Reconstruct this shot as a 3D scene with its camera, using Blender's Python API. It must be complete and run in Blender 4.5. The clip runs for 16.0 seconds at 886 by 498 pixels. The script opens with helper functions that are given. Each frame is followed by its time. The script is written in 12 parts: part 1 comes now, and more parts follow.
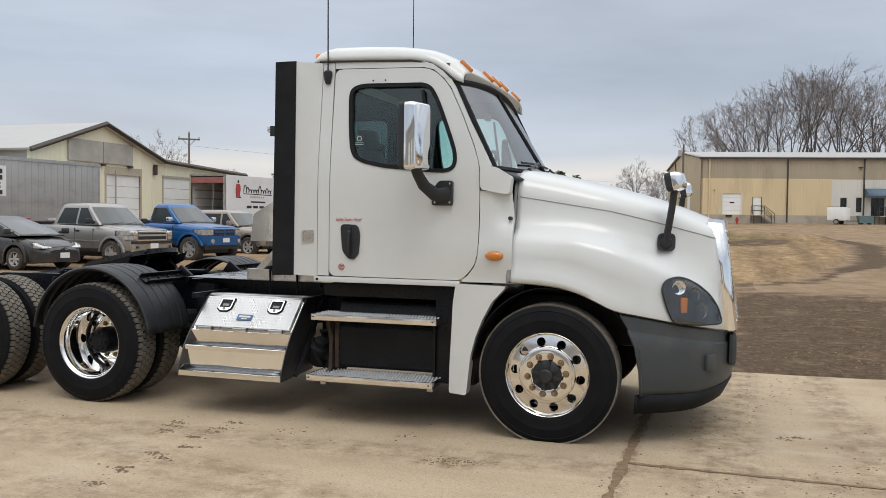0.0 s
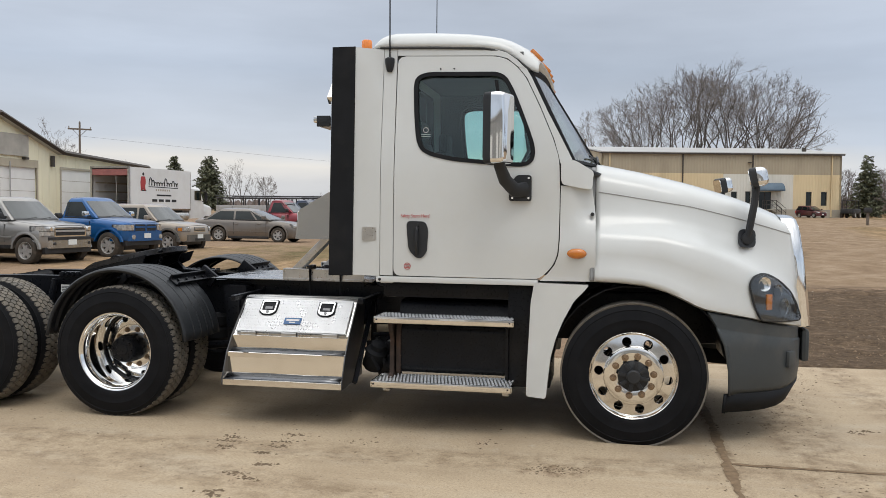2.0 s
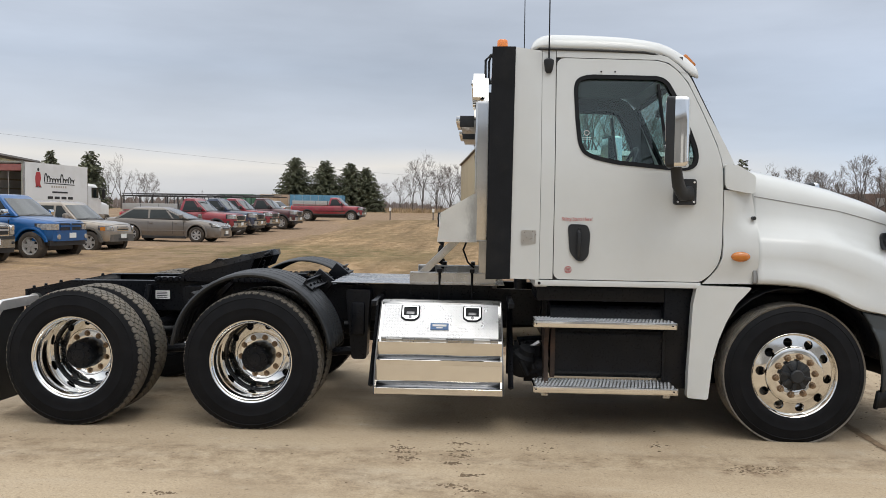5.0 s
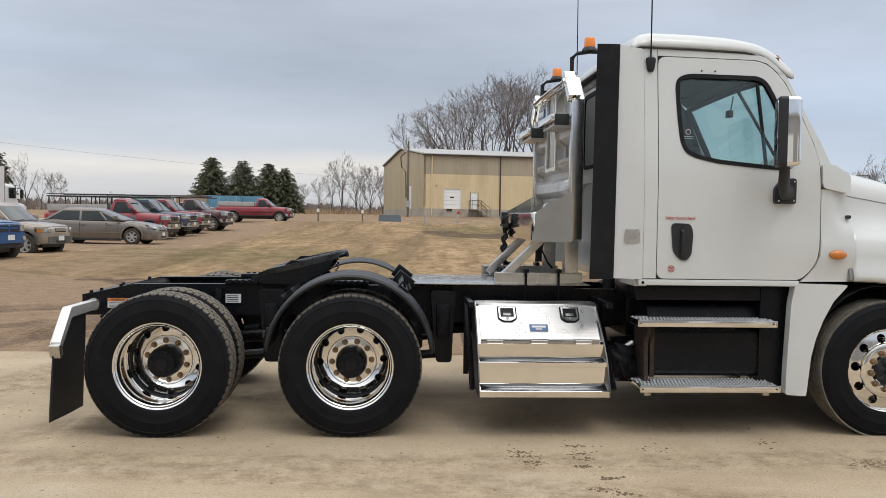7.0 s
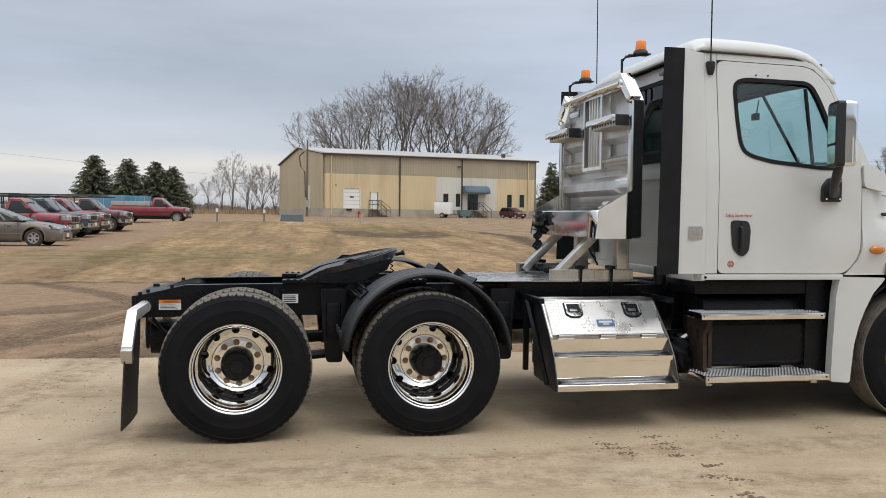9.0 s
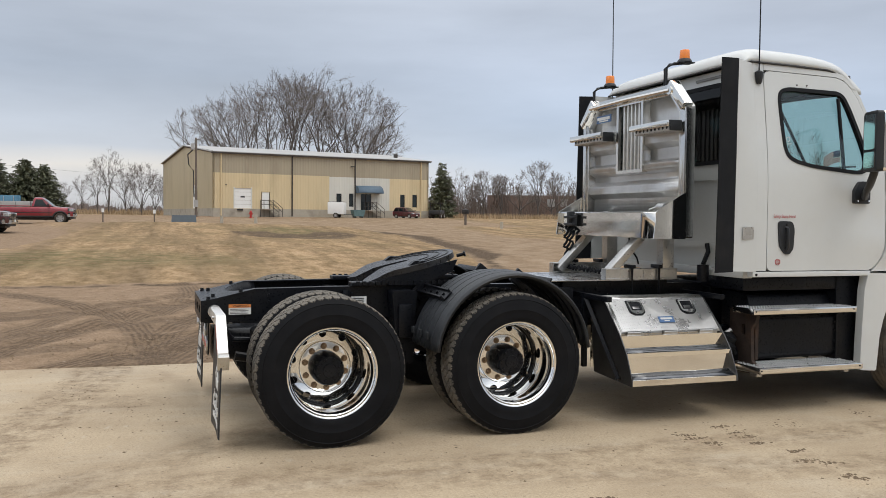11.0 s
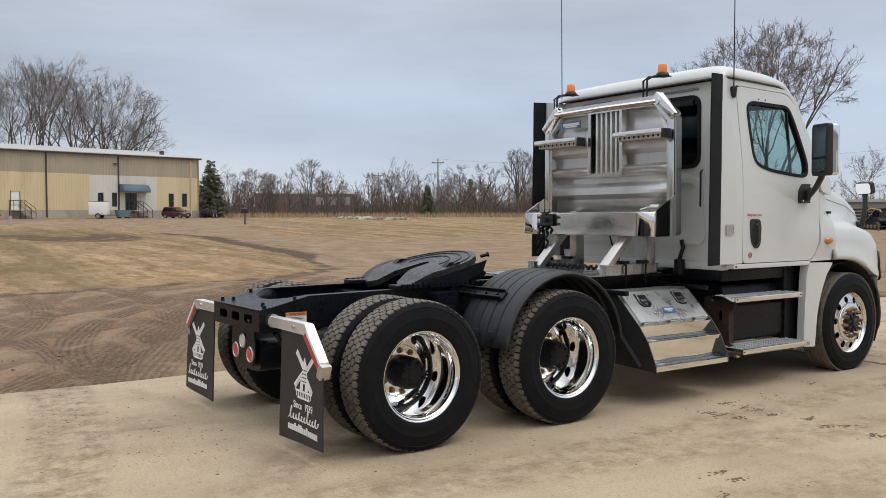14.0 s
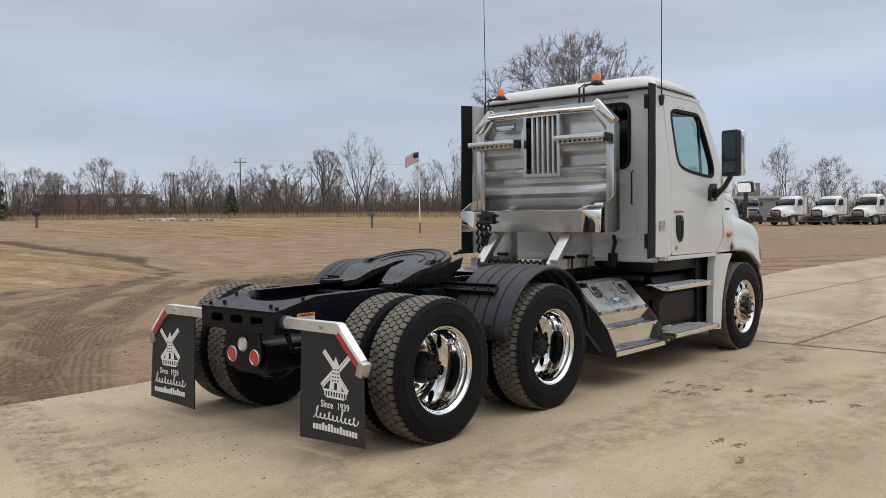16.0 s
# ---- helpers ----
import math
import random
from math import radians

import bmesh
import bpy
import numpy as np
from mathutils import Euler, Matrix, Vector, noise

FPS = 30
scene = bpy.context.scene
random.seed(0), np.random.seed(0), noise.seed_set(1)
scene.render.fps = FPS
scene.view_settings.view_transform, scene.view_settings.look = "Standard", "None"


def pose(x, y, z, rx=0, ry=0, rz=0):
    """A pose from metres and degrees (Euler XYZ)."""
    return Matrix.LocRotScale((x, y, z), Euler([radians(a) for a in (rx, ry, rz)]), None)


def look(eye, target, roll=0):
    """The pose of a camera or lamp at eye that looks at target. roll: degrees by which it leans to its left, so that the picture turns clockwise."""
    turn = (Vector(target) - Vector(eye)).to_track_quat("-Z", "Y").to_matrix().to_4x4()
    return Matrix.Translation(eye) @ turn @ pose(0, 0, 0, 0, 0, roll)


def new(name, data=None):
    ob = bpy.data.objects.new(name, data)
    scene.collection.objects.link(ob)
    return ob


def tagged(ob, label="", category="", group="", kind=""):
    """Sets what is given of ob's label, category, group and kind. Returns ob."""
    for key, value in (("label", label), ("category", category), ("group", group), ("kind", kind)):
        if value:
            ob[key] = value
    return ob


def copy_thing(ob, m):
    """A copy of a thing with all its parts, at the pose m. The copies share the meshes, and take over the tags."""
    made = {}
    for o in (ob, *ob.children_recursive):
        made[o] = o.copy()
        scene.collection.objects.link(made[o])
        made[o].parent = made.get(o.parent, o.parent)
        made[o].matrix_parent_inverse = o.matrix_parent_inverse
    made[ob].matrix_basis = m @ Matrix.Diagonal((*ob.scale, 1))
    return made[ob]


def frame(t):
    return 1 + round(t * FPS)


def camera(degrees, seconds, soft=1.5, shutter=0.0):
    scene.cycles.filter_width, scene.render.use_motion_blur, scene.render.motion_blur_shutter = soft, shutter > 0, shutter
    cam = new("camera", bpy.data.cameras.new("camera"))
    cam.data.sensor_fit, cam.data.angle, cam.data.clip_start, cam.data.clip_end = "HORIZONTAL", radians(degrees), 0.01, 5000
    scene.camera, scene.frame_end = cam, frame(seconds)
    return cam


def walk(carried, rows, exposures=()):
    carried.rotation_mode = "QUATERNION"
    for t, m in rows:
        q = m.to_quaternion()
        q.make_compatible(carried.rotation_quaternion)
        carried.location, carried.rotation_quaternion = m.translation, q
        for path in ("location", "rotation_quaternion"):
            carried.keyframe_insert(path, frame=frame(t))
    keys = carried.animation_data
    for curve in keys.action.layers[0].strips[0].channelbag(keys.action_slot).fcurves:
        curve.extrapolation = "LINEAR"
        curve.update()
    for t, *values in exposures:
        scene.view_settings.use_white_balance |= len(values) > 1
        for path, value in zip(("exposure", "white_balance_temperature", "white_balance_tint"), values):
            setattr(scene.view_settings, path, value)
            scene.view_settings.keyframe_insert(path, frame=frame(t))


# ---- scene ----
cam = camera(54.6, 16.0, soft=0.5)
PATH = [
    (0, (1.252, -7.085, 1.592), (0.605, -5.194, 1.521), 0.7),
    (0.5, (0.872, -7.065, 1.573), (0.302, -5.149, 1.501), 0.7),
    (1, (0.526, -7.126, 1.536), (0.016, -5.193, 1.469), 0.7),
    (1.5, (0.235, -7.145, 1.582), (-0.228, -5.201, 1.5), 0.6),
    (2, (-0.105, -7.132, 1.599), (-0.513, -5.176, 1.515), 0.6),
    (2.5, (-0.445, -7.217, 1.604), (-0.8, -5.25, 1.518), 0.7),
    (3, (-0.758, -7.285, 1.601), (-1.066, -5.311, 1.517), 0.7),
    (3.5, (-1.089, -7.254, 1.601), (-1.353, -5.273, 1.517), 0.7),
    (4, (-1.441, -7.281, 1.59), (-1.661, -5.295, 1.506), 0.7),
    (4.5, (-1.786, -7.322, 1.601), (-1.961, -5.332, 1.517), 0.8),
    (7, (-3.505, -7.189, 1.567), (-3.433, -5.192, 1.49), 0.8),
    (7.5, (-3.809, -7.155, 1.553), (-3.676, -5.161, 1.476), 0.8),
    (8, (-4.144, -7.076, 1.566), (-3.945, -5.087, 1.49), 0.7),
    (8.5, (-4.524, -7.131, 1.577), (-4.259, -5.151, 1.501), 0.7),
    (9, (-4.849, -7.082, 1.535), (-4.517, -5.111, 1.461), 0.7),
    (9.5, (-5.211, -6.993, 1.546), (-4.813, -5.034, 1.473), 0.7),
    (12, (-6.939, -6.626, 1.525), (-6.188, -4.773, 1.454), 0.4),
    (12.5, (-7.286, -6.479, 1.537), (-6.456, -4.662, 1.466), 0.3),
    (13, (-7.656, -6.377, 1.561), (-6.744, -4.598, 1.49), 0.2),
    (13.5, (-7.943, -6.161, 1.547), (-6.94, -4.432, 1.475), 0.1),
    (14, (-8.277, -6.023, 1.559), (-7.172, -4.358, 1.485), -0.1),
    (14.5, (-8.607, -5.881, 1.574), (-7.394, -4.293, 1.499), -0.2),
    (15, (-8.913, -5.646, 1.574), (-7.6, -4.139, 1.496), -0.4),
    (15.5, (-9.258, -5.438, 1.571), (-7.862, -4.009, 1.491), -0.5),
    (16, (-9.55, -5.24, 1.565), (-8.089, -3.877, 1.487), -0.7),
]
walk(cam, [(t, look(eye, target, roll)) for t, eye, target, roll in PATH], [(0, 0.0), (12.5, 0.0), (14.5, -0.08), (16, -0.16)])

# ---- world and light ----
world = bpy.data.worlds.new("overcast_sky")
scene.world = world
world.use_nodes = True


def wire(tree, a, b):
    tree.links.new(a, b)


def sky_nodes(tree):
    n = tree.nodes
    n.clear()
    out, bg = n.new("ShaderNodeOutputWorld"), n.new("ShaderNodeBackground")
    co = n.new("ShaderNodeTexCoord")
    sep = n.new("ShaderNodeSeparateXYZ")
    wire(tree, co.outputs["Generated"], sep.inputs[0])
    def bands(stops):
        ramp = n.new("ShaderNodeValToRGB")
        ramp.color_ramp.elements[0].position = stops[0][0]
        ramp.color_ramp.elements[0].color = (*stops[0][1], 1)
        ramp.color_ramp.elements[1].position = 1.0
        ramp.color_ramp.elements[1].color = (*stops[-1][1], 1)
        for p, c in stops[1:-1]:
            ramp.color_ramp.elements.new(p).color = (*c, 1)
        return ramp

    high = [(0.28, (0.50, 0.54, 0.61)), (0.45, (0.80, 0.83, 0.88)), (0.7, (1.25, 1.27, 1.30)), (1.0, (1.65, 1.66, 1.66))]
    west = bands([(0.0, (0.42, 0.43, 0.45)), (0.02, (0.56, 0.57, 0.60)), (0.036, (0.585, 0.585, 0.605)), (0.055, (0.69, 0.66, 0.63)), (0.078, (0.49, 0.52, 0.58)), (0.16, (0.435, 0.485, 0.57))] + high)
    east = bands([(0.0, (0.40, 0.42, 0.45)), (0.02, (0.55, 0.60, 0.68)), (0.06, (0.50, 0.57, 0.68)), (0.11, (0.46, 0.535, 0.66)), (0.18, (0.47, 0.525, 0.625))] + high)
    # the warm band fades out towards the east
    side = n.new("ShaderNodeMapRange")
    side.interpolation_type = "SMOOTHSTEP"
    side.inputs["From Min"].default_value, side.inputs["From Max"].default_value = 0.05, 0.5
    wire(tree, sep.outputs["X"], side.inputs["Value"])
    ramp = n.new("ShaderNodeMix")
    ramp.data_type = "RGBA"
    wire(tree, side.outputs[0], ramp.inputs["Factor"])
    wire(tree, west.outputs[0], ramp.inputs["A"])
    wire(tree, east.outputs[0], ramp.inputs["B"])
    # cloud layers: long level streaks, and broad soft banks
    mp = n.new("ShaderNodeMapping")
    mp.inputs["Scale"].default_value = (1.6, 1.6, 11)
    wire(tree, co.outputs["Generated"], mp.inputs[0])
    streak = n.new("ShaderNodeTexNoise")
    streak.inputs["Scale"].default_value, streak.inputs["Detail"].default_value, streak.inputs["Roughness"].default_value = 1.3, 6, 0.55
    wire(tree, mp.outputs[0], streak.inputs["Vector"])
    mp2 = n.new("ShaderNodeMapping")
    mp2.inputs["Scale"].default_value = (1.2, 1.2, 4.2)
    mp2.inputs["Location"].default_value = (3.3, 1.7, 0.4)
    wire(tree, co.outputs["Generated"], mp2.inputs[0])
    bank = n.new("ShaderNodeTexNoise")
    bank.inputs["Scale"].default_value, bank.inputs["Detail"].default_value, bank.inputs["Roughness"].default_value = 1.7, 7, 0.5
    wire(tree, mp2.outputs[0], bank.inputs["Vector"])
    # the noise also bends the height at which the bands lie
    bend = n.new("ShaderNodeMath")
    bend.operation = "MULTIPLY_ADD"
    bend.inputs[1].default_value, bend.inputs[2].default_value = 0.045, -0.022
    wire(tree, streak.outputs["Fac"], bend.inputs[0])
    add = n.new("ShaderNodeMath")
    wire(tree, sep.outputs["Z"], add.inputs[0])
    wire(tree, bend.outputs[0], add.inputs[1])
    wire(tree, add.outputs[0], west.inputs[0])
    wire(tree, add.outputs[0], east.inputs[0])
    gain = n.new("ShaderNodeMath")
    gain.operation = "MULTIPLY_ADD"
    gain.inputs[1].default_value, gain.inputs[2].default_value = 0.75, 0.42
    wire(tree, bank.outputs["Fac"], gain.inputs[0])
    fibre = n.new("ShaderNodeMath")
    fibre.operation = "MULTIPLY_ADD"
    fibre.inputs[1].default_value = 0.4
    wire(tree, streak.outputs["Fac"], fibre.inputs[0])
    wire(tree, gain.outputs[0], fibre.inputs[2])
    mul = n.new("ShaderNodeVectorMath")
    mul.operation = "SCALE"
    wire(tree, ramp.outputs["Result"], mul.inputs[0])
    wire(tree, fibre.outputs[0], mul.inputs["Scale"])
    sky = n.new("ShaderNodeTexSky")
    sky.sky_type, sky.sun_disc, sky.sun_elevation, sky.sun_rotation = "NISHITA", False, radians(60), radians(153)
    thin = n.new("ShaderNodeVectorMath")
    thin.operation = "SCALE"
    thin.inputs["Scale"].default_value = 0.012
    wire(tree, sky.outputs[0], thin.inputs[0])
    both = n.new("ShaderNodeVectorMath")
    wire(tree, mul.outputs[0], both.inputs[0])
    wire(tree, thin.outputs[0], both.inputs[1])
    wire(tree, both.outputs[0], bg.inputs[0])
    bg.inputs[1].default_value = 1.05
    wire(tree, bg.outputs[0], out.inputs[0])


sky_nodes(world.node_tree)
sun = new("sun", bpy.data.lights.new("sun", "SUN"))
sun.data.energy, sun.data.angle, sun.data.color = 0.7, radians(25), (1.0, 0.96, 0.9)
sun.matrix_world = look((12, -24, 52), (0, 0, 0))


# ---- materials ----
def shader(name, color, rough=0.5, metal=0.0, coat=0.0, vary=0.0, scale=8.0, stain=None, stain_scale=1.5, stain_cut=(0.5, 0.75), bump=0.0,
           bump_scale=60.0, spec=0.5, stretch=(1, 1, 1), rough_vary=0.0, per_object=0.0):
    """A surface with grain at one scale, stains at a larger one, uneven gloss and fine relief."""
    m = bpy.data.materials.new(name)
    m.use_nodes = True
    t = m.node_tree
    n = t.nodes
    b = n["Principled BSDF"]
    b.inputs["Base Color"].default_value = (*color, 1)
    b.inputs["Roughness"].default_value, b.inputs["Metallic"].default_value = rough, metal
    b.inputs["Coat Weight"].default_value, b.inputs["Coat Roughness"].default_value = coat, 0.06
    b.inputs["Specular IOR Level"].default_value = spec
    co = n.new("ShaderNodeTexCoord")
    mp = n.new("ShaderNodeMapping")
    mp.inputs["Scale"].default_value = stretch
    wire(t, co.outputs["Object"], mp.inputs[0])
    last = None
    if vary:
        tex = n.new("ShaderNodeTexNoise")
        tex.inputs["Scale"].default_value, tex.inputs["Detail"].default_value, tex.inputs["Roughness"].default_value = scale, 6, 0.6
        wire(t, mp.outputs[0], tex.inputs["Vector"])
        r = n.new("ShaderNodeMapRange")
        r.inputs["From Min"].default_value, r.inputs["From Max"].default_value = 0.25, 0.75
        r.inputs["To Min"].default_value, r.inputs["To Max"].default_value = 1 - vary, 1 + vary
        wire(t, tex.outputs["Fac"], r.inputs["Value"])
        s = n.new("ShaderNodeVectorMath")
        s.operation = "SCALE"
        s.inputs[0].default_value = color
        wire(t, r.outputs[0], s.inputs["Scale"])
        last = s.outputs[0]
    if stain:
        tex = n.new("ShaderNodeTexNoise")
        tex.inputs["Scale"].default_value, tex.inputs["Detail"].default_value, tex.inputs["Roughness"].default_value = stain_scale, 8, 0.62
        wire(t, mp.outputs[0], tex.inputs["Vector"])
        r = n.new("ShaderNodeMapRange")
        r.inputs["From Min"].default_value, r.inputs["From Max"].default_value = stain_cut
        wire(t, tex.outputs["Fac"], r.inputs["Value"])
        mix = n.new("ShaderNodeMix")
        mix.data_type = "RGBA"
        mix.inputs["A"].default_value = (*color, 1)
        mix.inputs["B"].default_value = (*stain[:3], 1)
        k = n.new("ShaderNodeMath")
        k.operation = "MULTIPLY"
        k.inputs[1].default_value = stain[3] if len(stain) > 3 else 1.0
        wire(t, r.outputs[0], k.inputs[0])
        wire(t, k.outputs[0], mix.inputs["Factor"])
        if last:
            wire(t, last, mix.inputs["A"])
        last = mix.outputs["Result"]
    if per_object:
        info = n.new("ShaderNodeObjectInfo")
        r = n.new("ShaderNodeMapRange")
        r.inputs["To Min"].default_value, r.inputs["To Max"].default_value = 1 - per_object, 1 + per_object
        wire(t, info.outputs["Random"], r.inputs["Value"])
        s = n.new("ShaderNodeVectorMath")
        s.operation = "SCALE"
        s.inputs[0].default_value = color
        if last:
            wire(t, last, s.inputs[0])
        wire(t, r.outputs[0], s.inputs["Scale"])
        last = s.outputs[0]
    if last:
        wire(t, last, b.inputs["Base Color"])
    if bump or rough_vary:
        tex = n.new("ShaderNodeTexNoise")
        tex.inputs["Scale"].default_value, tex.inputs["Detail"].default_value = bump_scale, 5
        wire(t, mp.outputs[0], tex.inputs["Vector"])
        if bump:
            bp = n.new("ShaderNodeBump")
            bp.inputs["Strength"].default_value, bp.inputs["Distance"].default_value = bump, 0.01
            wire(t, tex.outputs["Fac"], bp.inputs["Height"])
            wire(t, bp.outputs[0], b.inputs["Normal"])
        if rough_vary:
            r = n.new("ShaderNodeMapRange")
            r.inputs["From Min"].default_value, r.inputs["From Max"].default_value = 0.3, 0.7
            r.inputs["To Min"].default_value, r.inputs["To Max"].default_value = max(0.02, rough - rough_vary), min(1, rough + rough_vary)
            wire(t, tex.outputs["Fac"], r.inputs["Value"])
            wire(t, r.outputs[0], b.inputs["Roughness"])
    return m


def glass(name, tint, rough=0.0, ior=1.6):
    """Tinted sheet glass: part clear, part mirror."""
    m = bpy.data.materials.new(name)
    m.use_nodes = True
    t = m.node_tree
    n = t.nodes
    n.clear()
    out, mix = n.new("ShaderNodeOutputMaterial"), n.new("ShaderNodeMixShader")
    clear, gloss, edge = n.new("ShaderNodeBsdfTransparent"), n.new("ShaderNodeBsdfGlossy"), n.new("ShaderNodeLayerWeight")
    steep, mirror = n.new("ShaderNodeMath"), n.new("ShaderNodeMapRange")
    clear.inputs[0].default_value = (*tint, 1)
    gloss.inputs["Roughness"].default_value = rough
    f0 = ((ior - 1) / (ior + 1)) ** 2
    edge.inputs["Blend"].default_value = 0.5
    steep.operation = "POWER"
    steep.inputs[1].default_value = 5
    wire(t, edge.outputs["Facing"], steep.inputs[0])
    mirror.inputs["To Min"].default_value = f0
    wire(t, steep.outputs[0], mirror.inputs["Value"])
    wire(t, mirror.outputs[0], mix.inputs[0])
    wire(t, clear.outputs[0], mix.inputs[1])
    wire(t, gloss.outputs[0], mix.inputs[2])
    wire(t, mix.outputs[0], out.inputs[0])
    return m


def treadplate(name, axes, pitch=0.021, color=(0.44, 0.44, 0.44), rough=0.24):
    """Aluminium plate with raised lozenges, laid along two of the object's axes."""
    m = shader(name, color, rough, 1.0, vary=0.1, scale=5, stain=(0.3, 0.27, 0.24, 0.35), stain_scale=3, rough_vary=0.1, bump_scale=9)
    t = m.node_tree
    n = t.nodes
    co = n.new("ShaderNodeTexCoord")
    sep = n.new("ShaderNodeSeparateXYZ")
    wire(t, co.outputs["Object"], sep.inputs[0])

    def math_(op, a, b=None, c=None):
        k = n.new("ShaderNodeMath")
        k.operation = op
        for i, v in enumerate((a, b, c)):
            if v is None:
                continue
            if isinstance(v, (int, float)):
                k.inputs[i].default_value = v
            else:
                wire(t, v, k.inputs[i])
        return k.outputs[0]

    u = math_("MULTIPLY", sep.outputs[axes[0]], 1 / pitch)
    v = math_("MULTIPLY", sep.outputs[axes[1]], 1 / pitch)
    fu, fv = math_("FLOOR", u), math_("FLOOR", v)
    lu = math_("SUBTRACT", math_("FRACT", u), 0.5)
    lv = math_("SUBTRACT", math_("FRACT", v), 0.5)
    par = math_("FLOORED_MODULO", math_("ADD", fu, fv), 2)
    sign = math_("SUBTRACT", math_("MULTIPLY", par, 2), 1)
    lv = math_("MULTIPLY", lv, sign)
    a, b = math_("ADD", lu, lv), math_("SUBTRACT", lu, lv)
    ea = math_("POWER", math_("ABSOLUTE", math_("DIVIDE", a, 0.62)), 2)
    eb = math_("POWER", math_("ABSOLUTE", math_("DIVIDE", b, 0.19)), 2)
    h = math_("MAXIMUM", math_("SUBTRACT", math_("SUBTRACT", 1, ea), eb), 0)
    h = math_("POWER", h, 0.6)
    bp = n.new("ShaderNodeBump")
    bp.inputs["Strength"].default_value, bp.inputs["Distance"].default_value = 1.0, 0.004
    wire(t, h, bp.inputs["Height"])
    wire(t, bp.outputs[0], n["Principled BSDF"].inputs["Normal"])
    return m


WHITE = shader("white_truck_paint", (0.605, 0.622, 0.612), 0.3, 0, 0.45, vary=0.03, scale=3, stain=(0.5, 0.46, 0.38, 0.12), stain_scale=2.2, bump=0.02, bump_scale=200)
SEAM_GREY = shader("grey_seam_sealer", (0.3, 0.3, 0.29), 0.6, vary=0.2)
SEAM = shader("dark_door_seal", (0.03, 0.03, 0.03), 0.7, vary=0.2)
BLACK_RUBBER = shader("black_rubber", (0.010, 0.011, 0.013), 0.66, spec=0.18, vary=0.25, scale=5, stain=(0.08, 0.072, 0.06, 0.15), stain_scale=3, bump=0.08, bump_scale=90)
TYRE = shader("tyre_rubber", (0.0085, 0.009, 0.0105), 0.58, vary=0.25, scale=6, stain=(0.07, 0.06, 0.05, 0.08), stain_scale=5, stain_cut=(0.5, 0.85), bump=0.1, bump_scale=120, spec=0.1)
TREAD = shader("dusty_tread_rubber", (0.120, 0.110, 0.094), 0.85, vary=0.4, scale=30, stain=(0.22, 0.185, 0.14, 0.75), stain_scale=9, stain_cut=(0.42, 0.7), bump=0.3, bump_scale=150)
FRAME = shader("black_frame_paint", (0.0065, 0.0075, 0.010), 0.34, vary=0.3, scale=5, stain=(0.05, 0.043, 0.035, 0.2), stain_scale=3.5, spec=0.2, bump=0.1, bump_scale=60, rough_vary=0.12)
PLASTIC = shader("black_moulded_plastic", (0.021, 0.0235, 0.027), 0.46, spec=0.35, vary=0.2, scale=6, stain=(0.10, 0.09, 0.075, 0.14), stain_scale=2.5, bump=0.1, bump_scale=140, rough_vary=0.08)
BUMPER = shader("grey_bumper_plastic", (0.040, 0.047, 0.051), 0.5, vary=0.08, scale=4, stain=(0.16, 0.145, 0.12, 0.25), stain_scale=3, bump=0.08, bump_scale=250)
CHROME = shader("chrome", (0.86, 0.86, 0.85), 0.06, 1.0, vary=0.02, scale=4)
ALU = shader("polished_aluminium", (0.83, 0.82, 0.79), 0.11, 1.0, vary=0.06, scale=9, stain=(0.45, 0.42, 0.38, 0.35), stain_scale=7, rough_vary=0.05, bump=0.015, bump_scale=14)
SHEET = shader("polished_aluminium_sheet", (0.82, 0.805, 0.77), 0.07, 1.0, vary=0.04, scale=2, rough_vary=0.04, bump=0.05, bump_scale=3.5, stain=(0.5, 0.47, 0.42, 0.25), stain_scale=5)
ARM_ALU = shader("brushed_aluminium_arm", (0.78, 0.775, 0.76), 0.42, 0.8, vary=0.1, scale=9, stain=(0.4, 0.37, 0.33, 0.3), stain_scale=8)
SATIN = shader("satin_aluminium", (0.66, 0.655, 0.64), 0.17, 1.0, vary=0.06, scale=3, stain=(0.4, 0.37, 0.33, 0.25), stain_scale=2, rough_vary=0.05)
DULL_ALU = shader("mill_aluminium", (0.55, 0.545, 0.53), 0.36, 1.0, vary=0.12, scale=12, stain=(0.3, 0.28, 0.25, 0.5), stain_scale=4, rough_vary=0.12)
BRASSY = shader("tarnished_steel_nut", (0.33, 0.24, 0.16), 0.5, 1.0, vary=0.3, scale=60)
# aluminium end plates; the dark underside they mirror is put into the colour
END_ALU = shader("dark_reflection_end", (0.10, 0.10, 0.102), 0.4, 0.8, vary=0.2, scale=7, stain=(0.05, 0.045, 0.04, 0.6), stain_scale=4)
# polished treads: dark streaky reflections are painted into the base colour
STEP_ALU = shader("dark_reflection_step", (0.15, 0.155, 0.165), 0.3, 1.0, vary=0.35, scale=9, stretch=(0.15, 1, 3), stain=(0.12, 0.12, 0.125, 0.7), stain_scale=5, stain_cut=(0.4, 0.62), rough_vary=0.08)
LATCH_STEEL = shader("dull_latch_steel", (0.24, 0.24, 0.245), 0.3, 1.0, vary=0.2, scale=20)
RUST = shader("rusty_steel", (0.045, 0.03, 0.023), 0.8, 0.2, vary=0.4, scale=14, stain=(0.13, 0.065, 0.035, 0.55), stain_scale=9, bump=0.3, bump_scale=60)
AMBER = shader("amber_lens", (0.55, 0.17, 0.015), 0.15, 0, 0.8, vary=0.06, scale=60, bump=0.1, bump_scale=150)
ORANGE = shader("orange_beacon_lens", (0.85, 0.23, 0.02), 0.2, 0, 0.5, vary=0.08, scale=40)
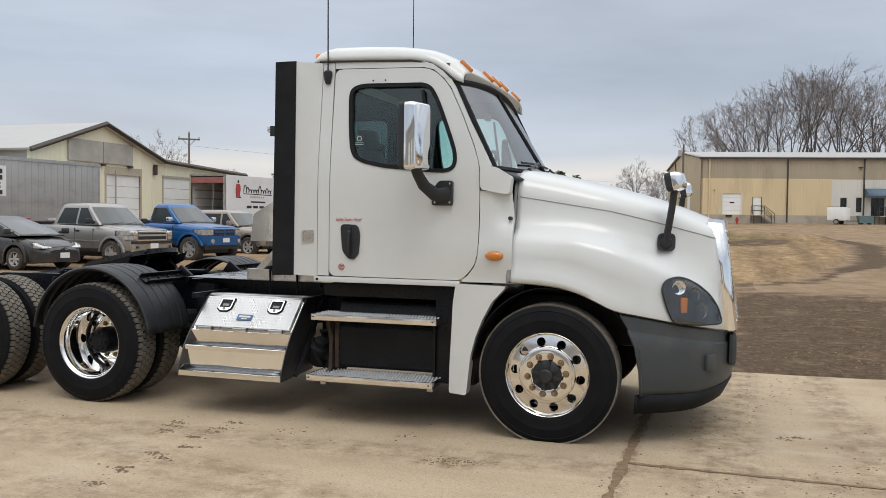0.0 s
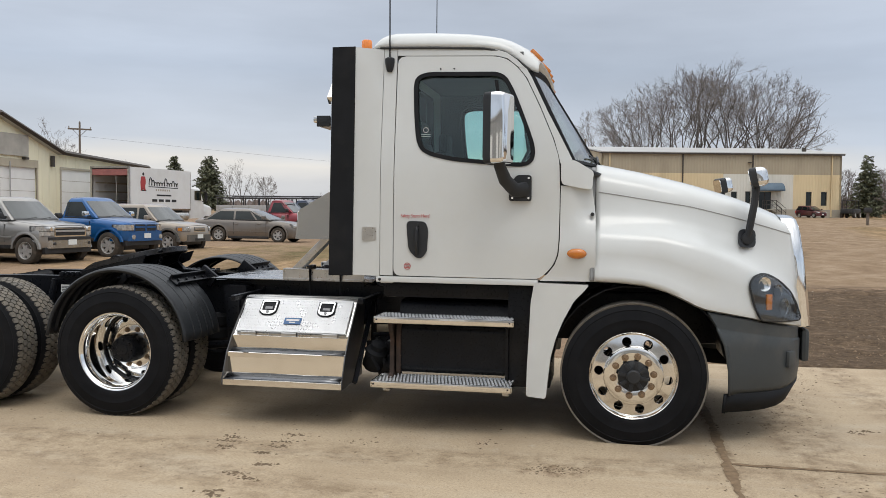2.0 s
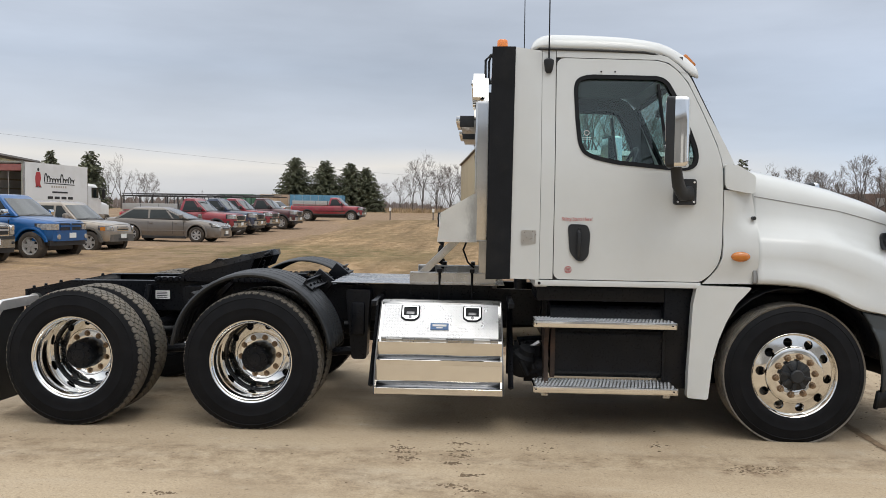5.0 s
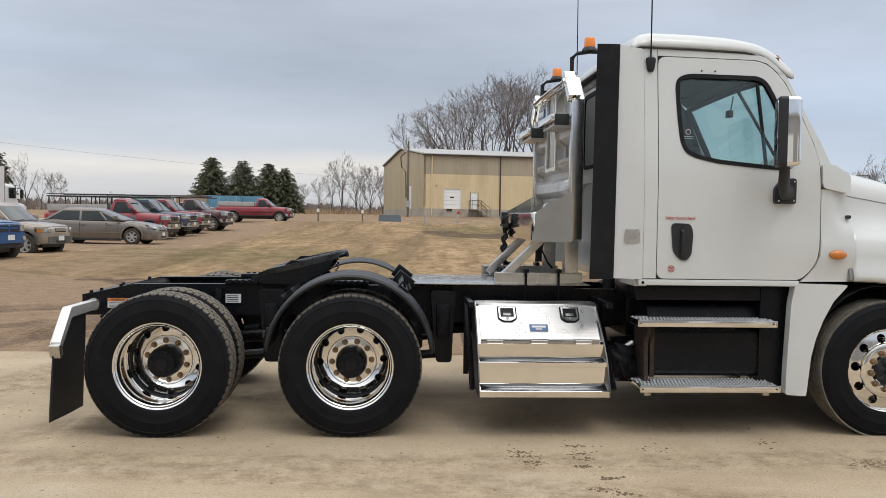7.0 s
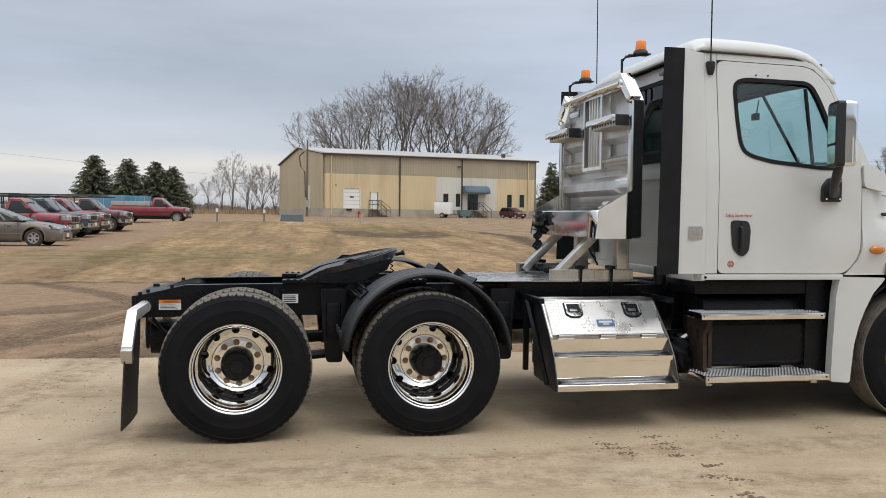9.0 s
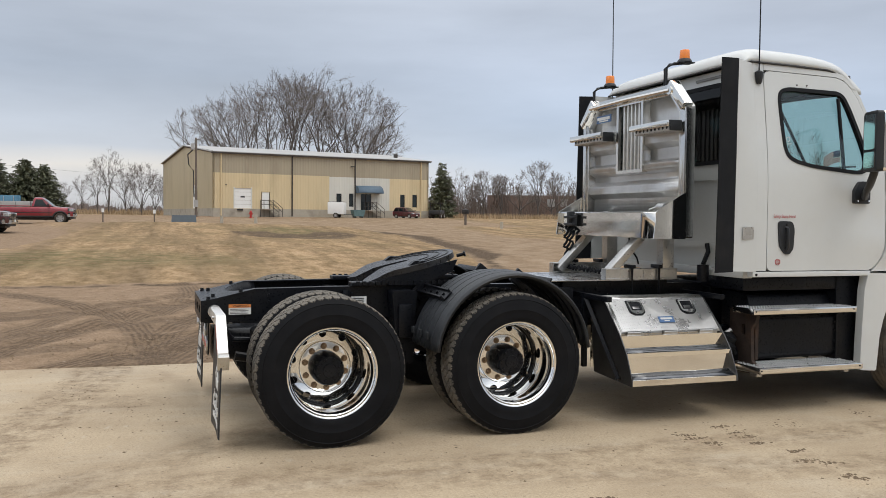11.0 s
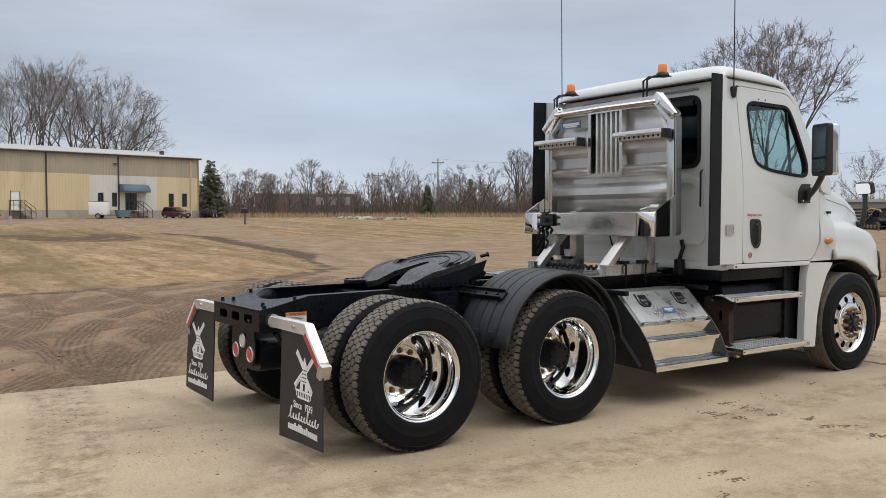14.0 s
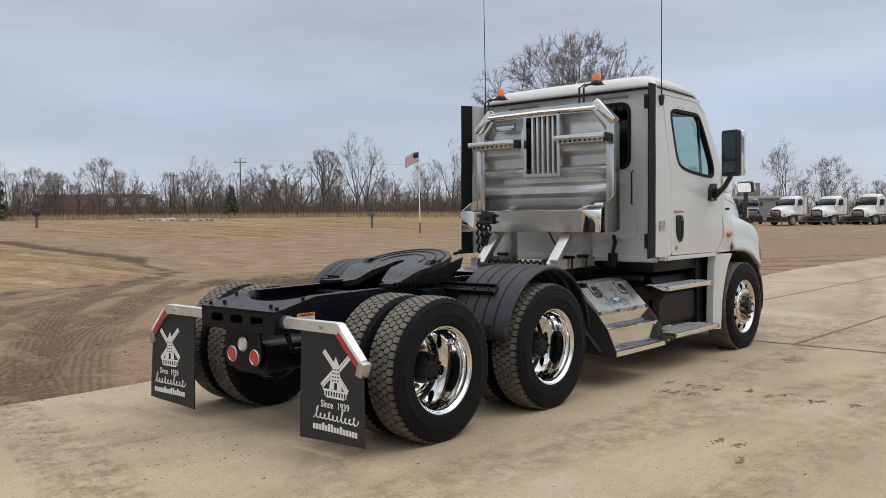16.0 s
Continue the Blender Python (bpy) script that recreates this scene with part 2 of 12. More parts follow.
RED = shader("red_lens", (0.55, 0.035, 0.04), 0.2, 0, 0.7, vary=0.1, scale=80, bump=0.1, bump_scale=200)
CLEAR = shader("frosted_clear_lens", (0.62, 0.62, 0.6), 0.18, 0, 0.7, vary=0.1, scale=60)
INTERIOR = shader("dark_cab_trim", (0.03, 0.031, 0.034), 0.75, vary=0.2, scale=10)
GREY_TRIM = shader("grey_cab_trim", (0.11, 0.115, 0.12), 0.8, vary=0.15, scale=10)
INK_WHITE = shader("white_print", (0.78, 0.78, 0.76), 0.6, vary=0.06, scale=40)
INK_RED = shader("red_print", (0.42, 0.05, 0.05), 0.6, vary=0.1, scale=40)
INK_BLACK = shader("black_print", (0.02, 0.02, 0.02), 0.6, vary=0.1, scale=40)
INK_ORANGE = shader("orange_print", (0.72, 0.24, 0.06), 0.6, vary=0.1, scale=40)
INK_BLUE = shader("blue_badge", (0.05, 0.12, 0.26), 0.4, vary=0.1, scale=40)
TAPE_RED = shader("red_reflective_tape", (0.42, 0.05, 0.05), 0.35, vary=0.15, scale=60)
GLASS = glass("green_tinted_glass", (0.80, 0.93, 0.91))
REAR_GLASS = glass("smoked_rear_glass", (0.10, 0.125, 0.125), 0.0, 1.45)
SCREEN_GLASS = glass("windscreen_glass", (0.82, 0.92, 0.9), 0.0, 3.3)
LAMP_BOWL = shader("smoked_reflector", (0.22, 0.225, 0.23), 0.12, 1.0, vary=0.2, scale=12)
LENS_GLASS = glass("clear_lens_glass", (0.92, 0.93, 0.93))
PLATE_XZ = treadplate("tread_plate_lid", ("X", "Z"), 0.021, (0.62, 0.62, 0.62), 0.32)
PLATE_YZ = treadplate("tread_plate_rack", ("Y", "Z"), 0.025, (0.62, 0.62, 0.615), 0.40)
PLATE_XY = treadplate("tread_plate_deck", ("X", "Y"), 0.026)


# ---- mesh helpers ----
from mathutils import geometry


def ease(a, b, v):
    """0 below a, 1 above b, smooth between."""
    k = min(1.0, max(0.0, (v - a) / (b - a)))
    return k * k * (3 - 2 * k)


def curve_at(points, v):
    """A value read from a row of (at, value), straight between."""
    if v <= points[0][0]:
        return points[0][1]
    for (a, p), (b, q) in zip(points, points[1:]):
        if v <= b:
            return p + (q - p) * (v - a) / (b - a)
    return points[-1][1]


def part(name, bm, material, parent=None, label="", smooth=35):
    """Links a bmesh as one mesh object under a thing or part."""
    me = bpy.data.meshes.new(name)
    bmesh.ops.recalc_face_normals(bm, faces=bm.faces)
    bm.to_mesh(me)
    bm.free()
    me.materials.append(material)
    if smooth:
        me.polygons.foreach_set("use_smooth", [True] * len(me.polygons))
        me.set_sharp_from_angle(angle=radians(smooth))
    ob = new(name, me)
    ob.parent = parent
    if label:
        tagged(ob, label)
    return ob


def raw(name, verts, faces, material, parent=None, label="", smooth=False):
    """Links plain rows of vertices and faces as one mesh object."""
    me = bpy.data.meshes.new(name)
    me.from_pydata(verts, [], faces)
    me.materials.append(material)
    if smooth:
        me.polygons.foreach_set("use_smooth", [True] * len(me.polygons))
    ob = new(name, me)
    ob.parent = parent
    if label:
        tagged(ob, label)
    return ob


def thing(name, m, label, category, group="", kind=""):
    ob = new(name)
    ob.empty_display_size = 0.2
    ob.matrix_basis = m
    return tagged(ob, label, category, group, kind)


def box(bm, x0, x1, y0, y1, z0, z1, bevel=0.0, m=None):
    r = bmesh.ops.create_cube(bm, size=1)
    vs = r["verts"]
    for v in vs:
        v.co = Vector(((x0 + x1) / 2 + v.co.x * abs(x1 - x0), (y0 + y1) / 2 + v.co.y * abs(y1 - y0), (z0 + z1) / 2 + v.co.z * abs(z1 - z0)))
    if bevel:
        es = list({e for v in vs for e in v.link_edges})
        r = bmesh.ops.bevel(bm, geom=es, offset=bevel, segments=2, affect="EDGES", profile=0.6)
        vs = list({v for f in r["faces"] for v in f.verts} | {v for v in vs if v.is_valid})
    if m:
        bmesh.ops.transform(bm, matrix=m, verts=vs)
    return bm


def cyl(bm, a, b, r0, r1=None, n=16, caps=True):
    """A tapered round bar from a to b."""
    a, b = Vector(a), Vector(b)
    r1 = r0 if r1 is None else r1
    q = (b - a).to_track_quat("Z", "Y").to_matrix()
    rings = []
    for c, r in ((a, r0), (b, r1)):
        rings.append([bm.verts.new(c + q @ Vector((r * math.cos(2 * math.pi * i / n), r * math.sin(2 * math.pi * i / n), 0))) for i in range(n)])
    for i in range(n):
        j = (i + 1) % n
        bm.faces.new((rings[0][i], rings[0][j], rings[1][j], rings[1][i]))
    if caps:
        bm.faces.new(rings[0][::-1])
        bm.faces.new(rings[1])
    return bm


def tube(bm, pts, r, n=8):
    """A bent pipe through the points."""
    pts = [Vector(p) for p in pts]
    prev = None
    for i, p in enumerate(pts):
        d = (pts[min(i + 1, len(pts) - 1)] - pts[max(i - 1, 0)]).normalized()
        q = d.to_track_quat("Z", "Y").to_matrix()
        ring = [bm.verts.new(p + q @ Vector((r * math.cos(2 * math.pi * k / n), r * math.sin(2 * math.pi * k / n), 0))) for k in range(n)]
        if prev:
            off = min(range(n), key=lambda o: (ring[o].co - prev[0].co).length)
            ring = ring[off:] + ring[:off]
            for k in range(n):
                bm.faces.new((prev[k], prev[(k + 1) % n], ring[(k + 1) % n], ring[k]))
        else:
            bm.faces.new(ring[::-1])
        prev = ring
    bm.faces.new(prev)
    return bm


def lathe(bm, profile, n=48, m=None, closed=False):
    """Turns rows of (radius, along) round the y axis; along runs towards -y (outwards on the near side)."""
    rings = []
    for r, a in profile:
        if r < 1e-6:
            rings.append([bm.verts.new((0, -a, 0))] * n)
        else:
            rings.append([bm.verts.new((r * math.cos(2 * math.pi * i / n), -a, r * math.sin(2 * math.pi * i / n))) for i in range(n)])
    pairs = list(zip(rings, rings[1:])) + ([(rings[-1], rings[0])] if closed else [])
    for p, q in pairs:
        for i in range(n):
            j = (i + 1) % n
            vs = []
            for v in (p[i], p[j], q[j], q[i]):
                if v not in vs:
                    vs.append(v)
            if len(vs) > 2:
                bm.faces.new(vs)
    if m:
        bmesh.ops.transform(bm, matrix=m, verts=[v for r in rings for v in set(r)])
    return bm


def inside(p, loop):
    c = False
    for (x0, y0), (x1, y1) in zip(loop, loop[1:] + loop[:1]):
        if (y0 > p[1]) != (y1 > p[1]) and p[0] < (x1 - x0) * (p[1] - y0) / (y1 - y0) + x0:
            c = not c
    return c


def resample(loop, step):
    out = []
    for a, b in zip(loop, loop[1:] + loop[:1]):
        k = max(1, int(math.dist(a, b) / step))
        out += [(a[0] + (b[0] - a[0]) * i / k, a[1] + (b[1] - a[1]) * i / k) for i in range(k)]
    return out


def rounded(loop, r, n=4):
    """The same outline with its corners rounded."""
    out = []
    for i, p in enumerate(loop):
        a, b = Vector(loop[i - 1]), Vector(loop[(i + 1) % len(loop)])
        p = Vector(p)
        k = min(r, (a - p).length * 0.45, (b - p).length * 0.45)
        s, e = p + (a - p).normalized() * k, p + (b - p).normalized() * k
        for j in range(n + 1):
            u = j / n
            q = s * (1 - u) ** 2 + p * 2 * u * (1 - u) + e * u * u
            out.append((q.x, q.y))
    return out


def inset(loop, d):
    """The loop moved inwards by d, for a loop that runs clockwise in (x, z)."""
    out, n = [], len(loop)
    for i in range(n):
        (ax, ay), (bx, by) = loop[i - 1], loop[(i + 1) % n]
        tx, ty = bx - ax, by - ay
        k = math.hypot(tx, ty) or 1.0
        out.append((loop[i][0] + d * ty / k, loop[i][1] - d * tx / k))
    return out


def plate(bm, outline, holes, front, back, grid=0.0):
    """A sheet with holes: front and back give the two faces' places for a point of the outline's plane."""
    loops = [resample(lp, grid) if grid else list(lp) for lp in (outline, *holes)]
    pts, edges = [], []
    for lp in loops:
        s = len(pts)
        pts += lp
        edges += [(s + i, s + (i + 1) % len(lp)) for i in range(len(lp))]
    if grid:
        xs, ys = [p[0] for p in loops[0]], [p[1] for p in loops[0]]
        x = min(xs) + grid / 2
        while x < max(xs):
            y = min(ys) + grid / 2
            while y < max(ys):
                if inside((x, y), loops[0]) and not any(inside((x, y), h) for h in loops[1:]):
                    if min(math.dist((x, y), p) for lp in loops for p in lp) > grid * 0.4:
                        pts.append((x, y))
                y += grid
            x += grid
    vs, es, fs, *_ = geometry.delaunay_2d_cdt([Vector(p) for p in pts], edges, [], 0, 1e-5)
    keep = []
    for f in fs:
        c = sum((vs[i] for i in f), Vector((0, 0))) / len(f)
        if inside(c, loops[0]) and not any(inside(c, h) for h in loops[1:]):
            keep.append(f)
    a = [bm.verts.new(front(v.x, v.y)) for v in vs]
    b = [bm.verts.new(back(v.x, v.y)) for v in vs]
    count = {}
    for f in keep:
        bm.faces.new([a[i] for i in f])
        bm.faces.new([b[i] for i in reversed(f)])
        for i, j in zip(f, list(f[1:]) + [f[0]]):
            count.setdefault((min(i, j), max(i, j)), []).append((i, j))
    for k in count.values():
        if len(k) == 1:
            i, j = k[0]
            bm.faces.new((a[j], a[i], b[i], b[j]))
    bmesh.ops.delete(bm, geom=[v for v in a + b if not v.link_faces], context="VERTS")
    return bm


def loft(bm, rows, closed=False, caps=False):
    """A skin over rows of points of equal length."""
    rings = [[bm.verts.new(p) for p in row] for row in rows]
    for p, q in zip(rings, rings[1:]):
        k = len(p)
        for i in range(k if closed else k - 1):
            j = (i + 1) % k
            bm.faces.new((p[i], p[j], q[j], q[i]))
    if caps:
        bm.faces.new(rings[0][::-1])
        bm.faces.new(rings[-1])
    return bm


def thicken(ob, t, offset=-1.0):
    mod = ob.modifiers.new("thickness", "SOLIDIFY")
    mod.thickness, mod.offset = t, offset
    return ob


def circle(x, y, r, n=20):
    return [(x + r * math.cos(2 * math.pi * i / n), y + r * math.sin(2 * math.pi * i / n)) for i in range(n)]


def lettering(name, text, size, m, material, parent, label="", spread=1.0):
    """Words as a flat mesh in the built-in font."""
    cu = bpy.data.curves.new(name, "FONT")
    cu.body, cu.size, cu.align_x, cu.align_y, cu.extrude = text, size, "CENTER", "CENTER", 0.0006
    cu.offset = size * 0.018 if size > 0.05 else 0.0
    tmp = bpy.data.objects.new(name, cu)
    scene.collection.objects.link(tmp)
    bpy.context.view_layer.update()
    me = bpy.data.meshes.new_from_object(tmp.evaluated_get(bpy.context.evaluated_depsgraph_get()))
    bpy.data.objects.remove(tmp)
    bpy.data.curves.remove(cu)
    me.transform(m @ Matrix.Diagonal((spread, 1, 1, 1)))
    me.materials.clear()
    me.materials.append(material)
    ob = new(name, me)
    ob.parent = parent
    if label:
        tagged(ob, label)
    return ob


B = bmesh.new


# ---- ground ----
def rise(x, y):
    """The land climbs gently away from the paved yard."""
    return 0.0 if y < 9 else 1.5 * ((min(y, 85) - 9) / 76) ** 1.6 + 0.002 * max(0, y - 85)


# the grass mound's outline in plan
MOUND = [(-60, 15), (-22, 14.5), (-11, 12.8), (-6.5, 13.2), (-2, 14.2), (1.0, 15.3), (2.6, 17.0), (3.6, 21.0), (5.1, 29.0), (6.6, 42), (6.2, 56), (2, 62), (-10, 64), (-16, 62), (-12, 48), (-11.5, 36), (-12.5, 25), (-20, 21), (-60, 22)]


# wheel tracks in plan: centre, radius, half width, strength
SOIL_RUTS = [(131.7, -93.9, 169.1, 0.28, 1.0), (131.7, -93.9, 167.2, 0.26, 0.8), (21.9, -6.2, 29.65, 0.3, 1.0), (21.9, -6.2, 31.6, 0.26, 0.9), (-34.9, 48.5, 49.2, 0.3, 1.0), (-34.9, 48.5, 51.1, 0.28, 0.9), (20, -8.9, 28.45, 0.24, 0.8),
             (-17.3, 10.8, 13.3, 0.28, 1.0), (-17.3, 10.8, 11.4, 0.26, 0.9), (2.45, 3.2, 8.95, 0.26, 1.0), (2.45, 3.2, 10.85, 0.24, 0.8), (-19.9, 2.9, 13.4, 0.26, 1.0), (-14, 15, 9.2, 0.25, 0.8), (8, -22, 30, 0.25, 0.7), (40, 30, 36, 0.35, 0.9), (40, 30, 33.8, 0.35, 0.8)]
YARD_TRACKS = [(-19.9, 2.9, 13.05, 0.20, 0.75), (-19.6, 2.9, 12.55, 0.14, 0.7), (-19.9, 2.9, 11.3, 0.2, 0.4), (60.585, 0, 60, 0.05, 0.9), (-0.45, -1.78, 0, 0.16, 0.9), (-0.22, -1.72, 0, 0.11, 0.8), (-0.68, -1.86, 0, 0.08, 0.7), (1.6, -2.3, 0, 0.14, 0.6), (2.5, -1.1, 0, 0.22, 0.5), (-4.3, -2.9, 0, 0.1, 0.5), (-6.6, 0.6, 0, 0.3, 0.5), (61.2, 0, 60, 0.26, 0.65), (61.4, 4, 59.4, 0.2, 0.6), (61.25, 0, 58.3, 0.33, 0.55), (62, 20, 55.5, 0.2, 0.6), (-9, -32, 30.3, 0.25, 0.55),
               (-9, -32, 28.2, 0.25, 0.5), (-4, 40, 41.8, 0.2, 0.55), (-4, 40, 43.2, 0.25, 0.5), (-12, 6, 9.2, 0.22, 0.5)]


def wheel_tracks(t, coord, arcs, broken, groove=0.28, low=0.31):
    """Strength of worn arcs at a place, as a socket; broken is a noise that wears them away."""
    n = t.nodes

    def calc(op, *vals):
        k = n.new("ShaderNodeMath")
        k.operation = op
        for i, v in enumerate(vals):
            if isinstance(v, (int, float)):
                k.inputs[i].default_value = v
            else:
                wire(t, v, k.inputs[i])
        return k.outputs[0]

    flat = n.new("ShaderNodeVectorMath")
    flat.operation = "MULTIPLY"
    flat.inputs[1].default_value = (1, 1, 0)
    wire(t, coord, flat.inputs[0])
    total = None
    for cx, cy, r, w, amount in arcs:
        d = n.new("ShaderNodeVectorMath")
        d.operation = "DISTANCE"
        wire(t, flat.outputs[0], d.inputs[0])
        d.inputs[1].default_value = (cx, cy, 0)
        off = calc("ABSOLUTE", calc("SUBTRACT", d.outputs["Value"], r))
        m = n.new("ShaderNodeMapRange")
        m.interpolation_type = "SMOOTHSTEP"
        m.inputs["From Min"].default_value, m.inputs["From Max"].default_value = w * 1.4, w * 0.6
        m.inputs["To Max"].default_value = amount
        wire(t, off, m.inputs["Value"])
        grooves = calc("MULTIPLY_ADD", calc("SINE", calc("MULTIPLY", d.outputs["Value"], 75.0)), groove, 1 - groove)
        lane = calc("MULTIPLY", m.outputs[0], grooves)
        total = calc("MAXIMUM", total, lane) if total else lane
    worn = n.new("ShaderNodeMapRange")
    worn.inputs["From Min"].default_value, worn.inputs["From Max"].default_value = low, low + 0.17
    wire(t, broken, worn.inputs["Value"])
    return calc("MULTIPLY", total, worn.outputs[0])


def ground_material():
    """Dry grass, bare brown soil and tan track gravel, by a painted cover map and noise."""
    m = shader("soil_and_dry_grass", (0.2, 0.15, 0.1), 0.95, spec=0.15)
    t = m.node_tree
    n = t.nodes
    b = n["Principled BSDF"]
    co = n.new("ShaderNodeTexCoord")
    cover = n.new("ShaderNodeVertexColor")
    cover.layer_name = "cover"
    sep = n.new("ShaderNodeSeparateColor")
    wire(t, cover.outputs[0], sep.inputs[0])

    def noise_(scale, detail=7, rough=0.6, stretch=None, turn=0.0):
        tex = n.new("ShaderNodeTexNoise")
        tex.inputs["Scale"].default_value, tex.inputs["Detail"].default_value, tex.inputs["Roughness"].default_value = scale, detail, rough
        mp = n.new("ShaderNodeMapping")
        mp.inputs["Scale"].default_value = stretch or (1, 1, 1)
        mp.inputs["Rotation"].default_value = (0, 0, turn)
        wire(t, co.outputs["Object"], mp.inputs[0])
        wire(t, mp.outputs[0], tex.inputs["Vector"])
        return tex.outputs["Fac"]

    def ramp_(fac, stops):
        r = n.new("ShaderNodeValToRGB")
        r.color_ramp.elements[0].position, r.color_ramp.elements[0].color = stops[0][0], (*stops[0][1], 1)
        r.color_ramp.elements[1].position, r.color_ramp.elements[1].color = stops[-1][0], (*stops[-1][1], 1)
        for p, c in stops[1:-1]:
            r.color_ramp.elements.new(p).color = (*c, 1)
        wire(t, fac, r.inputs[0])
        return r.outputs[0]

    def mix_(a, bb, f):
        k = n.new("ShaderNodeMix")
        k.data_type = "RGBA"
        wire(t, f, k.inputs["Factor"])
        wire(t, a, k.inputs["A"])
        wire(t, bb, k.inputs["B"])
        return k.outputs["Result"]

    def edge_(channel, grain, amount=0.9):
        a = n.new("ShaderNodeMath")
        a.operation = "MULTIPLY_ADD"
        wire(t, grain, a.inputs[0])
        a.inputs[1].default_value = amount
        s = n.new("ShaderNodeMath")
        s.operation = "ADD"
        wire(t, channel, s.inputs[0])
        a.inputs[2].default_value = -amount / 2
        wire(t, a.outputs[0], s.inputs[1])
        r = n.new("ShaderNodeMapRange")
        r.inputs["From Min"].default_value, r.inputs["From Max"].default_value = 0.38, 0.62
        wire(t, s.outputs[0], r.inputs["Value"])
        return r.outputs[0]

    fine, mid = noise_(9), noise_(1.6)
    soil = ramp_(noise_(3.4, 12, 0.8), [(0.28, (0.215, 0.142, 0.088)), (0.45, (0.345, 0.238, 0.152)), (0.58, (0.42, 0.297, 0.196)), (0.74, (0.565, 0.425, 0.30))])
    tracks = ramp_(noise_(1.3, 9, 0.7, (0.85, 0.5, 1), 0.3), [(0.30, (0.25, 0.165, 0.098)), (0.5, (0.37, 0.262, 0.165)), (0.68, (0.48, 0.36, 0.245))])
    grass = ramp_(noise_(2.4, 12, 0.78, (1.2, 0.42, 1), 0.12), [(0.30, (0.17, 0.110, 0.048)), (0.46, (0.36, 0.246, 0.134)), (0.58, (0.50, 0.352, 0.208)), (0.72, (0.66, 0.49, 0.32))])
    mown = ramp_(noise_(0.75, 4, 0.55, (1.0, 0.05, 1), 0.12), [(0.38, (0.70, 0.69, 0.66)), (0.62, (1.2, 1.18, 1.15))])
    g2 = n.new("ShaderNodeMix")
    g2.data_type, g2.blend_type = "RGBA", "MULTIPLY"
    g2.inputs["Factor"].default_value = 1.0
    wire(t, grass, g2.inputs["A"])
    wire(t, mown, g2.inputs["B"])
    green = ramp_(noise_(0.34, 7, 0.62, (1.0, 0.55, 1)), [(0.48, (0, 0, 0)), (0.66, (0.55, 0.55, 0.55))])
    moss = ramp_(fine, [(0.3, (0.12, 0.092, 0.038)), (0.7, (0.24, 0.185, 0.085))])
    lush = n.new("ShaderNodeMath")
    lush.operation = "MULTIPLY"
    wire(t, cover.outputs["Alpha"], lush.inputs[0])
    wire(t, ramp_(mid, [(0.38, (0.1, 0.1, 0.1)), (0.6, (0.85, 0.85, 0.85))]), lush.inputs[1])
    turf = ramp_(fine, [(0.3, (0.085, 0.088, 0.03)), (0.7, (0.19, 0.175, 0.07))])
    grass_all = mix_(mix_(g2.outputs["Result"], moss, green), turf, lush.outputs[0])
    # dark brown for churned soil, also the painted shade round mound and hollow
    dark_soil_shade = ramp_(noise_(9, 9, 0.78), [(0.3, (0.06, 0.040, 0.024)), (0.5, (0.135, 0.092, 0.057)), (0.72, (0.27, 0.195, 0.125))])
    rut = ramp_(noise_(14, 8, 0.75), [(0.3, (0.085, 0.058, 0.037)), (0.5, (0.165, 0.114, 0.074)), (0.72, (0.30, 0.215, 0.145))])
    soil = mix_(soil, rut, wheel_tracks(t, co.outputs["Object"], SOIL_RUTS, noise_(1.1, 8, 0.66), 0.24))
    base = mix_(soil, tracks, edge_(sep.outputs["Green"], mid, 0.7))
    base = mix_(base, grass_all, edge_(sep.outputs["Red"], mid, 0.8))
    base = mix_(base, dark_soil_shade, edge_(sep.outputs["Blue"], mid, 0.9))
    # pale pebbles strewn in the soil
    cells = n.new("ShaderNodeTexVoronoi")
    cells.inputs["Scale"].default_value = 9.0
    wire(t, co.outputs["Object"], cells.inputs["Vector"])
    dot = n.new("ShaderNodeMapRange")
    dot.inputs["From Min"].default_value, dot.inputs["From Max"].default_value = 0.20, 0.13
    wire(t, cells.outputs["Distance"], dot.inputs["Value"])
    few = n.new("ShaderNodeSeparateColor")
    wire(t, cells.outputs["Color"], few.inputs[0])
    pick = n.new("ShaderNodeMapRange")
    pick.inputs["From Min"].default_value, pick.inputs["From Max"].default_value, pick.inputs["To Max"].default_value = 0.90, 0.94, 0.55
    wire(t, few.outputs[0], pick.inputs["Value"])
    strewn = n.new("ShaderNodeMath")
    strewn.operation = "MULTIPLY"
    wire(t, dot.outputs[0], strewn.inputs[0])
    wire(t, pick.outputs[0], strewn.inputs[1])
    pebble = ramp_(fine, [(0.3, (0.42, 0.34, 0.26)), (0.7, (0.72, 0.62, 0.5))])
    bare = n.new("ShaderNodeMath")
    bare.operation = "SUBTRACT"
    bare.use_clamp = True
    wire(t, strewn.outputs[0], bare.inputs[0])
    wire(t, sep.outputs["Red"], bare.inputs[1])
    base = mix_(base, pebble, bare.outputs[0])
    grit = ramp_(noise_(32, 8, 0.75), [(0.3, (0.6, 0.58, 0.56)), (0.5, (1, 1, 1)), (0.7, (1.3, 1.3, 1.3))])
    g3 = n.new("ShaderNodeMix")
    g3.data_type, g3.blend_type = "RGBA", "MULTIPLY"
    g3.inputs["Factor"].default_value = 0.8
    wire(t, base, g3.inputs["A"])
    wire(t, grit, g3.inputs["B"])
    tone = n.new("ShaderNodeVectorMath")
    tone.operation = "SCALE"
    tone.inputs["Scale"].default_value = 0.69
    wire(t, g3.outputs["Result"], tone.inputs[0])
    wire(t, tone.outputs[0], b.inputs["Base Color"])
    bp = n.new("ShaderNodeBump")
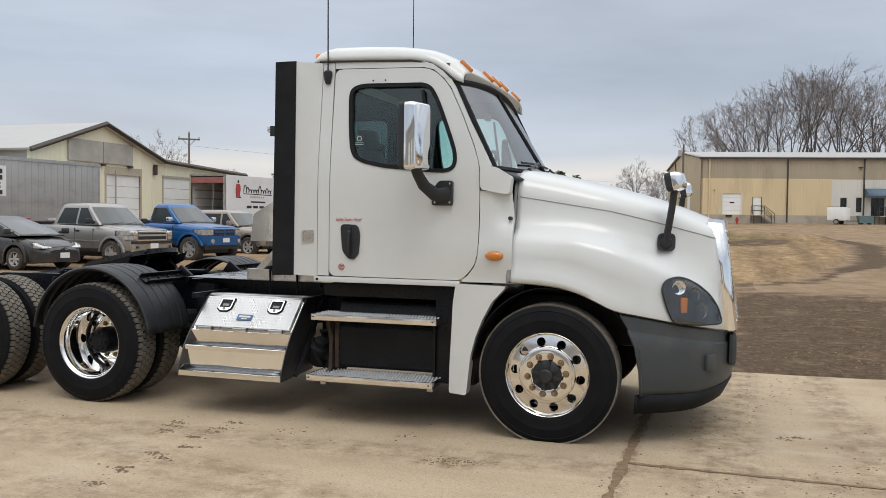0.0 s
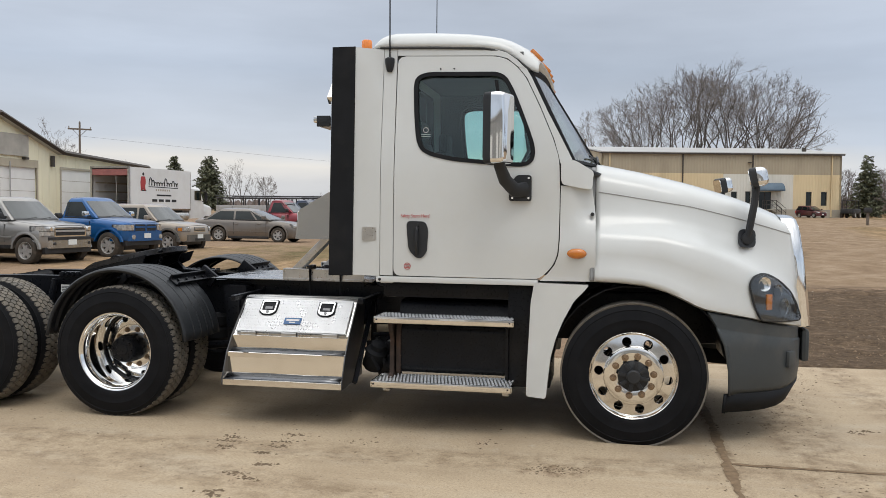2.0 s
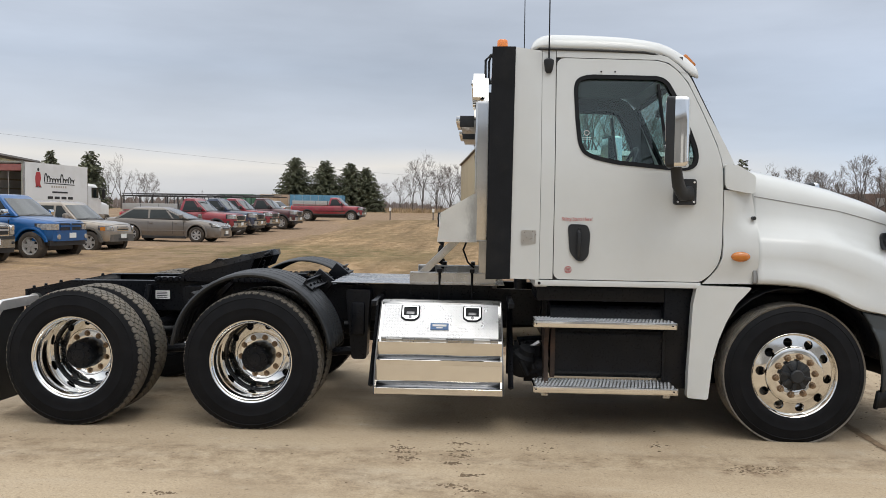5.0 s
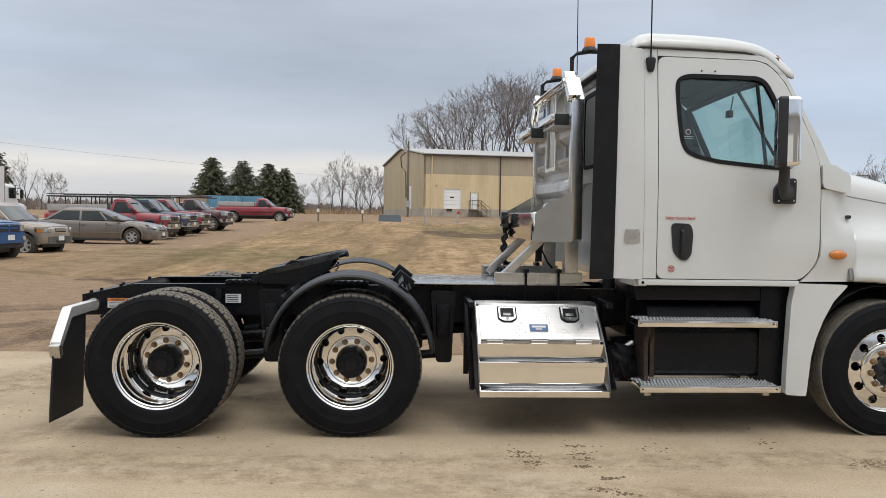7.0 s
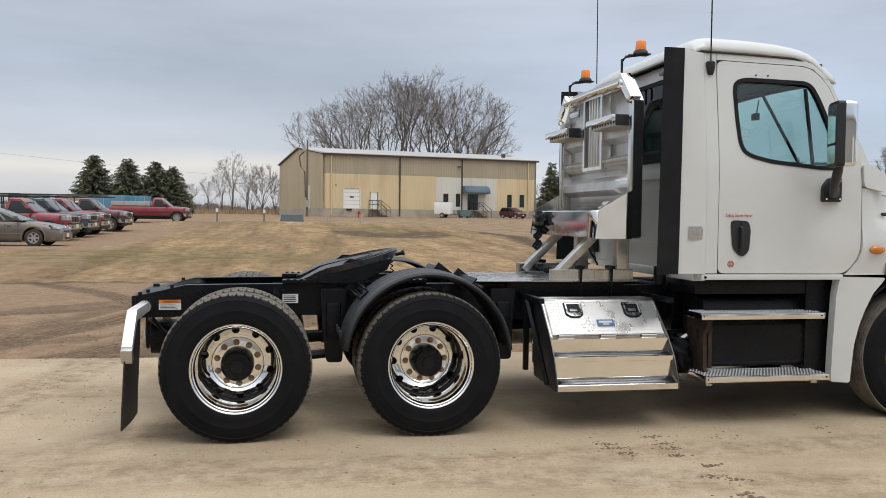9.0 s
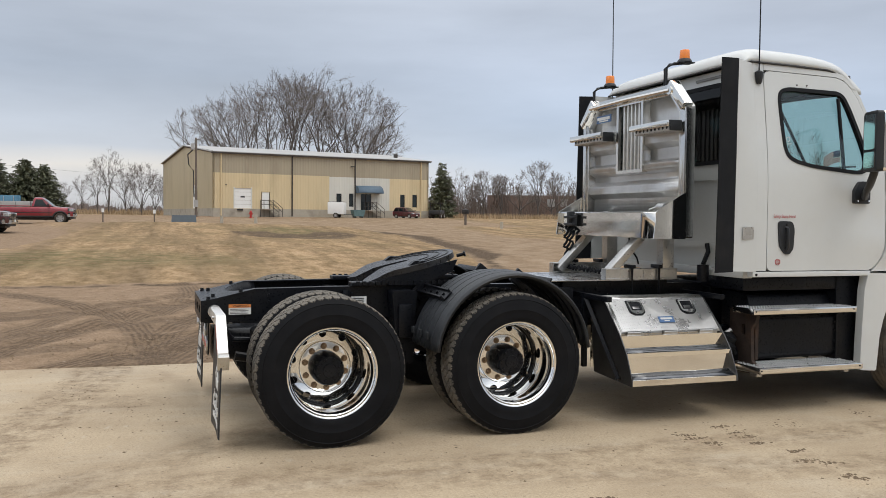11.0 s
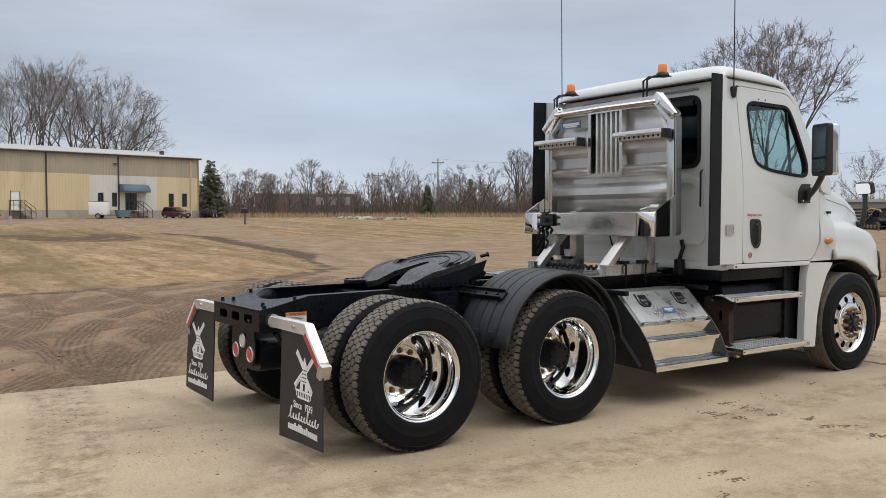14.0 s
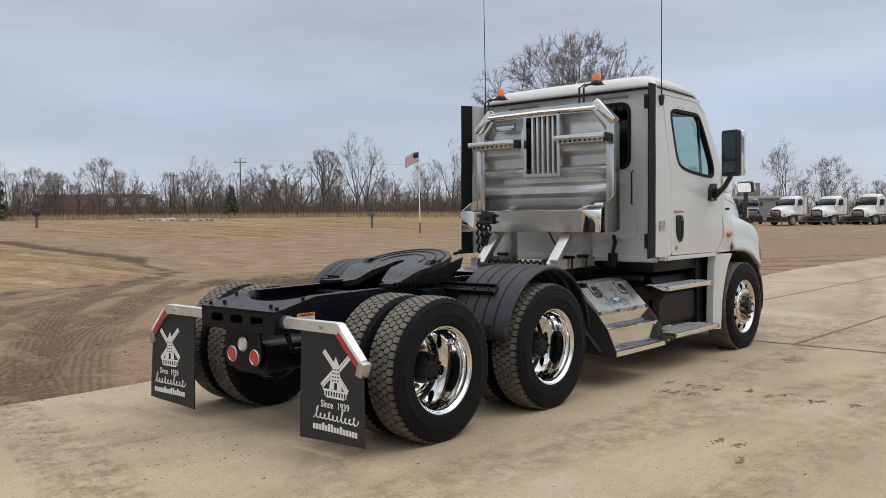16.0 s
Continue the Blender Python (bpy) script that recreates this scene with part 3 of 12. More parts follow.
    bp.inputs["Strength"].default_value, bp.inputs["Distance"].default_value = 0.9, 0.035
    wire(t, noise_(5, 10, 0.74), bp.inputs["Height"])
    wire(t, bp.outputs[0], b.inputs["Normal"])
    return m


GROUND = ground_material()


def cover_at(x, y):
    """Grass and track gravel at a place: two values from 0 to 1."""
    d = min((math.dist((x, y), p) for p in MOUND_EDGE), default=9) if y > 10 else 9
    g = 0.5 + (0.5 if inside((x, y), MOUND) else -0.5) * min(1, d / 1.2)
    track = 0.0
    if x > 1.5 + 0.05 * (y - 12):
        track = ease(11.5, 16, y)
    if 61 < y < 79:
        track = max(track, ease(61, 65, y) * (1 - ease(76, 79, y)))
    if y > 79 and x < 25:
        g = max(g, 0.4)
    if x > 9 and 34 < y < 62:
        g = max(g, 0.95 * ease(9, 16, x - 0.12 * (y - 34)) * ease(34, 40, y - 0.1 * x))
    if y > 88:
        g = max(g, 0.9)
    if x > 24 and y > 55:
        g = max(g, 0.92 * ease(55, 60, y))
    if x < -8.5:
        g = min(g, 1 - 0.5 * ease(-8.5, -12, x))
    if -23 < x < -11 and y > 20:
        track = min(track, 0.15)
    rim = 0.0
    if y > 10 and x > -11 and not inside((x, y), MOUND):
        # a dark band along the mound's flank puts its shaded side into the colour
        wide = 0.75 + 0.9 * ease(20, 25, y) * (1 - ease(44, 52, y)) * (x > 0)
        rim = (0.62 + 0.2 * (wide > 1)) * max(0.0, 1 - abs(d - 0.7 * wide) / wide)
    # dark churned soil off the end of the slabs
    if x > 0 and y < 18:
        rim = max(rim, 0.66 * ease(0.0, 1.6, x) * (1 - ease(7.5, 11, x)) * (1 - ease(11, 17, y)))
    # a grassy hollow in the mound, and a greener patch of turf
    hollow = math.hypot((x - 0.6) / 3.2, (y - 46.5) / 9.5)
    lush = max(1 - ease(0.6, 1.1, hollow), 0.8 * (1 - ease(0.5, 1.2, math.hypot((x + 9.0) / 5.5, (y - 22.0) / 5.0))))
    # the shadow at the hollow's near edge is painted as a dark ring
    if hollow < 1.2 and y < 47:
        rim = max(rim, 0.6 * (1 - ease(0.25, 0.6, abs(hollow - 0.75))))
    return g, track, rim, lush


MOUND_EDGE = resample(MOUND, 0.8)


def ground_sheet():
    xs, ys = [], []
    v = -1400.0
    while v < 1400:
        xs.append(v)
        a = abs(v + 1.0)
        v += 0.12 if a < 10 else 0.3 if a < 12 else 0.55 if a < 22 else 1.6 if a < 60 else 5 if a < 160 else 80
    v = -300.0
    while v < 1500:
        ys.append(v)
        v += 40 if v < -60 else 3 if v < 0 else 1.0 if v < 2 else 0.06 if v < 3.9 else 0.11 if v < 8 else 0.16 if v < 13 else 0.5 if v < 30 else 1.2 if v < 95 else 6 if v < 200 else 80
    verts, cols = [], []
    nx = len(xs)
    for y in ys:
        for x in xs:
            z = rise(x, y)
            if y < 2.1:
                z -= 0.035
            elif y < 2.6 + 0.085 * max(0, min(x, 14) - 0.5):
                lip = 2.42 + 0.085 * max(0, min(x, 14) - 0.5) + 0.03 * noise.noise((x * 0.7, 3, 0)) + 0.015 * noise.noise((x * 3, 8, 0))
                z += -0.03 + 0.042 * ease(lip - 0.06, lip + 0.05, y)
            elif y < 140 and abs(x) < 160:
                d = ease(2.55, 3.6, y - 0.085 * max(0, min(x, 14) - 0.5))
                rough = 0.5 + 0.5 * noise.noise((x * 0.16, y * 0.16, 2.0))
                z += d * (1 - 0.75 * ease(9, 16, y)) * (0.026 * noise.noise((x * 0.9, y * 1.1, 0)) + 0.018 * noise.noise((x * 3.1, y * 3.3, 5)) * rough) + 0.012
                if x > 1.5 and y < 13:
                    z += d * ease(1.5, 3, x) * (0.045 * noise.noise((x * 2.1, y * 1.6, 4)) + 0.03 * noise.noise((x * 4.3, y * 4.0, 6)))
                # ruts of turning lorries, and soft swells
                if y < 13 and abs(x) < 13:
                    z += d * 0.012 * noise.noise((x * 3.9, y * 3.9, 3))
                    for cx, cy, r, w, amount in SOIL_RUTS:
                        k = abs(math.hypot(x - cx, y - cy) - r)
                        if k < 0.8:
                            keep = d * amount * ease(-0.3, 0.25, noise.noise((x * 0.6, y * 0.6, r)))
                            z += keep * (-0.04 * math.exp(-((k / 0.24) ** 2)) + 0.02 * math.exp(-(((k - 0.45) / 0.2) ** 2)))
                if 12 < y < 64:
                    inm = inside((x, y), MOUND)
                    z += (0.20 if inm else -0.02) * ease(12, 24, y) * (0.6 + 0.4 * noise.noise((x * 0.08, y * 0.08, 1)))
                    z += 0.10 * ease(14, 22, y) * noise.noise((x * 0.25, y * 0.2, 9))
            verts.append((x, y, z))
            c = cover_at(x, y) if (2 < y < 130 and -70 < x < 120) else ((0.85 if y > 80 else 0.4), 0.3, 0.0, 0.0)
            cols.append(c)
    faces = [(j * nx + i, j * nx + i + 1, (j + 1) * nx + i + 1, (j + 1) * nx + i) for j in range(len(ys) - 1) for i in range(nx - 1)]
    ob = raw("ground", verts, faces, GROUND, smooth=True)
    att = ob.data.color_attributes.new("cover", "FLOAT_COLOR", "POINT")
    att.data.foreach_set("color", [v for c in cols for v in c])
    return tagged(ob, "bare brown soil with wheel ruts, dry mown grass and tan gravel", "ground", kind="structure")


ground = ground_sheet()


# ---- paved yard: concrete slabs with dirty joints ----
def concrete_material():
    m = shader("weathered_concrete", (0.575, 0.455, 0.31), 0.86, vary=0.22, scale=60, stain=(0.34, 0.25, 0.16, 0.6), stain_scale=0.7, stain_cut=(0.46, 0.70), bump=0.25, bump_scale=90, spec=0.25, per_object=0.05)
    t = m.node_tree
    n = t.nodes
    b = n["Principled BSDF"]
    src = b.inputs["Base Color"].links[0].from_socket
    co = n.new("ShaderNodeTexCoord")

    def layer(src, color, scale, cut, amount, stretch, turn=0.0, detail=8, rough=0.62):
        mp = n.new("ShaderNodeMapping")
        mp.inputs["Scale"].default_value, mp.inputs["Rotation"].default_value = stretch, (0, 0, turn)
        wire(t, co.outputs["Object"], mp.inputs[0])
        tex = n.new("ShaderNodeTexNoise")
        tex.inputs["Scale"].default_value, tex.inputs["Detail"].default_value, tex.inputs["Roughness"].default_value = scale, detail, rough
        wire(t, mp.outputs[0], tex.inputs["Vector"])
        r = n.new("ShaderNodeMapRange")
        r.inputs["From Min"].default_value, r.inputs["From Max"].default_value = cut
        r.inputs["To Max"].default_value = amount
        wire(t, tex.outputs["Fac"], r.inputs["Value"])
        mix = n.new("ShaderNodeMix")
        mix.data_type = "RGBA"
        mix.inputs["B"].default_value = (*color, 1)
        wire(t, src, mix.inputs["A"])
        wire(t, r.outputs[0], mix.inputs["Factor"])
        return mix.outputs["Result"]

    src = layer(src, (0.27, 0.195, 0.125), 1.5, (0.50, 0.74), 0.30, (0.16, 1.1, 1), 0.05)
    src = layer(src, (0.66, 0.56, 0.42), 3.0, (0.52, 0.72), 0.45, (0.25, 1.2, 1), -0.08)
    src = layer(src, (0.62, 0.565, 0.465), 0.9, (0.52, 0.75), 0.5, (0.5, 0.8, 1))
    src = layer(src, (0.20, 0.145, 0.095), 26.0, (0.62, 0.74), 0.6, (1, 1, 1), 0, 3, 0.5)
    src = layer(src, (0.24, 0.17, 0.105), 75.0, (0.60, 0.70), 0.55, (1, 1, 1), 0, 3, 0.6)
    src = layer(src, (0.68, 0.62, 0.52), 7.0, (0.62, 0.74), 0.5, (1, 0.5, 1), 0.3, 6, 0.7)
    src = layer(src, (0.24, 0.165, 0.105), 2.4, (0.58, 0.72), 0.3, (1, 0.45, 1), 0.5)
    src = layer(src, (0.17, 0.12, 0.075), 140.0, (0.62, 0.70), 0.7, (1, 1, 1), 0, 2, 0.5)
    src = layer(src, (0.72, 0.66, 0.56), 110.0, (0.62, 0.72), 0.5, (1, 1, 1), 0, 2, 0.5)
    tex = n.new("ShaderNodeTexNoise")
    tex.inputs["Scale"].default_value, tex.inputs["Detail"].default_value, tex.inputs["Roughness"].default_value = 5.5, 9, 0.78
    wire(t, co.outputs["Object"], tex.inputs["Vector"])
    mud = n.new("ShaderNodeMix")
    mud.data_type = "RGBA"
    mud.inputs["B"].default_value = (0.20, 0.132, 0.075, 1)
    wire(t, src, mud.inputs["A"])
    wire(t, wheel_tracks(t, co.outputs["Object"], YARD_TRACKS, tex.outputs["Fac"], 0.1, 0.43), mud.inputs["Factor"])
    tone = n.new("ShaderNodeVectorMath")
    tone.operation = "SCALE"
    tone.inputs["Scale"].default_value = 0.725
    wire(t, mud.outputs["Result"], tone.inputs[0])
    wire(t, tone.outputs[0], b.inputs["Base Color"])
    return m


CONCRETE = concrete_material()
CRUMB = shader("dry_mud_crumbs", (0.14, 0.098, 0.06), 0.95, vary=0.35, scale=20)
JOINT = shader("joint_dirt", (0.185, 0.125, 0.072), 0.95, vary=0.4, scale=20, bump=0.4, bump_scale=50)
pavement = thing("pavement", pose(0, 0, 0), "pale tan concrete yard slabs with muddy tyre marks", "pavement", kind="structure")


def yard():
    xs = [-60, -40, -17.7, 0.585, 3.9, 7.2, 10.5, 14, 18, 24, 32, 44, 60]
    for a, b in zip(xs, xs[1:]):
        edge = 2.62 + 0.085 * max(0, min(b, 14) - 0.5)
        ys = [-26, -17, -12.2, -8.2, -4.9, -1.40, edge] if a >= 0.5 else [-26, -17, -12.2, -8.2, edge]
        if a > 3:
            ys.insert(-1, 0.96)
        for c, d in zip(ys, ys[1:]):
            g = 0.0015
            ga, gb = (0.008 if a == 0.585 else g), (0.008 if b == 0.585 else g)
            gc, gd = (0.009 if a >= 0.5 and c in (-1.40, 0.96) else g), (0.009 if a >= 0.5 and d in (-1.40, 0.96) else g)
            loop = [(a + ga, c + gc), (b - gb, c + gc), (b - gb, d - gd), (a + ga, d - gd)]
            if d == edge:
                # the slabs' outer edge is ragged where soil creeps over it
                e = []
                k = max(2, int((b - a) / 0.25))
                for q in range(k + 1):
                    x = b - g - (b - a - 2 * g) * q / k
                    e.append((x, d + 0.05 * noise.noise((x * 1.3, 3, 0)) + 0.04 * noise.noise((x * 4, 8, 0))))
                loop = loop[:2] + e
            bm = B()
            plate(bm, loop, [], lambda u, v: (u, v, 0.0), lambda u, v: (u, v, -0.14))
            part("slab", bm, CONCRETE, pavement, smooth=0)
    bm = B()
    box(bm, -60, 60, -26, 2.3, -0.2, -0.012)
    part("joint_bed", bm, JOINT, pavement, "brown dirt in the slab joints")
    # mud spilled from the widest joints lies along them with a ragged edge
    for (x0, y0), (x1, y1), w in (((0.585, -4.9), (0.585, 2.5), 0.03), ((0.62, -1.40), (12, -1.40), 0.021), ((3.92, 0.96), (13, 0.96), 0.015)):
        bm = B()
        k = int(math.hypot(x1 - x0, y1 - y0) / 0.035)
        rows = []
        for q in range(k + 1):
            x, y = x0 + (x1 - x0) * q / k, y0 + (y1 - y0) * q / k
            row = []
            for s in (-1, 1):
                o = w * max(0.3, 1 + 0.7 * noise.noise((q * 0.09, s * 7, w * 99)) + 0.8 * noise.noise((q * 0.4, s * 3, 5)))
                row.append((x + s * o, y, 0.0035) if x0 == x1 else (x, y + s * o, 0.0035))
            rows.append([row[0], ((row[0][0] + row[1][0]) / 2, (row[0][1] + row[1][1]) / 2, 0.006), row[1]])
        loft(bm, rows)
        part("joint_mud", bm, JOINT, pavement, "ragged brown mud along a joint")


yard()


def clods():
    """Crumbs of mud dropped in lines and heaps on the concrete."""
    rng = random.Random(4)
    verts, faces = [], []

    def crumb(x, y, s):
        k = len(verts)
        top = s * rng.uniform(0.15, 0.4)
        m = rng.randint(4, 6)
        a0 = rng.random() * 6
        for i in range(m):
            a = a0 + 2 * math.pi * i / m
            r = s * rng.uniform(0.5, 1.1)
            verts.append((x + r * math.cos(a), y + r * math.sin(a), -0.001))
        verts.append((x + rng.uniform(-0.3, 0.3) * s, y + rng.uniform(-0.3, 0.3) * s, top))
        faces.extend((k + i, k + (i + 1) % m, k + m) for i in range(m))

    for (x0, y0), (x1, y1), w, cnt in (((-2.36, -1.3), (-2.33, -3.1), 0.05, 90), ((-2.74, -1.5), (-2.72, -1.85), 0.05, 50), ((-0.66, -1.83), (-0.3, -1.76), 0.05, 160), ((-1.95, -1.5), (-1.75, -1.46), 0.05, 40), ((-1.1, -1.3), (-0.95, -1.26), 0.05, 30),
                                       ((-7.0, -0.3), (-6.3, -0.25), 0.22, 90), ((-7.2, 1.5), (-6.6, 0.2), 0.25, 120), ((0.58, -2.9), (0.585, 0.5), 0.05, 160), ((0.6, -1.4), (4, -1.4), 0.04, 150), ((-9, 1.2), (-4, 2.0), 0.8, 260), ((1, 1.5), (6, 2.4), 0.7, 200),
                                       ((-9, 2.4), (12, 3.1), 0.16, 1400), ((-8, -3.2), (2, -2.8), 1.0, 200), ((-8.5, -1.6), (-1, -1.5), 0.5, 180), ((1.2, -3), (2.4, -0.4), 0.3, 500), ((1.0, -0.6), (1.8, 2.4), 0.22, 400), ((2.6, -2.6), (3.4, 1.6), 0.2, 260), ((0.9, -3.2), (1.3, -1.6), 0.14, 240)):
        for _ in range(cnt):
            u = rng.random()
            crumb(x0 + (x1 - x0) * u + rng.gauss(0, w), y0 + (y1 - y0) * u + rng.gauss(0, w), rng.choice((0.005, 0.006, 0.008, 0.01, 0.016)))
    # pressed clumps that fell from tyre treads, in two broken rows and single prints
    for x, y in ((-2.77, -1.54), (-2.72, -1.79), (-2.74, -1.65), (-2.39, -1.4), (-2.38, -1.58), (-2.37, -1.7), (-2.42, -1.87), (-2.32, -2.12), (-2.38, -2.32), (-2.27, -2.4), (-2.37, -2.66), (-2.34, -2.72), (-2.31, -2.99), (-4.03, -2.64), (-4.04, -2.79), (-4.37, -2.95), (1.7, -0.27), (1.62, -0.35)):
        a = rng.uniform(-0.5, 0.5)
        for _ in range(34):
            u, w = rng.gauss(0, 0.045), rng.gauss(0, 0.018)
            crumb(x + u * math.cos(a) - w * math.sin(a), y + u * math.sin(a) + w * math.cos(a), rng.choice((0.007, 0.01, 0.014, 0.02)))
    ob = raw("mud_crumbs", verts, faces, CRUMB)
    tagged(ob, "crumbs of dried brown mud on the concrete", "mud", kind="stuff")


clods()


# ---- the white day-cab tractor ----
truck = thing("tractor_unit", pose(0, 0.135, 0, 0, 0, 1.4), "white day-cab semi tractor with headache rack and chromed wheels", "truck")


def side_y(x, z):
    """Half width of the cab's side at a height: upright below the belt, leaning in above it."""
    return 1.16 - 0.085 * ease(1.75, 2.95, z) * 1.15 + 0.012 * math.exp(-((z - 1.36) / 0.14) ** 2) * ease(-1.35, -0.75, x) - 0.05 * ease(-0.62, -0.2, x) * ease(1.4, 2.0, z)


def side_plate(name, outline, holes, s, material, parent=None, proud=0.0, thick=0.03, grid=0.11, label=""):
    bm = B()
    plate(bm, outline, holes, lambda x, z: (x, s * (side_y(x, z) + proud), z), lambda x, z: (x, s * (side_y(x, z) + proud - thick), z), grid)
    return part(name, bm, material, parent or truck, label, 40)


WINDOW = rounded([(-1.642, 2.52), (-1.632, 2.575), (-1.60, 2.605), (-1.55, 2.620), (-1.505, 2.624), (-1.04, 2.617), (-0.99, 2.600), (-0.955, 2.570), (-0.904, 2.481), (-0.838, 2.322), (-0.790, 2.200), (-0.755, 2.100), (-0.745, 2.030),
          (-0.757, 1.975), (-0.790, 1.945), (-0.840, 1.932), (-0.950, 1.935), (-1.339, 1.972), (-1.497, 2.007), (-1.576, 2.046), (-1.611, 2.124), (-1.630, 2.300)], 0.05, 3)
PANE = inset(WINDOW, 0.030)
DOOR = rounded([(-1.766, 2.744), (-1.041, 2.729), (-0.963, 2.708), (-0.885, 2.646), (-0.823, 2.569), (-0.721, 2.360), (-0.622, 2.130), (-0.588, 2.025), (-0.575, 1.955), (-0.568, 1.781), (-0.569, 1.591), (-0.571, 1.418), (-0.579, 1.314),
        (-0.605, 1.244), (-0.655, 1.182), (-0.714, 1.136), (-1.740, 1.138), (-1.768, 1.167), (-1.769, 1.559)], 0.06, 3)


def oval(x0, x1, z0, z1, r):
    return rounded([(x0, z0), (x1, z0), (x1, z1), (x0, z1)], r, 5)


def cab_side(s):
    shell = [(-1.87, 2.80), (-1.2, 2.785), (-1.05, 2.77), (-0.90, 2.70), (-0.83, 2.62), (-0.70, 2.34), (-0.60, 2.08), (-0.575, 1.95), (-0.578, 1.45), (-0.62, 1.2), (-1.87, 1.10)]
    side_plate("cab_side_shell", shell, [WINDOW], s, SEAM, proud=-0.016, thick=0.05)
    side_plate("rear_pillar", [(-1.870, 2.808), (-1.772, 2.806), (-1.775, 1.138), (-1.870, 1.138)], [], s, WHITE, grid=0.12)
    side_plate("roof_rail", [(-1.768, 2.806), (-1.511, 2.800), (-1.197, 2.792), (-1.041, 2.778), (-0.968, 2.755), (-0.890, 2.700), (-0.832, 2.640), (-0.878, 2.647), (-0.959, 2.713), (-1.040, 2.7345), (-1.768, 2.7495)], [], s, WHITE, grid=0.1)
    door = side_plate("cab_door", DOOR, [WINDOW], s, WHITE, grid=0.085)
    side_plate("window_gasket", WINDOW, [PANE], s, BLACK_RUBBER, door, proud=0.006, thick=0.04, grid=0.06, label="black rubber window gasket")
    side_plate("window_pane", PANE, [], s, GLASS, door, proud=-0.02, thick=0.005, grid=0.12, label="green-tinted door glass").visible_shadow = False
    bm = B()
    y = side_y(-0.93, 2.3) - 0.022
    box(bm, -1.005, -0.985, s * y - 0.012, s * y + 0.012, 1.97, 2.56, 0.003, Matrix.Translation((-0.99, 0, 2.26)) @ pose(0, 0, 0, 0, -8, 0) @ Matrix.Translation((0.99, 0, -2.26)))
    part("window_divider", bm, BLACK_RUBBER, door)
    # pocket and pull handle
    pocket = rounded([(-1.673, 1.54), (-1.53, 1.535), (-1.509, 1.47), (-1.52, 1.31), (-1.56, 1.268), (-1.60, 1.272), (-1.655, 1.33)], 0.04, 5)
    side_plate("door_handle", pocket, [], s, PLASTIC, door, proud=0.012, thick=0.02, grid=0.05, label="black recessed door handle")
    bm = B()
    yy = s * (side_y(-1.6, 1.4) + 0.03)
    tube(bm, [(-1.592, yy - s * 0.02, 1.49), (-1.592, yy, 1.475), (-1.592, yy + s * 0.006, 1.4), (-1.592, yy, 1.325), (-1.592, yy - s * 0.02, 1.30)], 0.013, 8)
    cyl(bm, (-1.585, yy - s * 0.025, 1.512), (-1.585, yy - s * 0.008, 1.512), 0.009, n=10)
    part("handle_bar", bm, PLASTIC, door)
    for k in range(2):
        bm = B()
        x = -1.446 + 0.10 * k
        yy = side_y(x, 2.645)
        cyl(bm, (x, s * (yy - 0.01), 2.645), (x, s * (yy + 0.006), 2.645), 0.006, n=10)
        part("bolt", bm, FRAME, door)
    if s < 0:
        lettering("safety_words", "Safety Starts Here!", 0.036, Matrix.Translation((-1.605, -side_y(-1.6, 1.57) - 0.006, 1.575)) @ pose(0, 0, 0, 90, 0, 0), INK_RED, door, "dark red safety lettering", 0.8)
        bm = B()
        yy = side_y(-1.66, 1.21) + 0.003
        plate(bm, circle(-1.664, 1.209, 0.025), [circle(-1.664, 1.209, 0.021)], lambda x, z: (x, -yy - 0.001, z), lambda x, z: (x, -yy + 0.002, z))
        for a, c in ((0.0, 0.012), (0.01, 0.015), (-0.01, 0.015)):
            box(bm, -1.664 - c, -1.664 + c, -yy - 0.001, -yy + 0.002, 1.207 + a, 1.211 + a)
        part("door_sticker", bm, INK_RED, door, "small round red and white sticker")
        bm = B()
        yy = side_y(-1.5, 2.2) - 0.017
        plate(bm, circle(-1.545, 2.20, 0.02), [circle(-1.545, 2.20, 0.016)], lambda x, z: (x, -yy, z), lambda x, z: (x, -yy + 0.002, z))
        for k in range(2):
            box(bm, -1.58, -1.51, -yy, -yy + 0.001, 2.152 + 0.013 * k, 2.156 + 0.013 * k)
        part("glass_mark", bm, CLEAR, door)
    # front corner of the cab between the door and the bonnet
    pillar = [(-0.880, 2.648), (-0.826, 2.640), (-0.790, 2.585), (-0.668, 2.333), (-0.557, 2.124), (-0.486, 1.985), (-0.569, 1.957), (-0.583, 2.02), (-0.616, 2.13), (-0.715, 2.362), (-0.817, 2.571)]
    side_plate("windscreen_pillar", pillar, [], s, WHITE, grid=0.09, proud=-0.004)
    side_plate("cowl_top", rounded([(-0.563, 1.985), (-0.46, 1.975), (-0.335, 1.90), (-0.345, 1.776), (-0.40, 1.778), (-0.549, 1.807), (-0.562, 1.84)], 0.02), [], s, WHITE, grid=0.06, proud=0.022, thick=0.09)
    low = [(-0.562, 1.80), (-0.345, 1.79), (-0.318, 1.6), (-0.31, 1.128), (-0.70, 1.124), (-0.645, 1.178), (-0.597, 1.24), (-0.571, 1.31), (-0.563, 1.418)]
    bm = B()

    def dish(x, z):
        return side_y(x, z) - 0.05 * ease(-0.50, -0.36, x) * ease(1.48, 1.62, z) + 0.018 * math.exp(-((z - 1.33) / 0.12) ** 2)

    plate(bm, low, [], lambda x, z: (x, s * dish(x, z), z), lambda x, z: (x, s * (dish(x, z) - 0.03), z), 0.05)
    cowl = part("cowl_side", bm, WHITE, truck, "", 50)
    bm = B()
    c = (-0.443, s * (dish(-0.443, 1.324) + 0.004), 1.324)
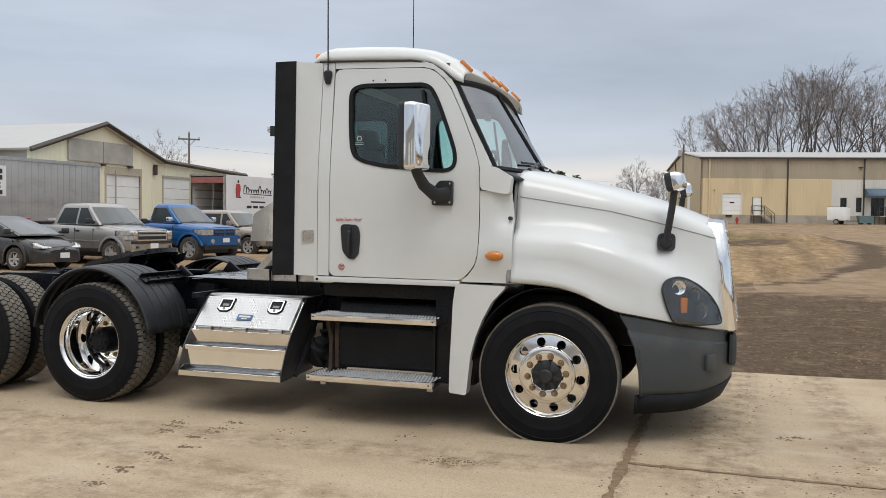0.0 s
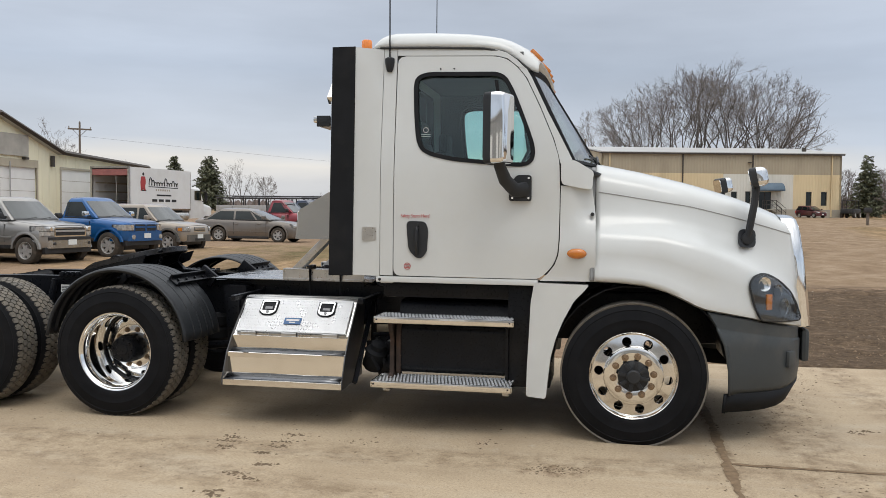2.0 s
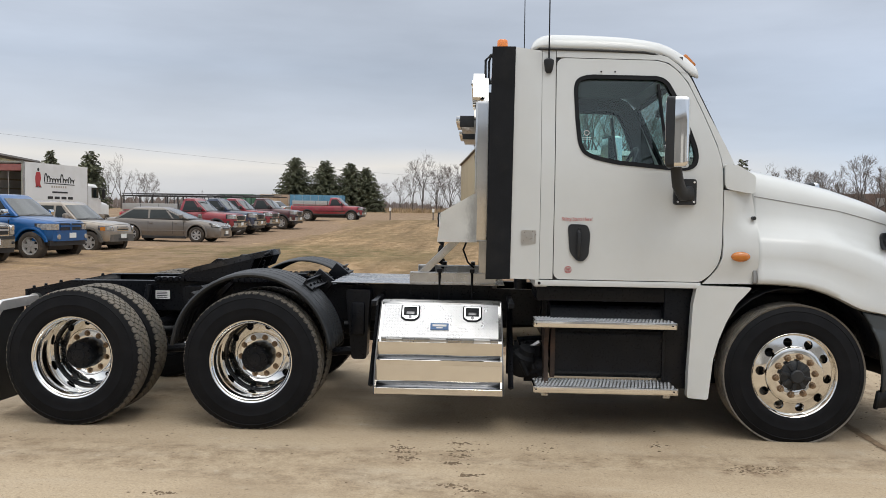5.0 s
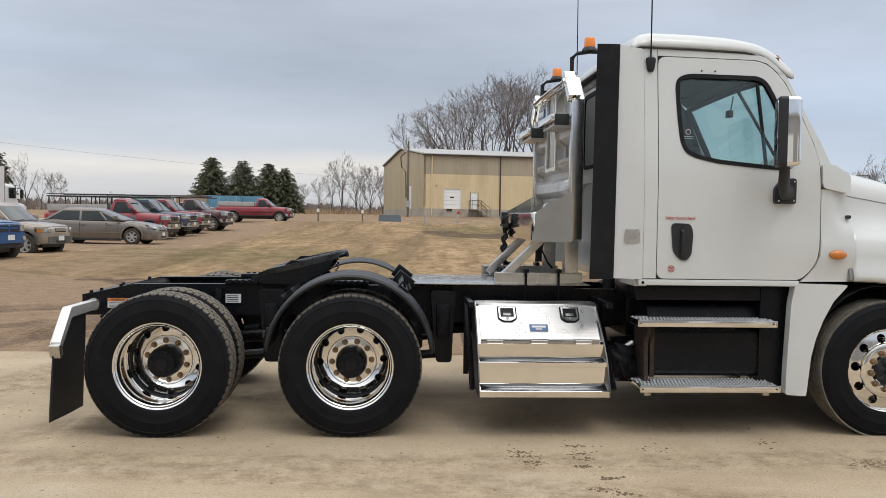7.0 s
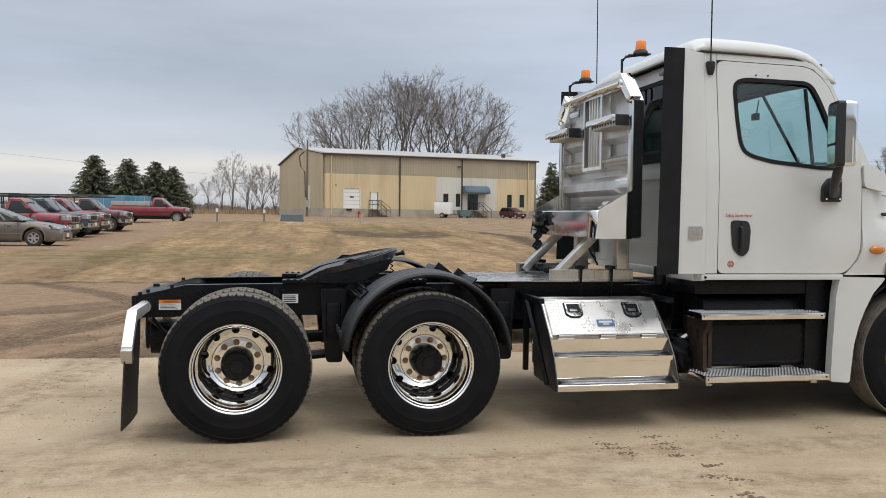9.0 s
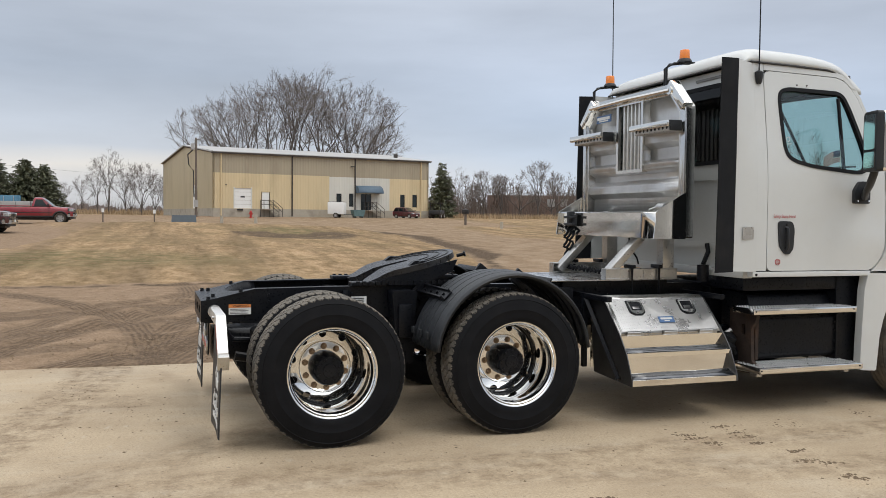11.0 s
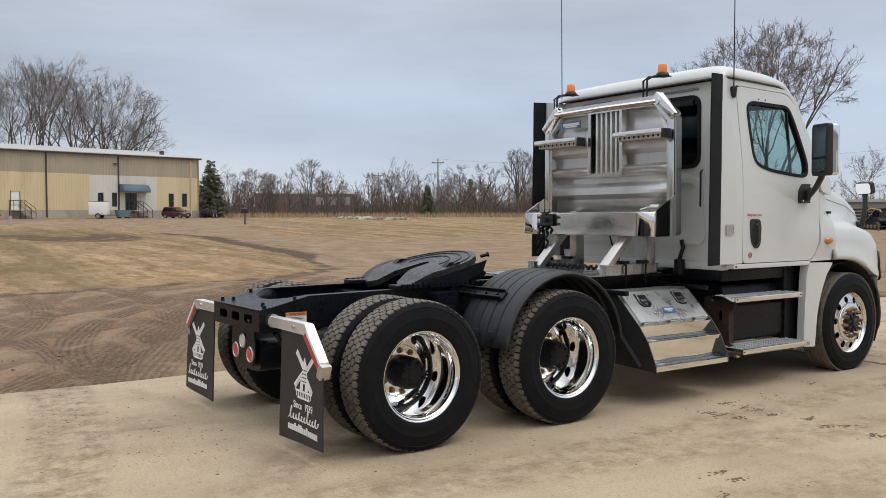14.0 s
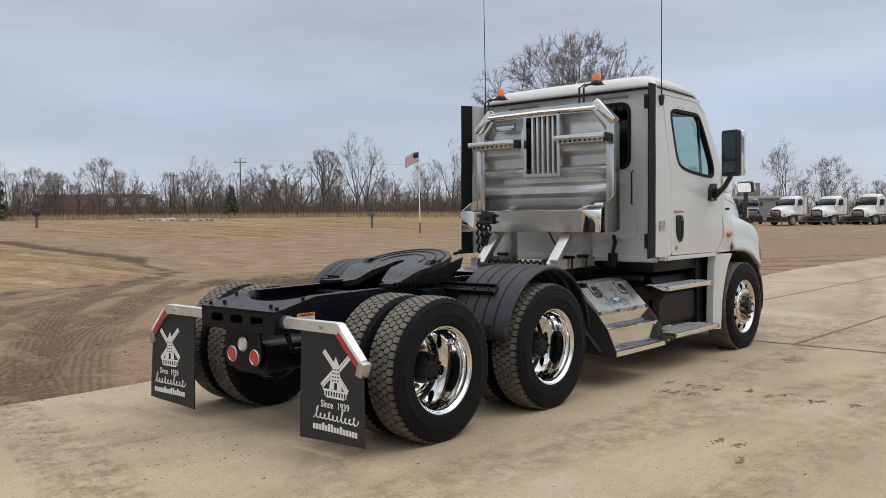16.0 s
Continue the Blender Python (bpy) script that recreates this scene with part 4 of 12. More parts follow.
    lathe(bm, [(0.0, 0.028), (0.5, 0.026), (0.85, 0.016), (1.0, 0.0)], 28, Matrix.Translation(c) @ Matrix.Diagonal((0.068, -s, 0.036, 1)))
    part("side_marker_light", bm, AMBER, cowl, "oval amber marker light")
    bm = B()
    cyl(bm, (-0.34, s * 1.05, 1.60), (-0.34, s * 1.146, 1.60), 0.014, n=10)
    part("bonnet_latch", bm, PLASTIC, truck)
    # sill below the door
    bm = B()
    box(bm, -1.90, -0.712, s * 1.09, s * 1.165, 1.088, 1.131, 0.008)
    sill = part("door_sill", bm, WHITE, truck)
    bm = B()
    cyl(bm, (-1.87, s * 1.16, 1.108), (-1.87, s * 1.168, 1.108), 0.011, n=10)
    part("bolt", bm, FRAME, sill)
    # wind fairing behind the cab: white panel, then a rubber flap
    fair = [(-2.075, 2.806), (-1.873, 2.795), (-1.873, 1.132), (-2.088, 1.136)]
    bm = B()

    def fy(x, z):
        k = ease(-1.87, -2.06, x)
        return (side_y(-1.86, z) + 0.004) * (1 - k) + 1.146 * k

    plate(bm, fair, [], lambda x, z: (x, s * fy(x, z), z), lambda x, z: (x, s * (fy(x, z) - 0.028), z), 0.12)
    fairing = part("wind_fairing", bm, WHITE, truck)
    bm = B()
    flap = [(-2.236, 2.803), (-2.068, 2.808), (-2.082, 1.132), (-2.260, 1.128)]
    plate(bm, flap, [], lambda x, z: (x, s * (1.152 + 0.018 * ease(-2.07, -2.2, x) + 0.006 * noise.noise((x * 3, z * 2.2, s))), z), lambda x, z: (x, s * (1.142 + 0.018 * ease(-2.07, -2.2, x) + 0.006 * noise.noise((x * 3, z * 2.2, s))), z), 0.08)
    part("rubber_flap", bm, BLACK_RUBBER, fairing, "black rubber edge flap")
    for z0, z1 in ((2.60, 2.74), (1.21, 1.36)):
        bm = B()
        box(bm, -1.95, -1.89, s * 0.96, s * 1.02, z0, z1, 0.006)
        box(bm, -1.95, -1.93, s * 0.96, s * (1.045 if z0 > 2 else 1.12), z0 + 0.02, z1 - 0.02, 0.004)
        part("fairing_bracket", bm, PLASTIC, fairing)
    bm = B()
    for k in range(2):
        cyl(bm, (-1.93 - 0.04 * k, s * (1.0 + 0.04 * k), 1.99), (-1.93 - 0.04 * k, s * (1.02 + 0.04 * k), 2.03), 0.015, n=8)
    tube(bm, [(-1.87, s * 0.98, 2.0), (-1.96, s * 1.06, 2.0), (-1.99, s * 1.13, 2.0)], 0.008)
    part("fairing_stay", bm, PLASTIC, fairing)
    if s < 0:
        bm = B()
        yy = fy(-1.95, 1.44) + 0.003
        loop = oval(-2.006, -1.899, 1.391, 1.490, 0.012)
        plate(bm, loop, [oval(-1.993, -1.912, 1.404, 1.477, 0.006)], lambda x, z: (x, -yy - 0.004, z), lambda x, z: (x, -yy + 0.004, z))
        grille = part("fairing_vent", bm, DULL_ALU, fairing, "small square metal vent")
        bm = B()
        box(bm, -1.993, -1.912, -yy, -yy + 0.004, 1.404, 1.477)
        for k in range(9):
            box(bm, -1.993, -1.912, -yy - 0.003, -yy, 1.408 + 0.0078 * k, 1.411 + 0.0078 * k)
        part("vent_mesh", bm, DULL_ALU, grille)


_grey = []


def shader_grey():
    if not _grey:
        _grey.append(shader("grey_weatherstrip", (0.23, 0.235, 0.235), 0.55, vary=0.1, scale=9))
    return _grey[0]


for s in (-1, 1):
    cab_side(s)


# roof cap: a shallow white shell, bowed forward over the windscreen
ROOF_TOP = [(-1.955, 2.815), (-1.945, 2.87), (-1.89, 2.93), (-1.80, 2.947), (-1.49, 2.943), (-1.22, 2.924), (-1.04, 2.898), (-0.93, 2.862), (-0.82, 2.802), (-0.755, 2.735), (-0.70, 2.65)]
ROOF_EDGE = [(-1.955, 2.806), (-1.901, 2.814), (-1.511, 2.806), (-1.197, 2.798), (-1.041, 2.784), (-0.963, 2.760), (-0.885, 2.706), (-0.823, 2.643), (-0.74, 2.615)]


def roof_point(xn, v):
    """xn along, v from -1 to 1 across."""
    a = abs(v)
    top, low = curve_at(ROOF_TOP, xn), curve_at(ROOF_EDGE, xn)
    w = 1.075 - 0.035 * ease(-1.25, -0.72, xn)
    e = (1 - a ** 13.0) ** 0.45 if a < 1 else 0.0
    z = low + (top + 0.008 * (1 - a * a) * ease(-1.955, -1.8, xn) - low) * e
    bow = 0.035 * (1 - a * a) * ease(-1.5, -0.72, xn)
    return Vector((xn + bow, v * w, z))


def roof():
    rows = []
    xs = [-1.955, -1.95, -1.935, -1.905, -1.86, -1.8, -1.7, -1.55, -1.4, -1.25, -1.12, -1.02, -0.95, -0.89, -0.84, -0.80, -0.78, -0.765, -0.75, -0.738]
    vs = [math.sin(math.pi / 2 * (-1 + 2 * i / 36)) for i in range(37)]
    for x in xs:
        rows.append([roof_point(x, v) for v in vs])
    bm = B()
    loft(bm, rows)
    cap = thicken(part("roof_cap", bm, WHITE, truck, "", 60), 0.025)
    bm = B()
    tube(bm, [roof_point(x, -1) + Vector((0, 0.002, -0.006)) for x in (-1.9, -1.5, -1.13, -0.99, -0.89, -0.8)], 0.009, 6)
    tube(bm, [roof_point(-1.955, v) + Vector((0.0, 0, -0.008)) for v in (-0.99, -0.9, -0.6, -0.2, 0.2, 0.6, 0.9, 0.99)], 0.009, 6)
    part("roof_seam", bm, SEAM, cap)
    for v in (-0.82, -0.26, 0.0, 0.26, 0.82):
        p, q = roof_point(-0.80, v), roof_point(-0.765, v)
        d = (q - p).normalized()
        up = d.cross(Vector((0, 1, 0))).normalized()
        if up.z < 0:
            up = -up
        m = Matrix((d, Vector((0, 1, 0)), up)).transposed().to_4x4()
        bm = B()
        box(bm, -0.06, 0.06, -0.026, 0.026, -0.02, 0.026, 0.016, Matrix.Translation((p + q) / 2) @ m)
        part("roof_marker_light", bm, AMBER, cap, "amber roof marker lamp")
    return cap


roof()


# windscreen: two flat-bowed panes in a black gasket
def screen_point(u, k):
    """u across from -1 to 1, k from 0 at the base to 1 at the top."""
    y = u * (1.05 - 0.04 * k)
    base, top = -0.482 + 0.19 * (1 - abs(u) ** 2.2), -0.808 + 0.065 * (1 - abs(u) ** 2.2)
    z = 1.965 + k * (2.625 - 1.965) + 0.065 * (1 - u * u) * k - 0.01 * (1 - u * u)
    return Vector((base + (top - base) * k, y, z))


def windscreen():
    edge = [-1 + i / 16 for i in range(33)]
    bm = B()
    loft(bm, [[screen_point(-1 + 2 * i / 32, k / 8) for i in range(33)] for k in range(9)])
    ob = part("windscreen", bm, SCREEN_GLASS, truck, "clear two-piece windscreen", 80)
    ob.visible_shadow = False
    bm = B()
    loft(bm, [[roof_point(-0.74, v) for v in edge], [screen_point(v, 1) + Vector((0.022, 0, 0.02)) for v in edge], [screen_point(v, 1) + Vector((-0.01, 0, 0.012)) for v in edge]])
    part("roof_header", bm, WHITE, truck, "white header over the windscreen", 60)
    bm = B()
    ring = [screen_point(-1 + 2 * i / 32, 0) for i in range(33)] + [screen_point(1, k / 8) for k in range(1, 8)] + [screen_point(1 - 2 * i / 32, 1) for i in range(33)] + [screen_point(-1, 1 - k / 8) for k in range(1, 9)]
    tube(bm, ring, 0.027, 6)
    part("windscreen_gasket", bm, BLACK_RUBBER, ob)
    bm = B()
    tube(bm, [screen_point(0, k / 8) + Vector((0.004, 0, 0)) for k in range(9)], 0.014, 6)
    part("windscreen_divider", bm, BLACK_RUBBER, ob)
    for y in (-0.62, 0.35):
        bm = B()
        a, b2 = screen_point(y, 0.02) + Vector((0.06, 0, 0.01)), screen_point(y + 0.42, 0.12) + Vector((0.03, 0, 0.015))
        tube(bm, [a + Vector((0.04, 0, -0.03)), a, b2], 0.011, 6)
        c = screen_point(y + 0.02, 0.10) + Vector((0.022, 0, 0.01))
        tube(bm, [c, b2 + Vector((-0.006, 0, -0.01)), screen_point(y + 0.8, 0.10) + Vector((0.022, 0, 0.01))], 0.009, 5)
        part("wiper", bm, PLASTIC, truck, "black windscreen wiper")
    # scuttle below the glass
    bm = B()
    loft(bm, [[screen_point(-1 + 2 * i / 24, 0) + Vector((0.0, 0, 0.0)) for i in range(25)], [screen_point(-1 + 2 * i / 24, 0) + Vector((0.16, 0, -0.07)) for i in range(25)]])
    thicken(part("scuttle", bm, PLASTIC, truck), 0.02)


windscreen()


# back wall, floor and trim of the cab
def cab_rear():
    bm = B()
    outline = rounded([(-1.06, 1.13), (1.06, 1.13), (1.07, 2.0), (1.06, 2.80), (-1.06, 2.80), (-1.07, 2.0)], 0.05)
    hole = oval(-0.76, 0.76, 2.03, 2.67, 0.10)
    plate(bm, outline, [hole], lambda y, z: (-1.885 + 0.012 * math.exp(-((abs(y) - 0.62) / 0.05) ** 2) * ease(1.95, 1.8, z), y, z), lambda y, z: (-1.84, y, z), 0.07)
    wall = part("cab_back_wall", bm, WHITE, truck, "", 50)
    bm = B()
    plate(bm, oval(-0.782, 0.782, 2.012, 2.695, 0.12), [oval(-0.745, 0.745, 2.045, 2.66, 0.09)], lambda y, z: (-1.897, y, z), lambda y, z: (-1.85, y, z))
    part("rear_window_gasket", bm, BLACK_RUBBER, wall)
    bm = B()
    plate(bm, oval(-0.75, 0.75, 2.04, 2.665, 0.09), [], lambda y, z: (-1.888, y, z), lambda y, z: (-1.884, y, z))
    part("rear_window", bm, REAR_GLASS, wall, "dark rear cab window").visible_shadow = False
    for s in (-1, 1):
        bm = B()
        tube(bm, [(-1.885, s * 0.80, 1.99), (-1.912, s * 0.80, 1.975), (-1.912, s * 0.80, 1.66), (-1.885, s * 0.80, 1.645)], 0.009, 8)
        part("grab_rail", bm, PLASTIC, wall)
        bm = B()
        box(bm, -1.90, -1.885, s * 0.55 - 0.2, s * 0.55 + 0.2, 2.735, 2.758, 0.004)
        part("roof_vent_slot", bm, shader_grey(), wall)
    # pressed panel below the window
    bm = B()
    plate(bm, rounded([(-0.86, 1.30), (0.86, 1.30), (0.80, 1.93), (-0.80, 1.93)], 0.12), [rounded([(-0.80, 1.35), (0.80, 1.35), (0.74, 1.88), (-0.74, 1.88)], 0.1)], lambda y, z: (-1.905, y, z), lambda y, z: (-1.88, y, z))
    part("wall_pressing", bm, WHITE, wall)
    bm = B()
    box(bm, -1.90, -1.80, -1.04, 1.04, 1.07, 1.14, 0.012)
    part("cab_rear_beam", bm, WHITE, wall)


def cab_inside():
    bm = B()
    box(bm, -1.84, -0.45, -1.08, 1.08, 1.16, 1.2)
    part("cab_floor", bm, INTERIOR, truck)
    bm = B()
    loft(bm, [[(-0.72, y, 1.2), (-0.76, y, 1.82), (-0.70, y, 1.93), (-0.46 + 0.12 * (1 - (y / 1.06) ** 2), y, 1.93), (-0.30, y, 1.2)] for y in (-1.05, -0.6, 0, 0.6, 1.05)], caps=True)
    part("dashboard", bm, INTERIOR, truck, "dark dashboard", 30)
    bm = B()
    box(bm, -1.83, -0.85, -1.03, 1.03, 2.735, 2.765)
    part("headliner", bm, GREY_TRIM, truck)
    for y in (-0.55, 0.55):
        bm = B()
        box(bm, -1.62, -1.10, y - 0.26, y + 0.26, 1.42, 1.58, 0.05)
        box(bm, -1.70, -1.55, y - 0.25, y + 0.25, 1.5, 2.16, 0.06, Matrix.Translation((-1.62, 0, 1.5)) @ pose(0, 0, 0, 0, -8, 0) @ Matrix.Translation((1.62, 0, -1.5)))
        box(bm, -1.745, -1.655, y - 0.14, y + 0.14, 2.14, 2.32, 0.04)
        box(bm, -1.5, -1.2, y - 0.12, y + 0.12, 1.2, 1.45)
        part("cab_seat", bm, INTERIOR, truck, "dark cloth cab seat")
    bm = B()
    ring = [Vector((-0.98 + 0.09 * math.sin(a), 0.55 + 0.22 * math.cos(a), 2.02 + 0.20 * math.sin(a))) for a in [2 * math.pi * i / 24 for i in range(25)]]
    tube(bm, ring, 0.016, 6)
    tube(bm, [(-0.98, 0.34, 2.0), (-0.98, 0.55, 2.02), (-0.98, 0.76, 2.0)], 0.014, 6)
    tube(bm, [(-0.98, 0.55, 2.02), (-0.7, 0.55, 1.8)], 0.03, 6)
    part("steering_wheel", bm, shader("black_wheel_rim", (0.012, 0.013, 0.014), 0.5, vary=0.1, scale=8), truck)
    bm = B()
    tube(bm, [(-0.78, -0.02, 2.62), (-0.80, -0.02, 2.5)], 0.006, 5)
    box(bm, -0.83, -0.79, -0.06, 0.02, 2.44, 2.5, 0.006)
    part("dash_camera", bm, INTERIOR, truck)


cab_rear()
cab_inside()


# bonnet with wheel arches, lofted from back to front
ARCH = [(-0.34, 1.130), (-0.15, 1.125), (0.014, 1.110), (0.10, 1.09), (0.181, 1.065), (0.31, 1.005), (0.393, 0.962), (0.46, 0.944), (0.6, 0.918), (0.81, 0.873), (1.05, 0.822), (1.24, 0.781)]
HALF = [(-0.34, 1.175), (0.35, 1.172), (0.5, 1.155), (0.62, 1.115), (0.8, 1.02), (0.98, 0.885), (1.08, 0.78), (1.16, 0.66), (1.24, 0.54)]
SEAM_Z = [(-0.34, 1.765), (0.36, 1.657), (0.75, 1.565), (1.0, 1.505), (1.12, 1.475), (1.24, 1.44)]
SEAM_W = [(-0.34, 1.0), (0.3, 0.93), (0.79, 0.79), (1.0, 0.70), (1.24, 0.56)]
TOP_Z = [(-0.34, 1.96), (0.0, 1.895), (0.36, 1.81), (0.75, 1.70), (0.97, 1.63), (1.08, 1.59), (1.16, 1.555), (1.24, 1.50)]


RIDGE_Z = [(-0.34, 1.49), (0.13, 1.475), (0.4, 1.415), (0.62, 1.325), (0.97, 1.16), (1.24, 1.06)]


def bonnet_section(xn):
    zb, w, zs, ws, zt = (curve_at(c, xn) for c in (ARCH, HALF, SEAM_Z, SEAM_W, TOP_Z))
    wheel = math.exp(-((xn - 0.02) / 0.46) ** 2)
    flare = 0.022 * wheel
    zr = curve_at(RIDGE_Z, xn)
    pts = [(w + flare - 0.03, zb - 0.004), (w + flare + 0.008, zb + 0.01), (w + flare + 0.012, zb + 0.045), (w + 0.002, zb + 0.10), (w - 0.002, (zb + zr) / 2 + 0.015), (w - 0.014, zr - 0.07), (w - 0.05, zr - 0.012), (ws + 0.05, zr + 0.05), (ws + 0.014, zs - (zs - zr) * 0.4), (ws - 0.004, zs),
           (ws - 0.004, zs + 0.006), (ws - 0.02, zs + (zt - zs) * 0.42), (ws - 0.06, zs + (zt - zs) * 0.75), (ws - 0.125, zt - 0.012), (ws - 0.22, zt + 0.012), (ws * 0.45, zt + 0.035), (0, zt + 0.045)]
    lean = 0.07 * ease(0.55, 1.24, xn)
    out = [Vector((xn - lean * (z - 0.9) / 0.7, -y, z)) for y, z in pts]
    return out + [Vector((p.x, -p.y, p.z)) for p in reversed(out[:-1])]


def bonnet():
    xs = [-0.318] + [-0.28 + 0.05 * i for i in range(31)]
    bm = B()
    loft(bm, [bonnet_section(x) for x in xs if x <= 1.13] + [bonnet_section(1.155)])
    hood = thicken(part("bonnet", bm, WHITE, truck, "", 65), 0.02)
    for s in (-1, 1):
        bm = B()
        pts = []
        for x in [-0.3 + 0.08 * i for i in range(19)]:
            p = bonnet_section(x)[9]
            pts.append((p.x, p.y * -s, p.z + 0.002))
        tube(bm, pts, 0.0045, 5)
        part("bonnet_seam", bm, SEAM_GREY, hood, "thin grey bonnet seam")
        bm = B()
        edge = [p for p in bonnet_section(-0.318)[:14]]
        loft(bm, [[Vector((x, -s * (p.y + d), p.z)) for p in edge] for x, d in ((-0.352, 0.012), (-0.345, 0.004), (-0.322, 0.004))])
        thicken(part("bonnet_gap_seal", bm, shader_grey(), hood, "grey rubber bonnet seal", 40), 0.012)
    # dark lining of the wheel arch
    for s in (-1, 1):
        bm = B()
        rows = []
        for i in range(17):
            a = radians(8 + 168 * i / 16)
            rows.append([(0.0 + 0.62 * math.cos(a), s * y, min(1.10, 0.5 + 0.62 * math.sin(a))) for y in (1.13, 0.78, 0.5)])
        loft(bm, rows)
        thicken(part("wheel_arch_liner", bm, FRAME, truck, "black wheel arch liner"), 0.01)
    bm = B()
    for x0, x1 in ((-1.8, 1.05),):
        box(bm, x0, x1, -0.48, 0.48, 0.62, 1.0, 0.02)
    box(bm, -0.4, 0.95, -0.42, 0.42, 0.9, 1.35, 0.05)
    part("engine_block", bm, FRAME, truck, "dark engine and gearbox mass")
    # grille: chromed surround with crossbars
    bm = B()
    ring = []
    for y, z, x in ((-0.30, 1.60, 1.155), (-0.49, 1.575, 1.15), (-0.555, 1.49, 1.165), (-0.57, 1.25, 1.2), (-0.565, 1.0, 1.232), (-0.55, 0.79, 1.255)):
        ring.append((x, y, z))
    path = ring + [(x, -y, z) for x, y, z in reversed(ring)]
    rows = []
    for x, y, z in path + path[:1]:
        rows.append([(x - 0.085, y * 1.09, z * 1.008), (x - 0.04, y * 1.10, z * 1.008), (x + 0.0, y * 1.07, z * 1.006), (x + 0.03, y * 1.02, z * 1.002), (x + 0.04, y * 0.98, z * 0.995), (x + 0.02, y * 0.92, z * 0.985), (x - 0.04, y * 0.90, z * 0.98)])
    loft(bm, rows, closed=True)
    gr = part("grille", bm, CHROME, truck, "chromed radiator grille")
    gr.location.x -= 0.035
    for k in range(12):
        z = 0.86 + 0.06 * k
        x = 1.255 - 0.14 * (z - 0.8)
        bm = B()
        tube(bm, [(x - 0.01, -0.55, z), (x + 0.035, -0.52, z), (x + 0.045, -0.4, z), (x + 0.055, 0, z), (x + 0.045, 0.4, z), (x + 0.035, 0.52, z), (x - 0.01, 0.55, z)], 0.013, 6)
        part("grille_bar", bm, CHROME, gr)
    # bright bar ends stand proud along either edge
    for s in (-1, 1):
        for k in range(8):
            z = 1.52 - 0.099 * k
            x = 1.190 + 0.07 * (1.52 - z) / 0.69
            bm = B()
            cyl(bm, (x - 0.05, s * 0.46, z), (x + 0.012, s * 0.46, z), 0.013, 0.010, 12)
            cyl(bm, (x + 0.012, s * 0.46, z), (x + 0.019, s * 0.46, z), 0.010, 0.004, 12)
            part("bar_end", bm, CHROME, gr, "", 40)
    bm = B()
    box(bm, 0.95, 1.02, -0.55, 0.55, 0.9, 1.5)
    part("radiator", bm, FRAME, gr)
    return hood


hood = bonnet()


def surface_half(x, z):
    """Half width of the bonnet at a place on its side."""
    lean = 0.07 * ease(0.55, 1.24, x + 0.03)
    sec = bonnet_section(x + lean * (z - 0.9) / 0.7)
    prev = sec[1]
    for p in sec[1:17]:
        if p.z >= z:
            k = (z - prev.z) / max(1e-6, p.z - prev.z)
            return -(prev.y + (p.y - prev.y) * k)
        prev = p
    return 0.5


def headlamp(s):
    loop = rounded([(0.740, 1.12), (0.765, 1.175), (0.84, 1.197), (0.91, 1.175), (0.985, 1.13), (1.06, 1.06), (1.115, 0.97), (1.145, 0.86), (0.985, 0.862), (0.825, 0.877), (0.775, 0.99)], 0.03, 3)

    def at(x, z, k):
        return (x, s * (surface_half(min(x, 1.12), z) + k), z)

    bm = B()
    plate(bm, loop, [], lambda x, z: at(x, z, 0.012), lambda x, z: at(x, z, -0.03), 0.03)
    lamp = part("headlamp", bm, shader("lamp_backing", (0.016, 0.017, 0.019), 0.3, 0.0, 0.1, vary=0.3, scale=14), truck, "dark-bowled headlamp under a clear lens", 50)
    bm = B()
    plate(bm, loop, [], lambda x, z: at(x, z, 0.034), lambda x, z: at(x, z, 0.030), 0.03)
    part("headlamp_lens", bm, LENS_GLASS, lamp, "", 50).visible_shadow = False
    bm = B()
    rim = [at(x, z, 0.018) for x, z in loop]
    tube(bm, rim + rim[:1], 0.011, 6)
    part("lamp_surround", bm, PLASTIC, lamp)
    for x, z, r in ((0.95, 1.07, 0.05), (1.0, 0.96, 0.06)):
        bm = B()
        lathe(bm, [(0.0, -0.012), (r * 0.5, -0.006), (r * 0.9, 0.006), (r, 0.010), (r * 1.02, 0.0)], 20, Matrix.Translation(at(x, z, 0.010)) @ pose(0, 0, 0, 0, 0, s * -45) @ Matrix.Diagonal((1, -s, 1, 1)))
        part("lamp_bowl", bm, LAMP_BOWL, lamp, "smoked reflector bowl", 50)
    c = Vector(at(0.845, 1.125, 0.012))
    bm = B()
    lathe(bm, [(0.0, 0.0), (0.03, 0.002), (0.045, 0.012), (0.05, 0.014), (0.05, 0.0)], 24, Matrix.Translation(c) @ pose(0, 0, 0, 0, 0, s * -25) @ Matrix.Diagonal((1, -s, 1, 1)))
    part("reflector", bm, CHROME, lamp)
    bm = B()
    box(bm, -0.028, 0.028, -0.008, 0.01, -0.055, 0.055, 0.006, Matrix.Translation(at(0.885, 1.0, 0.016)) @ pose(0, 0, 0, 0, 0, s * -40))
    part("turn_signal", bm, AMBER, lamp, "amber turn signal block")


